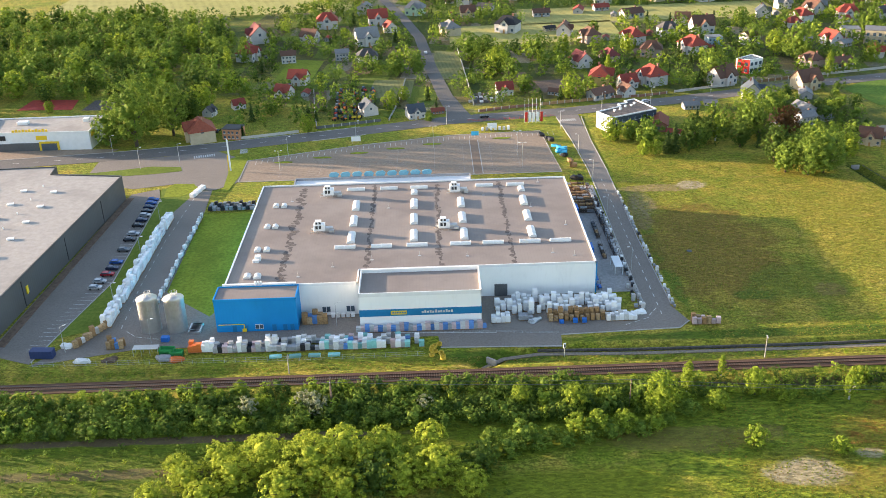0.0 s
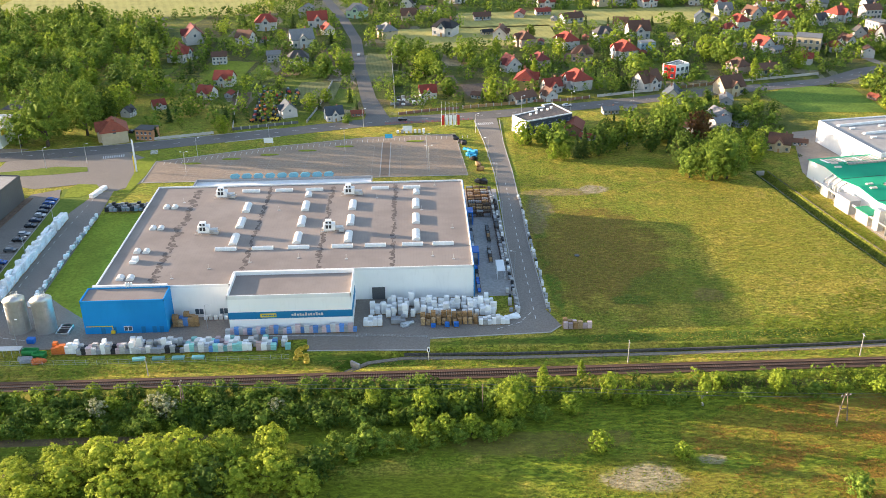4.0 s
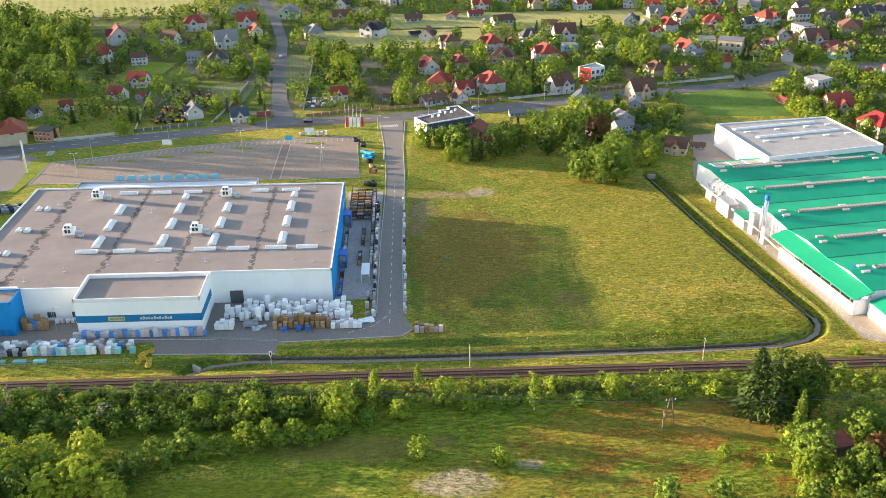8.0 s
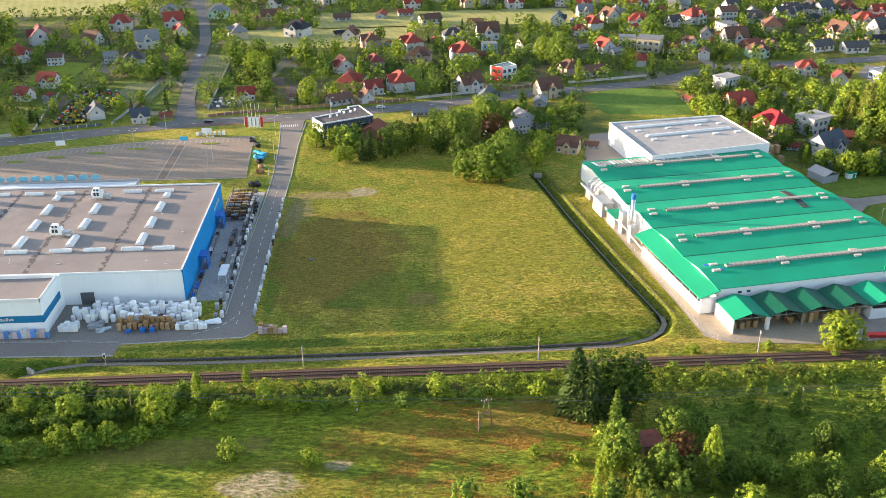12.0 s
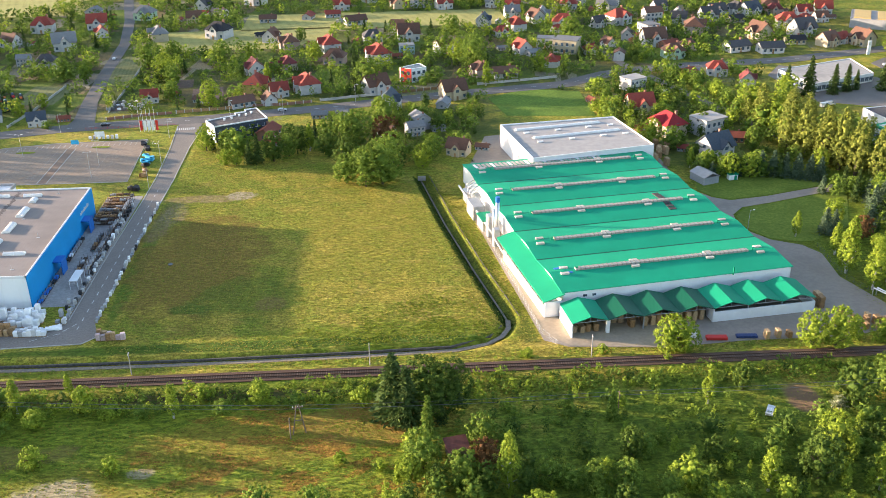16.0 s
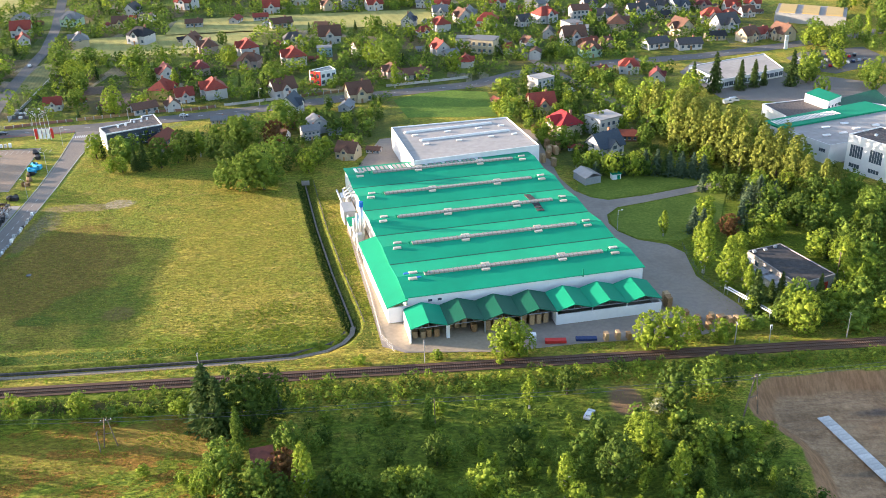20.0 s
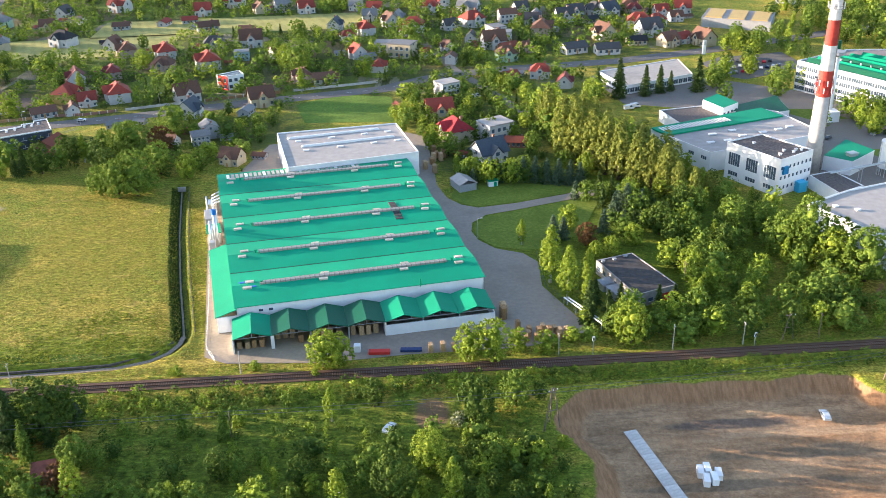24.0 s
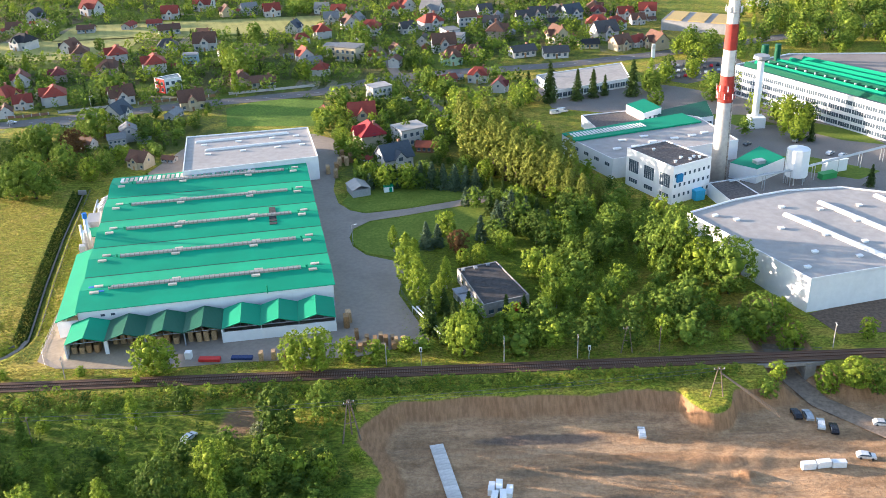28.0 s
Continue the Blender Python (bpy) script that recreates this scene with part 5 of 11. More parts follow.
# ---- line-side poles, signals and wires ----
def pole_line(kind_key, x, y, h=8.0, turn=0.0):
    z = float(ground_z(x, y))
    if kind_key == "concrete":
        ob = thing("utility_pole", "slim weathered concrete pole beside the track", "pole", spot(x, y, z, turn), "line-side poles")
        bm = bmesh.new()
        tube(bm, (0, 0, -0.3), (0, 0, h), 0.17, 0.10)
        part("shaft", bm, "concrete", ob)
        bm = bmesh.new()
        box(bm, -0.8, 0.8, -0.06, 0.06, h - 0.5, h - 0.36)
        part("crossarm", bm, "galvanised", ob)
    elif kind_key == "frame":
        ob = thing("wooden_pylon", "brown timber power pole on %s leaning legs" % ("three" if h > 11 else "two"), "pole", spot(x, y, z, turn), "timber power poles")
        for s in (-1, 1):
            bm = bmesh.new()
            tube(bm, (s * 0.19 * h, 0, -0.3), (s * 0.25, 0, h), 0.018 * h + 0.02, 0.013 * h)
            part("leg", bm, "timber_pole", ob)
        if h > 11:
            bm = bmesh.new()
            tube(bm, (0.9, 0.24 * h, -0.3), (0, 0.1, h), 0.018 * h, 0.013 * h)
            part("leg", bm, "timber_pole", ob)
        bm = bmesh.new()
        box(bm, -1.4, 1.4, -0.1, 0.1, h - 0.9, h - 0.7)
        part("crossarm", bm, "timber_pole", ob)
        bm = bmesh.new()
        box(bm, -0.12 * h, 0.12 * h, -0.08, 0.08, h * 0.45, h * 0.45 + 0.18)
        part("brace", bm, "timber_pole", ob)
        for s in (-1.2, 0.0, 1.2):
            bm = bmesh.new()
            tube(bm, (s, 0, h - 0.7), (s, 0, h - 0.35), 0.08, 0.05, 6)
            part("insulator", bm, "white_plain", ob)
    else:
        ob = thing("timber_pole", "single brown timber power pole", "pole", spot(x, y, z, turn), "timber power poles")
        bm = bmesh.new()
        tube(bm, (0, 0, -0.3), (0, 0, h), 0.16, 0.11)
        part("shaft", bm, "timber_pole", ob)
        bm = bmesh.new()
        box(bm, -0.9, 0.9, -0.06, 0.06, h - 0.5, h - 0.35)
        part("crossarm", bm, "timber_pole", ob)
    return ob


for x, y, h in ((85, 219.6, 7), (149, 219.8, 7), (210, 219.4, 7), (297, 220, 7), (329, 219.6, 8), (349, 219.8, 7.5), (419, 220, 8), (-45, 220, 6)):
    pole_line("concrete", x, y, h, 90)
for x, y, h, t in ((132, 191, 8.5, 10), (-32, 204, 9, 90), (289.5, 187.5, 12, 20), (363, 222.5, 8.5, 0), (381.4, 200, 9, 0)):
    pole_line("frame", x, y, h, t)
for x, y, h in ((44, 200, 8), (211, 192, 7.5), (372, 222.5, 8), (130, 189, 6), (344, 258, 8), (236, 221.5, 8)):
    pole_line("single", x, y, h, 90)


def wire(name, a, b, sag=0.6):
    bm = bmesh.new()
    a, b = Vector(a), Vector(b)
    pts = [a.lerp(b, k / 8) - Vector((0, 0, sag * 4 * (k / 8) * (1 - k / 8))) for k in range(9)]
    rings = [[bm.verts.new(p + Vector((0, 0.05 * c, 0.05 * s))) for c, s in ((1, 0), (0, 1), (-1, 0), (0, -1))] for p in pts]
    for p, q in zip(rings, rings[1:]):
        for k in range(4):
            bm.faces.new((p[k], p[(k + 1) % 4], q[(k + 1) % 4], q[k]))
    return tagged(new(name, mesh_of(name, bm, "dark_grey")), "thin sagging overhead wire between timber poles", "wire", "overhead wires")


SUPPORTS = [(-120, 206, 8.3), (-32, 204, 8.3), (44, 200, 7.6), (131, 191, 7.8), (211, 192, 7.1), (289.5, 187.5, 11.3), (381, 200, 8.3)]
for (ax, ay, az), (bx, by, bz) in zip(SUPPORTS, SUPPORTS[1:]):
    for s in (-0.8, 0.8):
        wire("overhead_wire", (ax, ay + s, az + float(ground_z(ax, ay))), (bx, by + s, bz + float(ground_z(bx, by))))
for x, y, h in ((306.5, 219.2, 5.5), (352, 219.0, 4.0), (30.8, 224.5, 4.2)):
    ob = thing("rail_signal", "white-faced railway signal on a grey post", "signal", spot(x, y, float(ground_z(x, y))))
    bm = bmesh.new()
    tube(bm, (0, 0, -0.2), (0, 0, h), 0.1)
    part("post", bm, "galvanised", ob)
    bm = bmesh.new()
    box(bm, -0.35, 0.35, -0.2, 0.0, h - 1.3, h + 0.2, 0.05)
    part("head", bm, "white_plain", ob)
    bm = bmesh.new()
    box(bm, -0.2, 0.2, -0.26, -0.2, h - 1.1, h - 0.1)
    part("lamp_plate", bm, "black", ob)


import itertools

# ---- trees and shrubs ----
def foliage(name, a, b, glow=0.28):
    m = leafy(name, a, b)
    t = m.node_tree
    out = [k for k in t.nodes if k.type == "OUTPUT_MATERIAL"][0]
    base = t.nodes["Principled BSDF"]
    tr = t.nodes.new("ShaderNodeBsdfTranslucent")
    mixer = t.nodes.new("ShaderNodeMixShader")
    mixer.inputs[0].default_value = glow
    colour = base.inputs["Base Color"].links[0].from_socket
    t.links.new(colour, tr.inputs["Color"])
    t.links.new(base.outputs[0], mixer.inputs[1])
    t.links.new(tr.outputs[0], mixer.inputs[2])
    t.links.new(mixer.outputs[0], out.inputs["Surface"])
    return m


M["leaf_mid"] = foliage("leaf_mid", (0.086, 0.150, 0.022), (0.225, 0.305, 0.043))
M["leaf_light"] = foliage("leaf_light", (0.135, 0.21, 0.022), (0.32, 0.39, 0.040))
M["leaf_gold"] = foliage("leaf_gold", (0.19, 0.26, 0.025), (0.43, 0.48, 0.05))
M["leaf_dark"] = foliage("leaf_dark", (0.046, 0.088, 0.016), (0.12, 0.175, 0.027))
M["leaf_olive"] = foliage("leaf_olive", (0.13, 0.165, 0.030), (0.31, 0.335, 0.065))
M["needle"] = foliage("needle", (0.04, 0.072, 0.018), (0.095, 0.14, 0.032), 0.15)
M["needle_blue"] = foliage("needle_blue", (0.06, 0.10, 0.055), (0.13, 0.175, 0.095), 0.15)
M["blossom"] = foliage("blossom", (0.12, 0.16, 0.05), (0.42, 0.42, 0.28))
M["rust_leaf"] = foliage("rust_leaf", (0.10, 0.055, 0.025), (0.19, 0.10, 0.035))


def ball():
    bm = bmesh.new()
    bmesh.ops.create_icosphere(bm, subdivisions=1, radius=1.0)
    v = np.array([p.co for p in bm.verts])
    f = np.array([[p.index for p in q.verts] for q in bm.faces])
    bm.free()
    return v, f


BALL_V, BALL_F = ball()


def unit(v):
    return v / np.linalg.norm(v, axis=1)[:, None]


def leaves(g, centre, radius, count, size, face):
    """Leaf sprays lying like scales on the skin of a clump, some of them loose."""
    d = unit(g.normal(size=(count, 3)))
    d[:, 2] = np.where(d[:, 2] < -0.3, -d[:, 2], d[:, 2])
    p = centre + d * radius * g.uniform(0.3, 1.25, (count, 1))
    out = unit(0.6 * d + 0.55 * face + g.normal(0, 0.6, (count, 3)) + np.array((0, 0, 0.2)))
    a = unit(np.cross(out, g.normal(size=(count, 3))))
    b = np.cross(out, a)
    k = size * g.uniform(0.5, 1.4, (count, 1))
    a, b = a * k * 1.25, b * k * 0.75
    v = np.stack([p + a, p - 0.5 * a + b, p - 0.6 * a - b], 1).reshape(-1, 3)
    return v, np.arange(3 * count).reshape(-1, 3)


def crown(seed, height, width, base, clumps, leaf, narrow=0.0, per=40, core=True):
    """A crown as vertices and triangles: many leafy clumps at the limb ends, over a few inner masses, with an uneven outline and gaps."""
    g = np.random.default_rng(seed)
    vs, fs, n = [], [], 0
    mid, half = base + (height - base) * 0.5, (height - base) * 0.5
    waves = [(g.uniform(1.5, 3.5), g.uniform(1.0, 3.0), g.uniform(0, 6.28), g.uniform(0, 6.28)) for _ in range(4)]

    def outline(t, k):
        """Half width at height k (-1 to 1) in the direction t."""
        body = (1 - abs(k) ** (2.3 if k < 0 else 1.9)) ** 0.5 * (1 - narrow * (0.55 + 0.55 * k))
        swell = 1 + 0.09 * sum(math.sin(round(a) * t + p) * math.sin(b * k * 2 + q) for a, b, p, q in waves)
        return width / 2 * body * swell

    def put(v, f):
        nonlocal n
        vs.append(v)
        fs.append(f + n)
        n += len(v)

    if core:
        for i in range(7):
            k = -0.72 + 0.22 * i
            t = 2.4 * i + g.uniform(-0.4, 0.4)
            r = outline(t, k) * g.uniform(0.34, 0.48)
            c = np.array((0.45 * r * math.cos(t), 0.45 * r * math.sin(t), mid + half * k * 0.85))
            put(c + BALL_V * np.array((r, r, max(r * 0.8, half * 0.2))) * g.uniform(0.7, 1.0, (len(BALL_V), 1)), BALL_F)
    small = (width * width * (height - base)) ** (1 / 3) * 0.43 / clumps ** 0.42
    for i in range(clumps):
        k = -0.94 + 1.9 * (i + g.uniform(0.1, 0.9)) / clumps
        t = i * 2.39996 + g.uniform(-0.35, 0.35)
        r = small * g.uniform(0.6, 1.35) * (1.1 - 0.3 * max(k, 0))
        far = max(0.0, outline(t, k) - 0.55 * r) * g.choice((1.06, 0.97, 0.85, 0.6), p=(0.25, 0.4, 0.25, 0.1))
        c = np.array((far * math.cos(t), far * math.sin(t), mid + half * k * g.uniform(0.93, 1.03)))
        c[2] = max(c[2], base + 0.4 * r)
        put(*leaves(g, c, np.array((r, r, r * g.uniform(0.9, 1.5))), max(5, int(per * g.uniform(0.7, 1.3))), leaf, np.array((math.cos(t) * math.sqrt(max(0.0, 1 - k * k)), math.sin(t) * math.sqrt(max(0.0, 1 - k * k)), max(k, -0.2)))))
    return np.concatenate(vs), np.concatenate(fs)


def spruce(seed, height, width, tiers=30, boughs=11, sprays=7, leaf=0.30):
    """A conifer: tiers of drooping boughs, each bough a line of small needle sprays, denser towards the tip."""
    g = np.random.default_rng(seed)
    c, out = [], []
    for i in range(tiers):
        k = i / tiers
        r = width / 2 * (1 - k) ** 0.85 * g.uniform(0.85, 1.1) + 0.12
        m = max(5, int(boughs * (1 - 0.5 * k)))
        for j in range(m):
            t = 2 * math.pi * (j + g.uniform(-0.35, 0.35)) / m
            q = r * g.uniform(0.6, 1.25)
            f = g.uniform(0.15, 1.05, sprays) ** 0.7
            z = height * (0.05 + 0.93 * k) + g.uniform(-0.8, 0.8) * height / tiers - 0.28 * q * f ** 2
            side = g.normal(0, 0.12, sprays) * q
            c.append(np.c_[math.cos(t) * q * f - math.sin(t) * side, math.sin(t) * q * f + math.cos(t) * side, z])
            out.append(np.tile((math.cos(t), math.sin(t), 0.0), (sprays, 1)))
    c, out = np.concatenate(c), np.concatenate(out)
    n = len(c)
    a = unit(out + g.normal(0, 0.4, (n, 3)) - np.array((0, 0, 0.35)))
    b = unit(np.cross(a, g.normal(0, 0.6, (n, 3)) + np.array((0, 0, 1.0))))
    s = leaf * g.uniform(0.6, 1.4, (n, 1)) * (height / 12.0) ** 0.5
    v = np.stack([c + a * s * 1.5, c - a * s * 0.8 + b * s * 0.8, c - a * s * 0.8 - b * s * 0.8], 1).reshape(-1, 3)
    core = BALL_V * np.array((width * 0.2, width * 0.2, height * 0.42)) + np.array((0, 0, height * 0.45))
    core[:, :2] *= (1.25 - core[:, 2:] / height)
    return np.concatenate((v, core)), np.concatenate((np.arange(3 * n).reshape(-1, 3), BALL_F + 3 * n))


def tri_mesh(name, v, f, material, smooth=False):
    me = bpy.data.meshes.new(name)
    me.vertices.add(len(v))
    me.vertices.foreach_set("co", np.ascontiguousarray(v, dtype=np.float32).ravel())
    me.loops.add(3 * len(f))
    me.loops.foreach_set("vertex_index", np.ascontiguousarray(f, dtype=np.int32).ravel())
    me.polygons.add(len(f))
    me.polygons.foreach_set("loop_start", np.arange(0, 3 * len(f), 3, dtype=np.int32))
    me.polygons.foreach_set("loop_total", np.full(len(f), 3, dtype=np.int32))
    me.update(calc_edges=True)
    me.materials.append(M[material])
    if smooth:
        me.polygons.foreach_set("use_smooth", [True] * len(f))
    return me


def trunk_mesh(seed, height, base, r, width, material):
    rnd = random.Random(seed)
    bm = bmesh.new()
    p = Vector((0, 0, -0.3))
    k = 4
    for i in range(k):
        q = Vector((rnd.uniform(-0.12, 0.12), rnd.uniform(-0.12, 0.12), (base + (height - base) * 0.75) * (i + 1) / k))
        tube(bm, p, q, r * (1 - 0.2 * i), r * (1 - 0.2 * (i + 1)), 7, i == 0)
        p = q
    for i in range(5):
        t = i * 1.3 + rnd.uniform(-0.3, 0.3)
        h = base * 0.85 + (height - base) * 0.1 * i
        tube(bm, (0, 0, h), (width * 0.3 * math.cos(t), width * 0.3 * math.sin(t), h + width * 0.28), r * 0.4, r * 0.12, 5, False)
    return mesh_of("trunk", bm, material, True)


KINDS = {}


def kind(key, crowns, trunks):
    KINDS[key] = list(zip(crowns, trunks))


MASS, SMALL, NOMINAL = {}, {}, {}


def broad(key, count, height, width, base, clumps, material, bark="bark", leaf=0.42, narrow=0.0, per=32):
    """A kind of broadleaf: full crowns for single trees, lighter ones for woods, small ones for the distance."""
    shapes = [crown(hash_seed(key) + i, height, width, base, clumps, leaf * 0.7, narrow, per * 5 // 4) for i in range(count)]
    MASS[key] = [(crown(hash_seed(key) + 50 + i, height, width, base, max(20, clumps * 2 // 3), leaf * 0.85, narrow, max(12, per * 9 // 16)), material) for i in range(count + 2)]
    SMALL[key] = [(crown(hash_seed(key) + 90 + i, height, width, base, 9 if height < 5 else 15, leaf * 1.55, narrow, 12 if height < 5 else 11, False), material) for i in range(count + 2)]
    KINDS[key] = [(s, tri_mesh("crown", *s, material), trunk_mesh(i, height, base, 0.03 * height, width, bark)) for i, s in enumerate(shapes)]
    if 5 < height < 20:
        big = [crown(hash_seed(key) + 130 + i, 1.6 * height, 1.6 * width, base, clumps * 2, leaf * 0.78, narrow, per) for i in range(2)]
        KINDS[key + "_tall"] = [(s, tri_mesh("crown", *s, material), trunk_mesh(i, 1.6 * height, base, 0.045 * height, 1.6 * width, bark)) for i, s in enumerate(big)]
    NOMINAL[key] = height


def hash_seed(key):
    return sum(ord(c) * (i + 3) for i, c in enumerate(key))


broad("oak", 4, 11.0, 8.8, 0.5, 96, "leaf_mid", per=24)
broad("lime", 4, 9.0, 7.0, 0.3, 86, "leaf_light", "bark", 0.38, per=22)
broad("willow", 4, 8.0, 8.4, 0.0, 100, "leaf_gold", "bark", 0.31, 0.1, 22)
broad("elm", 4, 12.0, 8.0, 0.5, 96, "leaf_dark", per=24)
broad("birch", 3, 13.0, 5.6, 1.2, 90, "leaf_light", "birch_bark", 0.36, 0.45, 22)
broad("poplar", 3, 27.0, 11.0, 0.8, 140, "leaf_olive", "bark", 0.50, 0.3)
broad("giant", 3, 28.0, 20.0, 3.0, 180, "leaf_mid", "bark", 0.58, 0.0, 34)
broad("bush", 5, 3.6, 4.4, 0.0, 34, "leaf_mid", "bark", 0.24, 0.0, 26)
broad("bush_light", 4, 3.4, 4.0, 0.0, 34, "leaf_light", "bark", 0.24, 0.15, 26)
broad("bush_dark", 3, 4.0, 4.8, 0.0, 34, "leaf_dark", "bark", 0.25, 0.0, 26)
broad("hawthorn", 2, 4.0, 4.2, 0.2, 34, "blossom", "bark", 0.24, 0.0, 26)
broad("plum", 2, 6.0, 5.0, 0.8, 44, "rust_leaf", "bark", 0.32)
for key, hh, ww, mt in (("spruce", 13.0, 5.4, "needle"), ("blue_spruce", 9.0, 5.2, "needle_blue"), ("larch", 12.0, 4.6, "leaf_mid")):
    KINDS[key] = []
    for i in range(3):
        s = spruce(40 + i + len(key), hh, ww)
        MASS.setdefault(key, []).append((spruce(80 + i + len(key), hh, ww, 15, 9, 4, 0.5), mt))
        KINDS[key].append((s, tri_mesh("crown", *s, mt), trunk_mesh(i, hh, 1.0, 0.02 * hh, 1.0, "bark")))

TREE_WORDS = {
    "oak": ("broadleaf_tree", "full-crowned broadleaf tree in fresh green leaf", "tree"),
    "lime": ("broadleaf_tree", "rounded broadleaf tree in bright yellow-green leaf", "tree"),
    "willow": ("willow_tree", "broad bushy willow in bright yellow-green leaf", "tree"),
    "elm": ("broadleaf_tree", "tall broadleaf tree with dark green crown", "tree"),
    "birch": ("birch_tree", "slender pale-barked birch in light green leaf", "tree"),
    "giant": ("old_tree", "huge old broadleaf tree with billowing crown", "tree"),
    "poplar": ("poplar_tree", "tall narrow poplar in spring leaf", "tree"),
    "bush": ("bush", "dense green bush in rough grass", "bush"),
    "bush_light": ("bush", "bright yellow-green bush in rough grass", "bush"),
    "bush_dark": ("bush", "dark green bush in rough grass", "bush"),
    "hawthorn": ("flowering_bush", "green bush flecked with white blossom", "bush"),
    "plum": ("plum_tree", "small tree with reddish-brown leaves", "tree"),
    "spruce": ("spruce_tree", "dark green spruce with drooping boughs", "tree"),
    "blue_spruce": ("spruce_tree", "blue-grey ornamental spruce on a lawn edge", "tree"),
    "larch": ("larch_tree", "pale green larch with open boughs", "tree"),
}
tree_rnd = random.Random(21)


def tree(key, x, y, height=0.0, wide=1.0, group=""):
    """One tree or bush standing on the ground, scaled to a height in metres."""
    tall = key + "_tall" in KINDS and height > 1.2 * NOMINAL[key]
    shape, cm, tm = tree_rnd.choice(KINDS[key + "_tall" if tall else key])
    s = (height or 1.0) / (shape[0][:, 2].max()) if height else tree_rnd.uniform(0.8, 1.2)
    name, label, cat = TREE_WORDS[key]
    z = float(ground_z(x, y))
    ob = tagged(new(name, tm), label, cat, group)
    ob.matrix_basis = Matrix.Translation((x, y, z)) @ Matrix.Rotation(tree_rnd.uniform(0, 6.28), 4, "Z") @ Matrix.Diagonal((s * wide, s * wide, s, 1))
    piece("crown", cm, ob)
    return ob


def wood(name, label, spots, small=False):
    """Many trees as one thing of kind stuff; spots are kind, x, y, height."""
    by = {}
    g = np.random.default_rng(hash_seed(name))
    for key, x, y, h in spots:
        source = SMALL if small and key in SMALL else MASS
        (v, f), mname = source[key][g.integers(len(source[key]))]
        s = h / v[:, 2].max()
        t = g.uniform(0, 6.28)
        c, sn = math.cos(t), math.sin(t)
        w = s * g.uniform(0.85, 1.2)
        z = float(ground_z(x, y))
        q = np.c_[(v[:, 0] * c - v[:, 1] * sn) * w + x, (v[:, 0] * sn + v[:, 1] * c) * w + y, v[:, 2] * s + z]
        a = by.setdefault(mname, ([], [], [0]))
        a[0].append(q)
        a[1].append(f + a[2][0])
        a[2][0] += len(q)
    for m, (vs, fs, _) in by.items():
        ob = new(name, tri_mesh(name, np.concatenate(vs), np.concatenate(fs), m))
        tagged(ob, label, "trees", "", "stuff")


def scatter(poly, count, seed, gap=3.0, avoid=()):
    """Random places inside a plan outline, at least gap metres apart."""
    rnd = random.Random(seed)
    xs, ys = [p[0] for p in poly], [p[1] for p in poly]
    out, cells = [], {}
    for _ in range(count * 12):
        x, y = rnd.uniform(min(xs), max(xs)), rnd.uniform(min(ys), max(ys))
        i, j = int(x // gap), int(y // gap)
        near = [q for a in (-1, 0, 1) for b in (-1, 0, 1) for q in cells.get((i + a, j + b), ())]
        if inside(x, y, poly) and all((x - a) ** 2 + (y - b) ** 2 > gap * gap for a, b in near) and not any(inside(x, y, q) for q in avoid):
            out.append((x, y))
            cells.setdefault((i, j), []).append((x, y))
            if len(out) == count:
                break
    return out


# ---- village houses ----
def tiles(name, c):
    n = Nodes(name, 0.75, 0.0, 0.3)
    s = n.xyz()
    row = n.ramp(n.math("PINGPONG", n.math("MULTIPLY", s[2], 3.2), 0.5), 0.05, 0.4)
    col = n.mix(n.ramp(n.noise(1.6, 5.0), 0.3, 0.7), tuple(0.72 * v for v in c), c)
    col = n.mix(n.math("MULTIPLY", n.ramp(n.noise(0.4, 4.0), 0.5, 0.75), 0.35), col, tuple(0.5 * v + 0.02 for v in c))
    f = n.math("MULTIPLY_ADD", n.random(), 0.3, 0.85)
    n.bump(row, 0.5, 0.06)
    return n.done(n.mix(1.0, col, f, "MULTIPLY"))


for key, c in (("red", (0.27, 0.05, 0.032)), ("scarlet", (0.36, 0.025, 0.03)), ("maroon", (0.17, 0.04, 0.035)), ("brown", (0.14, 0.07, 0.045)), ("brick", (0.25, 0.065, 0.035)), ("grey", (0.22, 0.22, 0.22)), ("dark", (0.075, 0.07, 0.07)), ("slate", (0.06, 0.075, 0.095)), ("black", (0.025, 0.025, 0.028))):
    M["tile_" + key] = tiles("tile_" + key, c)
for key, c in (("white", (0.52, 0.50, 0.48)), ("cream", (0.46, 0.39, 0.27)), ("yellow", (0.47, 0.36, 0.14)), ("pink", (0.38, 0.29, 0.25)), ("orange", (0.42, 0.21, 0.11)), ("palegrey", (0.36, 0.355, 0.35)), ("paleblue", (0.30, 0.42, 0.50)), ("palegreen", (0.38, 0.50, 0.36)), ("brickwall", (0.26, 0.13, 0.09))):
    M["render_" + key] = plain("render_" + key, c, 0.85, vary=0.05, grain=0.8, stain=0.25, patch=0.3)


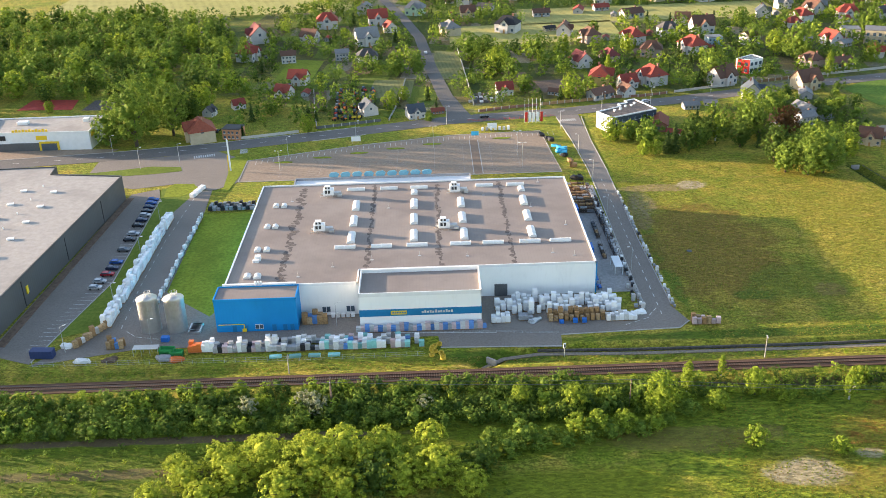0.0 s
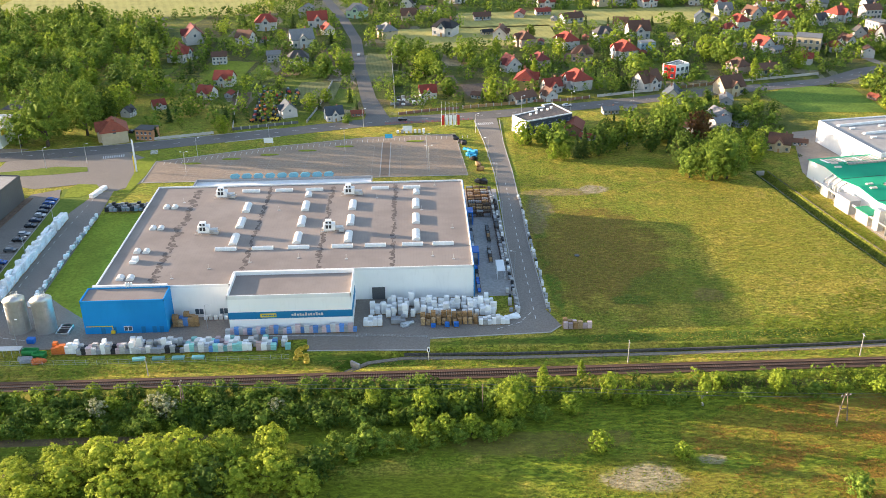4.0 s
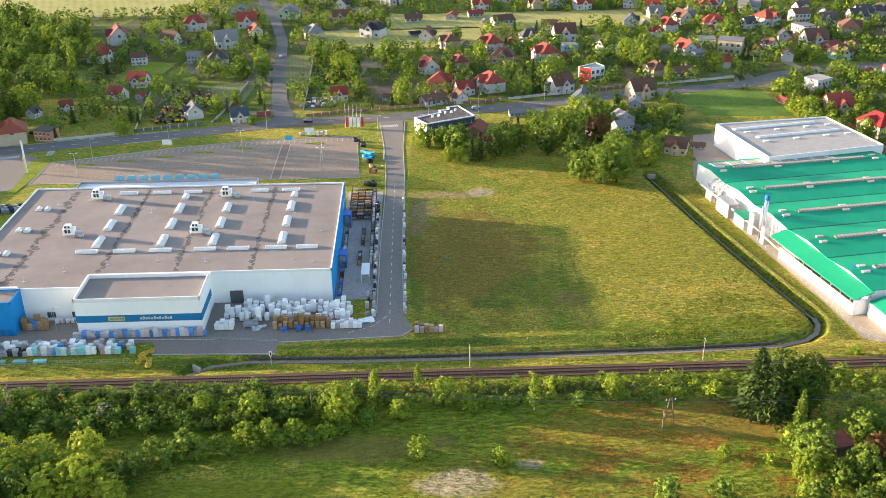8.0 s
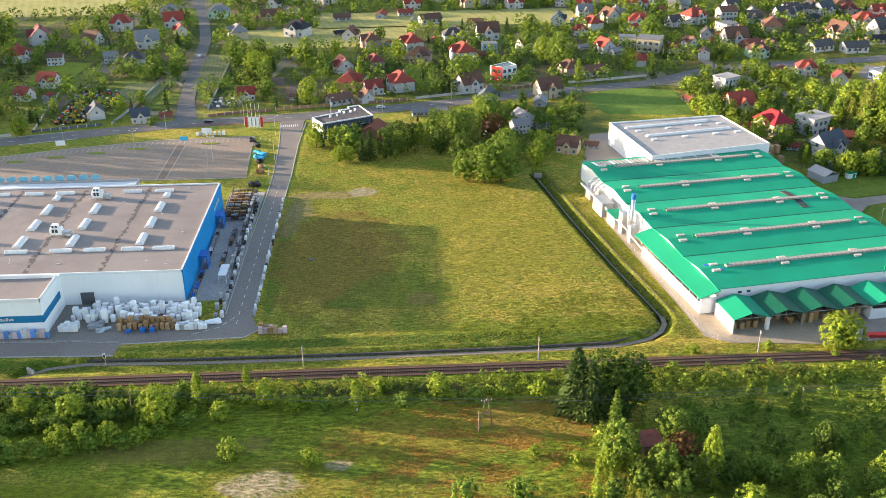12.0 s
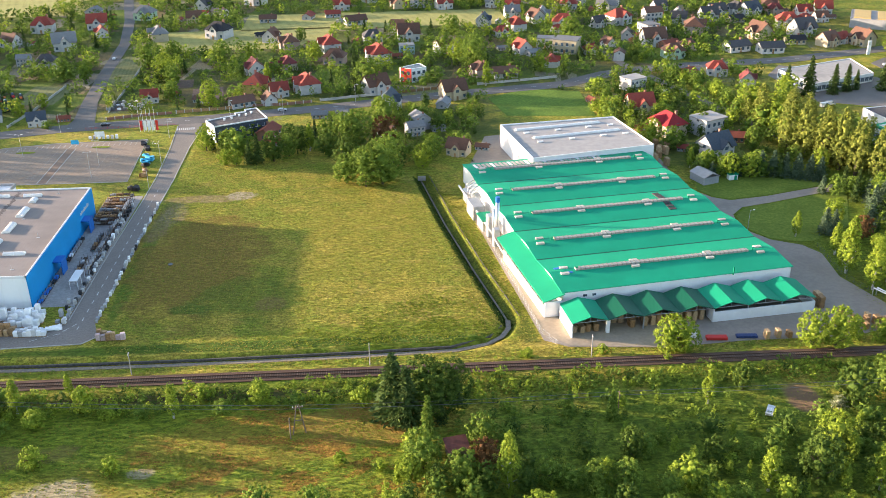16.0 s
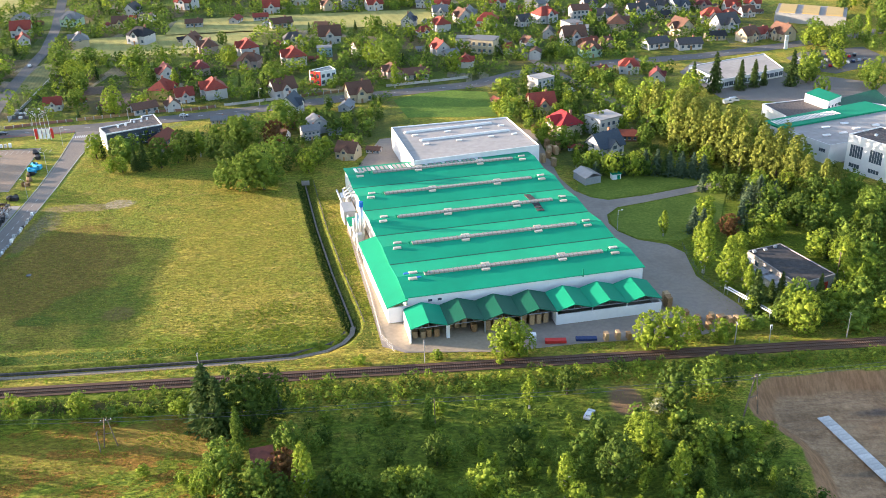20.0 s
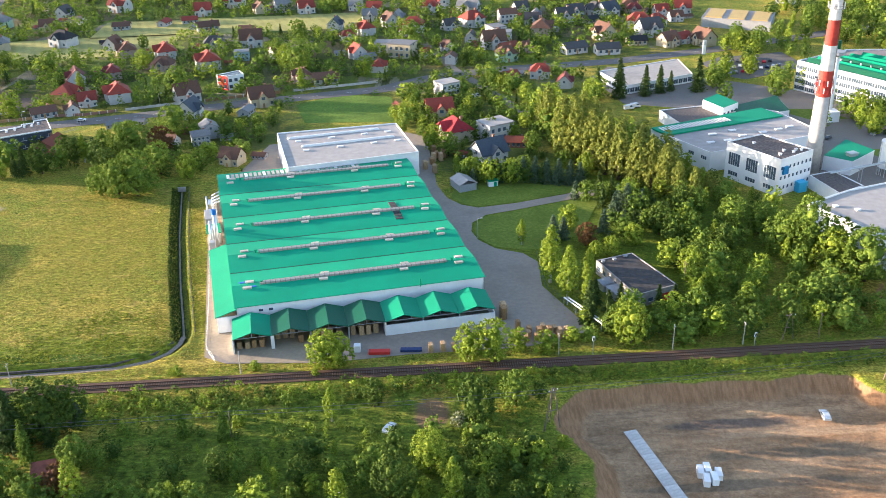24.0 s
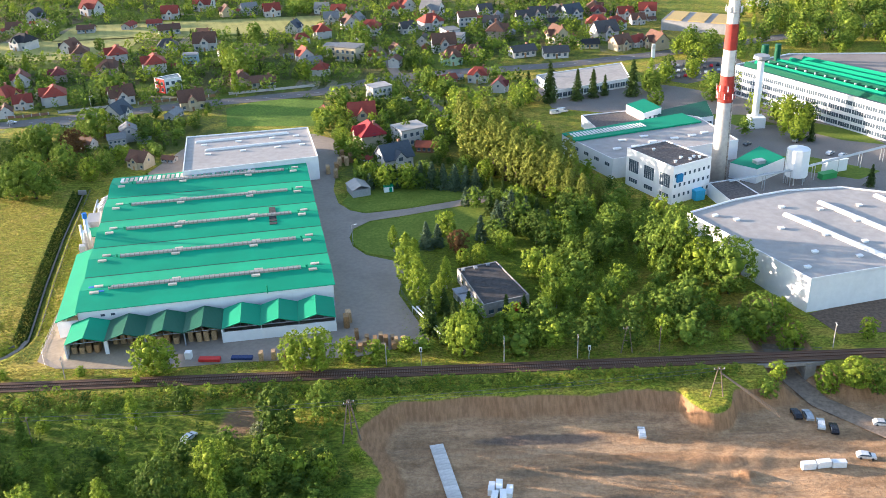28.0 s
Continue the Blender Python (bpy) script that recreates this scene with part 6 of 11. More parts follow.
def house_plan(roof, wall, form, label):
    """One house with walls, roof, chimney, door and windows, to be copied."""
    h = thing("house", label, "house", spot(0, 0, -80))
    W, D = 11.0, 9.0
    tall = {"tall": 6.4, "flat": 6.4, "low": 3.0}.get(form, 4.6)
    if form == "low":
        D = 7.0
    bm = bmesh.new()
    box(bm, -W / 2, W / 2, -D / 2, D / 2, -0.2, tall)
    peak = {"hip": 3.6, "gable": 4.2, "tall": 2.6, "low": 2.0, "flat": 0.0}[form]
    if form in ("gable", "tall", "low"):
        for x in (-W / 2, W / 2 - 0.3):
            a = [bm.verts.new((x + k, y, z)) for k in (0, 0.3) for y, z in ((-D / 2, tall), (D / 2, tall), (0, tall + peak))]
            for f in ((0, 1, 2), (3, 5, 4), (0, 3, 4, 1), (1, 4, 5, 2), (2, 5, 3, 0)):
                bm.faces.new([a[i] for i in f])
    part("wall", bm, "render_" + wall, h)
    o = 0.6
    if form == "flat":
        bm = bmesh.new()
        box(bm, -W / 2 - 0.2, W / 2 + 0.2, -D / 2 - 0.2, D / 2 + 0.2, tall, tall + 0.45)
        part("roof", bm, "tile_" + roof, h)
    elif form == "hip":
        bm = bmesh.new()
        r = 2.2
        e = [bm.verts.new(p) for p in ((-W / 2 - o, -D / 2 - o, tall - 0.2), (W / 2 + o, -D / 2 - o, tall - 0.2), (W / 2 + o, D / 2 + o, tall - 0.2), (-W / 2 - o, D / 2 + o, tall - 0.2), (-r, 0, tall + peak), (r, 0, tall + peak))]
        for f in ((0, 1, 5, 4), (1, 2, 5), (2, 3, 4, 5), (3, 0, 4), (3, 2, 1, 0)):
            bm.faces.new([e[i] for i in f])
        part("roof", bm, "tile_" + roof, h)
    else:
        for s in (-1, 1):
            bm = bmesh.new()
            q = [(-W / 2 - o, s * (D / 2 + o)), (W / 2 + o, s * (D / 2 + o)), (W / 2 + o, 0), (-W / 2 - o, 0)]
            f = lambda x, y: tall + peak - abs(y) * peak / (D / 2)
            prism(bm, q, lambda x, y: f(x, y) + 0.02, lambda x, y: f(x, y) + 0.24)
            part("roof_slope", bm, "tile_" + roof, h)
    if form in ("hip", "gable"):
        # cross gable with its own little roof
        bm = bmesh.new()
        box(bm, -2.0, 2.0, -D / 2 - 1.2, -D / 2 + 0.5, -0.2, tall)
        a = [bm.verts.new((x, y, z)) for y in (-D / 2 - 1.2, -0.6) for x, z in ((-2, tall), (2, tall), (0, tall + 2.3))]
        for f in ((0, 1, 2), (3, 5, 4), (0, 3, 4, 1), (1, 4, 5, 2), (2, 5, 3, 0)):
            bm.faces.new([a[i] for i in f])
        part("bay", bm, "render_" + wall, h)
        for s in (-1, 1):
            bm = bmesh.new()
            f = lambda x, y: tall + 2.5 - abs(x) * 2.5 / 2.2
            prism(bm, [(0, -D / 2 - 1.7), (s * 2.6, -D / 2 - 1.7), (s * 2.6, -0.8), (0, -0.8)], lambda x, y: f(x, y), lambda x, y: f(x, y) + 0.2)
            part("bay_roof", bm, "tile_" + roof, h)
    if form != "flat":
        bm = bmesh.new()
        box(bm, 2.2, 3.0, 0.6, 1.4, tall + peak * 0.4, tall + peak + 0.7, 0.04)
        box(bm, 2.1, 3.1, 0.5, 1.5, tall + peak + 0.55, tall + peak + 0.75)
        part("chimney", bm, "render_brickwall", h)
    zs = (1.0, 3.9) if form in ("tall", "flat") else (1.0,)
    for z in zs:
        for x in ((-4, -1.2, 1.2, 4) if form not in ("hip", "gable") else (-4, 4)):
            bm = bmesh.new()
            box(bm, x - 0.6, x + 0.6, -D / 2 - 0.06, -D / 2 + 0.05, z, z + 1.4)
            w = part("window", bm, "glass", h)
            bm = bmesh.new()
            box(bm, x - 0.8, x + 0.8, -D / 2 - 0.16, -D / 2 - 0.01, z - 0.12, z)
            part("sill", bm, "white_plain", w)
    for s in (-1, 1):
        bm = bmesh.new()
        box(bm, s * W / 2 - 0.05, s * W / 2 + 0.05, -0.6, 0.6, 1.0 if form == "low" else tall - 0.8, 2.2 if form == "low" else tall + 0.5)
        part("window", bm, "glass", h)
    if form in ("hip", "gable"):
        bm = bmesh.new()
        box(bm, -0.8, 0.8, -D / 2 - 1.27, -D / 2 - 1.15, tall - 0.9, tall + 0.4)
        part("window", bm, "glass", h)
    bm = bmesh.new()
    y = -D / 2 - (1.26 if form in ("hip", "gable") else 0.06)
    box(bm, -0.5, 0.5, y, y + 0.1, 0, 2.1)
    part("door", bm, "wood", h)
    return h


PLANS = {}
for key, roof, wall, form, label in (
    ("red_hip", "red", "white", "hip", "white house with a hipped red tile roof"), ("red_gable", "red", "white", "gable", "white house with a steep red tile roof"),
    ("maroon_gable", "maroon", "white", "gable", "white house with a dark maroon gable roof"), ("maroon_hip", "maroon", "pink", "hip", "pinkish house with a maroon hipped roof"),
    ("brown_gable", "brown", "white", "gable", "white house with a brown gable roof"), ("brown_hip", "brown", "pink", "hip", "pale house with a brown hipped roof"),
    ("brown_tall", "brown", "white", "tall", "tall white house with a low brown roof"), ("grey_gable", "grey", "white", "gable", "white house with a grey gable roof"),
    ("grey_tall", "grey", "palegrey", "tall", "tall pale grey house with a grey roof"), ("grey_hip", "grey", "palegreen", "hip", "pale green house with a grey hipped roof"),
    ("dark_hip", "dark", "white", "hip", "white house with a dark hipped roof"), ("dark_gable", "dark", "white", "gable", "white house with a dark gable roof"),
    ("brick_hip", "brick", "cream", "hip", "large cream villa with a red-brown hipped roof"), ("orange_flat", "dark", "orange", "flat", "orange flat-roofed cube house"),
    ("slate_gable", "slate", "white", "gable", "white house with a slate-blue gable roof"), ("yellow_red", "red", "yellow", "hip", "yellow house with a red hipped roof"),
    ("brown_low", "brown", "palegrey", "low", "low outbuilding with a brown roof"), ("cream_brown", "brown", "cream", "gable", "cream house with a brown gable roof"),
    ("grey_low", "grey", "palegrey", "low", "low grey metal-roofed outbuilding"), ("brick_low", "brick", "brickwall", "low", "low brick outbuilding with a red-brown roof"),
    ("red_low", "red", "palegrey", "low", "low shed with an orange-red roof"), ("cream_hip", "grey", "cream", "hip", "cream house with a grey hipped roof"),
    ("black_hip", "black", "white", "hip", "white house with a black hipped roof"), ("cream_gable", "brown", "cream", "gable", "small cream house with a brown roof"),
    ("black_low", "black", "cream", "low", "low house with a black roof"), ("blue_flat", "grey", "paleblue", "flat", "pale blue flat-roofed house"),
    ("white_low", "dark", "white", "low", "long low white building with a dark roof"), ("cream_flat", "grey", "cream", "flat", "cream flat-roofed block house"),
    ("grey_flat", "grey", "white", "flat", "white flat-roofed house with grey roof"), ("cream_red", "red", "cream", "gable", "cream house with an orange-red gable roof"),
    ("scarlet_hip", "scarlet", "cream", "hip", "cream house with a bright scarlet hipped roof"), ("white_flat", "palette", "white", "flat", "white flat-roofed house with a red-edged terrace"),
    ("green_hip", "brown", "palegreen", "hip", "pale green house with a brown hipped roof"), ("white_gable", "slate", "white", "gable", "small white house with a slate gable roof"),
):
    PLANS[key] = (roof, wall, form, label)
M["tile_palette"] = M["roof_grey"]
BUILT = {}


def house(key, x, y, turn, size):
    if key not in BUILT:
        BUILT[key] = house_plan(*PLANS[key])
        BUILT[key].matrix_basis = spot(x, y, 0, turn, size)
        return BUILT[key]
    src = BUILT[key]
    keep = src.matrix_basis.copy()
    src.matrix_basis = Matrix.Identity(4)
    ob = copy_thing(src, spot(x, y, 0, turn, size))
    src.matrix_basis = keep
    return ob


house("red_hip", -112.1, 568.8, 75, 1.18)
house("maroon_gable", -113.4, 615.2, -70, 1.28)
house("brown_tall", -86.9, 559.8, 8, 0.77)
house("brown_gable", -79.3, 610.3, -25, 0.95)
house("red_hip", -71.9, 651.0, 5, 1.26)
house("grey_gable", -42.6, 599.1, 18, 1.22)
house("grey_tall", -55.3, 562.2, 8, 0.71)
house("dark_hip", -39.7, 553.8, 8, 1.03)
house("red_gable", -75.4, 512.1, -12, 0.91)
house("red_gable", -80.3, 487.6, -25, 0.77)
house("brick_hip", -110.6, 422.9, -70, 1.28)
house("orange_flat", -95.6, 423.5, -12, 0.77)
house("dark_gable", -113.9, 459.3, 75, 0.57)
house("red_gable", -101.4, 469.8, 28, 0.57)
house("slate_gable", -34.4, 453.9, -70, 0.81)
house("slate_gable", -11.3, 445.8, 18, 0.75)
house("red_gable", -37.8, 657.7, 8, 1.14)
house("red_gable", -28.7, 632.7, -70, 0.80)
house("grey_tall", -48.4, 689.4, 75, 0.93)
house("grey_hip", -12.0, 685.2, -12, 1.19)
house("maroon_gable", 82.5, 529.7, -70, 0.99)
house("maroon_hip", 100.1, 538.6, -70, 0.96)
house("yellow_red", 87.4, 494.5, 75, 1.18)
house("red_gable", 99.9, 485.1, 18, 0.83)
house("brown_gable", 96.5, 470.5, -70, 0.71)
house("red_hip", 114.3, 491.6, -70, 1.23)
house("brown_gable", 150.4, 486.8, 28, 1.10)
house("red_gable", 34.8, 479.7, 8, 0.76)
house("brown_low", 82.8, 467.8, 28, 1.07)
house("brown_low", 61.3, 476.3, -25, 0.66)
house("slate_gable", 156.9, 457.6, 75, 1.05)
house("cream_brown", 190.1, 473.8, 18, 1.10)
house("grey_low", 184.2, 458.3, 75, 0.83)
house("grey_low", 123.2, 445.5, 5, 0.69)
house("brown_hip", 208.3, 515.4, -70, 0.98)
house("brown_low", 221.4, 510.0, 8, 1.20)
house("red_gable", 238.4, 563.4, -70, 0.95)
house("red_hip", 274.8, 628.2, -12, 1.20)
house("red_hip", 243.0, 625.6, -70, 1.10)
house("grey_tall", 171.0, 426.0, -70, 0.82)
house("brick_low", 101.3, 418.0, 75, 1.11)
house("red_low", 105.7, 407.1, -25, 0.57)
house("cream_brown", 186.4, 388.2, -25, 0.82)
house("cream_hip", 10.9, 619.1, -70, 1.14)
house("black_hip", 48.8, 623.0, -25, 1.28)
house("cream_gable", 24.7, 670.9, 5, 0.91)
house("black_low", 75.9, 620.8, 18, 0.67)
house("brown_gable", 83.9, 608.2, 75, 0.95)
house("brown_hip", 96.9, 588.9, -70, 1.10)
house("red_hip", 122.0, 580.1, -70, 1.21)
house("brown_hip", 126.6, 548.8, -12, 1.10)
house("dark_hip", 148.4, 598.4, 8, 1.07)
house("brown_gable", 165.3, 629.0, -12, 0.88)
house("brown_gable", 171.0, 603.6, 5, 1.21)
house("red_hip", 151.9, 552.4, -70, 1.28)
house("blue_flat", 169.0, 569.2, 5, 0.81)
house("brown_tall", 191.2, 569.4, 28, 0.88)
house("brown_low", 136.1, 653.1, 18, 1.28)
house("red_low", 103.1, 674.3, 75, 0.92)
house("red_low", 119.8, 679.4, 8, 0.93)
house("white_low", 38.7, 692.2, -25, 1.00)
house("grey_gable", 264.4, 654.0, 75, 1.02)
house("grey_gable", 245.6, 667.5, 5, 0.92)
house("brown_gable", 259.5, 648.4, -70, 1.03)
house("red_hip", 231.5, 609.3, 18, 0.84)
house("red_gable", 268.3, 616.1, 28, 0.57)
house("cream_flat", 265.5, 562.4, -25, 1.28)
house("grey_low", 244.5, 557.5, 28, 0.78)
house("red_hip", 250.9, 531.1, 75, 0.85)
house("red_hip", 314.6, 638.3, 28, 1.28)
house("brown_tall", 339.3, 644.8, 8, 1.06)
house("dark_gable", 355.2, 635.6, -12, 0.92)
house("brown_hip", 356.4, 605.4, 75, 1.28)
house("grey_flat", 326.6, 605.1, -70, 1.06)
house("dark_gable", 309.7, 592.8, 75, 0.78)
house("brown_gable", 321.6, 575.6, 8, 1.24)
house("brick_low", 329.9, 568.0, 28, 1.00)
house("white_low", 367.8, 556.2, 18, 1.28)
house("cream_brown", 393.0, 587.3, -70, 1.19)
house("black_low", 409.3, 570.2, 5, 1.06)
house("red_hip", 422.5, 614.8, -12, 1.28)
house("red_hip", 338.9, 504.9, -12, 0.97)
house("brick_low", 321.5, 503.7, 28, 0.90)
house("cream_red", 278.9, 440.1, 8, 1.11)
house("scarlet_hip", 284.2, 408.1, -70, 1.26)
house("white_flat", 302.0, 406.4, 28, 1.19)
house("brick_low", 310.2, 395.0, -12, 0.87)
house("slate_gable", 295.8, 376.9, 28, 1.16)
house("brick_low", 259.6, 458.1, -70, 0.57)
house("white_flat", 285.7, 480.3, 28, 0.99)
house("grey_tall", 168.4, 416.1, 18, 0.71)
house("brown_gable", 155.3, 415.1, -25, 0.62)
house("dark_gable", 387.6, 655.0, 8, 1.02)
house("dark_hip", 402.6, 658.0, -70, 1.17)
house("brown_hip", 428.6, 667.1, 75, 1.14)
house("red_gable", 447.2, 649.0, 5, 0.92)
house("red_gable", 298.0, 703.4, -70, 1.12)
house("dark_gable", 353.1, 676.9, 18, 0.90)
house("brown_gable", 292.9, 571.6, -70, 0.76)
house("grey_gable", 316.2, 678.5, -25, 1.28)
house("black_low", 394.2, 634.6, 18, 0.99)
house("slate_gable", 410.9, 653.7, 28, 1.15)
house("maroon_hip", 430.1, 657.0, -12, 0.97)
house("red_hip", 434.0, 616.6, 28, 1.09)
house("red_gable", 463.8, 655.1, -12, 1.04)
house("brown_gable", 451.9, 631.0, 5, 0.81)
house("dark_gable", 422.8, 592.2, 18, 1.28)
house("cream_brown", 427.4, 564.0, 28, 1.00)
house("red_gable", 438.3, 569.8, 28, 0.79)
house("cream_brown", 449.3, 563.9, -70, 1.13)
house("green_hip", 325.5, 544.4, 8, 1.06)
house("white_low", 386.6, 551.1, 5, 1.28)
house("maroon_gable", 348.6, 484.3, 75, 0.81)
house("brown_gable", 546.7, 676.6, -25, 1.28)
house("grey_flat", 330.7, 593.0, 75, 0.92)
house("dark_gable", 378.1, 642.8, 8, 1.06)
house("red_hip", 290.0, 689.5, -12, 1.06)
house("red_gable", 249.4, 692.2, -12, 0.94)
house("grey_gable", 236.1, 704.1, -12, 0.89)
house("red_gable", 199.6, 701.3, 18, 1.03)
house("grey_tall", 182.1, 708.0, 18, 0.97)
house("red_gable", 144.4, 732.3, -12, 1.22)
house("red_gable", 125.2, 704.5, 5, 1.06)
house("white_gable", 222.8, 642.2, 75, 0.94)
house("dark_gable", 298.6, 629.4, 28, 0.85)
house("grey_flat", 254.6, 575.8, -12, 0.96)
house("red_hip", 279.3, 557.7, 8, 0.77)
house("cream_gable", 165.8, 706.6, -70, 0.91)
house("red_gable", 60.0, 730.7, -25, 1.26)
house("dark_gable", 24.2, 712.0, 75, 1.03)
house("brown_low", 75.7, 666.4, 5, 1.02)
house("brown_tall", 292.9, 542.3, 75, 0.69)
house("grey_gable", 360.1, 653.5, 75, 0.76)
house("brown_hip", 339.6, 562.4, 5, 0.83)


# ---- single trees ----
tree("willow", -34.3, 176.0, 11.3, 1.35)
tree("willow", -45.0, 179.8, 9.7, 1.3)
tree("willow", -27.4, 182.0, 9.6, 1.2)
tree("willow", -7.1, 184.2, 8.9)
tree("willow", -41.1, 172.0, 5.7)
tree("willow", -27.7, 171.0, 6.9)
tree("bush_dark", -19.0, 170.9, 9.2)
tree("willow", -5.1, 173.3, 9.4, 1.2)
tree("willow", -56.0, 181.0, 6.8, 1.5)
tree("willow", -52.0, 174.0, 8.0, 1.4)
tree("willow", -63.0, 175.0, 6.0, 1.4)
tree("willow", -18.0, 184.0, 7.4, 1.4)
tree("willow", -36.0, 186.5, 5.4, 1.5)
tree("willow", -13.0, 171.0, 8.4, 1.3)
tree("bush_light", -14.4, 178.3, 7.2)
tree("bush_dark", 4.0, 176.4, 7.2)
tree("bush", 15.3, 185.8, 6.9)
tree("bush", 7.9, 186.2, 4.9)
tree("bush_light", 29.2, 189.5, 6.1)
tree("bush_light", 34.0, 189.8, 6.3)
tree("bush_light", 40.8, 190.1, 6.1)
tree("bush", 22.5, 187.7, 4.1)
tree("birch", 59.8, 204.7, 10.6)
tree("lime", 77.1, 203.3, 8.4)
tree("birch", 70.8, 211.9, 6.5)
tree("birch", 100.0, 199.6, 10.1)
tree("lime", 121.1, 204.1, 7.6)
tree("lime", 51.4, 197.0, 11.7)
tree("bush_light", 105.8, 207.5, 4.7)
tree("bush_light", 147.0, 202.3, 5.5)
tree("hawthorn", -39.3, 204.0, 5.6)
tree("hawthorn", -52.9, 202.2, 5.6)
tree("hawthorn", -35.8, 201.4, 6.8)
tree("hawthorn", -8.2, 201.2, 4.8)
tree("bush_light", -61.2, 207.5, 4.3)
tree("lime", -56.5, 210.6, 5.0)
tree("lime", -28.6, 209.2, 5.0)
tree("lime", 29.6, 198.1, 9.2)
tree("lime", 16.5, 202.4, 6.8)
tree("bush_light", 37.3, 201.3, 5.1)
tree("bush_light", -5.6, 198.2, 3.7)
tree("bush", 124.7, 164.0, 6.1)
tree("bush", 137.1, 163.5, 6.5)
tree("bush_light", 89.6, 178.8, 4.5)
for x, y, h in ((48, 190, 4.6), (44.5, 188.2, 3.8), (37.4, 187.4, 4.4), (31.5, 186.4, 4.0), (25.8, 185.0, 3.6), (19, 184.6, 4.6), (11.6, 182.2, 5.2), (5.5, 180.0, 5.6), (52, 192.5, 3.2), (58, 196, 4.4), (66, 198.5, 5.0), (84, 201, 4.2), (92, 200.4, 3.4), (112, 201.5, 3.8), (130, 202.4, 4.0), (138, 203.0, 3.0)):
    tree("bush" if int(x) % 3 else "bush_light", x, y, h, 1.25)
tree("bush_light", 142.3, 179.0, 3.2)
tree("bush_light", 70.8, 182.5, 5.7)
tree("spruce", 155.0, 195.9, 19.0, 1.35)
tree("spruce", 158.2, 193.6, 16.5, 1.3)
tree("elm", 166.0, 196.0, 15.0, 1.1)
tree("elm", 162.6, 199.2, 16.0)
tree("elm", 170.3, 199.6, 14.4)
tree("blue_spruce", 171.2, 201.9, 7.2)
tree("larch", 163.2, 187.7, 12.0)
tree("oak", 175.9, 182.7, 9.8)
tree("birch", 180.4, 167.4, 15.7)
tree("oak", 170.0, 168.4, 10.4)
tree("oak", 161.5, 174.7, 12.4)
tree("lime", 157.9, 170.0, 7.8)
tree("elm", 210.5, 175.7, 9.3)
tree("bush_light", 203.8, 170.8, 4.2)
tree("elm", 228.8, 171.8, 8.5)
tree("birch", 238.0, 161.9, 12.5)
tree("elm", 250.1, 163.7, 14.5)
tree("lime", 258.6, 174.9, 11.5)
tree("birch", 263.0, 160.5, 14.5)
tree("elm", 271.3, 191.7, 14.0)
tree("oak", 282.2, 198.1, 10.8)
tree("elm", 288.5, 200.0, 6.3)
tree("birch", 235.3, 196.1, 10.4)
tree("elm", 246.0, 201.5, 8.6)
tree("bush_light", 284.5, 174.8, 6.0)
tree("bush_light", 291.1, 180.0, 3.6)
tree("oak", 273.4, 174.2, 9.6)
tree("larch", 269.2, 158.8, 11.0)
tree("bush", 195.2, 166.2, 5.4)
tree("oak", 200.2, 164.6, 8.6)
tree("oak", 206.5, 164.0, 9.4)
tree("bush_light", 212.4, 196.3, 3.9)
tree("hawthorn", 266.9, 190.5, 4.6)
tree("larch", 209.4, 191.2, 9.7)
tree("larch", 198.9, 193.7, 8.8)
tree("spruce", 166.9, 192.9, 7.6)
tree("bush", 219.1, 180.7, 4.1)
tree("bush", 223.5, 164.1, 4.7)
tree("oak", 188.9, 167.6, 7.9)
tree("bush_dark", 183.9, 186.6, 5.0)
tree("plum", 175.8, 172.8, 9.6)
tree("lime", 232.4, 221.1, 12.2)
tree("lime", 236.4, 221.2, 10.8)
tree("lime", 272.3, 220.2, 11.9)
tree("lime", 278.7, 218.9, 13.3)
tree("bush_light", 294.3, 222.5, 7.0)
tree("bush_light", 230.3, 216.1, 2.2)
tree("bush_light", 213.6, 221.4, 3.3)
tree("bush_light", 192.6, 220.8, 3.3)
tree("bush_light", 191.0, 221.6, 2.2)
tree("birch", 362.1, 284.8, 10.2)
tree("oak", 153.3, 354.9, 19.7)
tree("oak", 145.2, 365.8, 12.7)
tree("lime", 170.1, 371.4, 11.4)
tree("oak", 141.9, 401.7, 16.9)
tree("oak", 157.8, 378.4, 15.0)
tree("elm", 130.2, 388.9, 12.7)
tree("bush", 156.2, 359.3, 9.7)
tree("bush", 90.7, 394.4, 12.8)
tree("spruce", 100.2, 384.2, 13.3)
tree("elm", 107.0, 385.3, 13.9)
tree("bush", 85.2, 402.2, 7.8)
tree("oak", 113.0, 391.3, 10.3)
tree("birch", 121.6, 397.2, 12.9)
tree("birch", 297.5, 292.8, 10.1)
tree("birch", 302.4, 264.0, 20.5)
tree("birch", 305.9, 252.7, 18.5)
tree("birch", 304.7, 277.6, 12.2)
tree("spruce", 309.2, 237.3, 14.4)
tree("birch", 310.6, 247.1, 11.4)
tree("spruce", 313.6, 231.9, 9.9)
tree("lime", 318.4, 224.9, 13.6)
tree("oak", 315.1, 230.0, 9.5)
tree("lime", 286.1, 223.8, 8.1)
tree("bush_light", 302.4, 227.9, 4.9)
tree("spruce", 331.6, 243.4, 8.7)
tree("spruce", 320.7, 246.3, 8.6)
tree("birch", 347.2, 249.4, 8.6)
tree("lime", 347.2, 262.2, 11.4)
tree("spruce", 345.7, 269.3, 10.4)
tree("plum", 319.4, 289.1, 9.4)
tree("lime", 326.2, 280.8, 7.8)
tree("lime", 320.6, 280.4, 6.2)
tree("blue_spruce", 308.6, 294.5, 10.2)
tree("blue_spruce", 312.5, 296.0, 8.7)
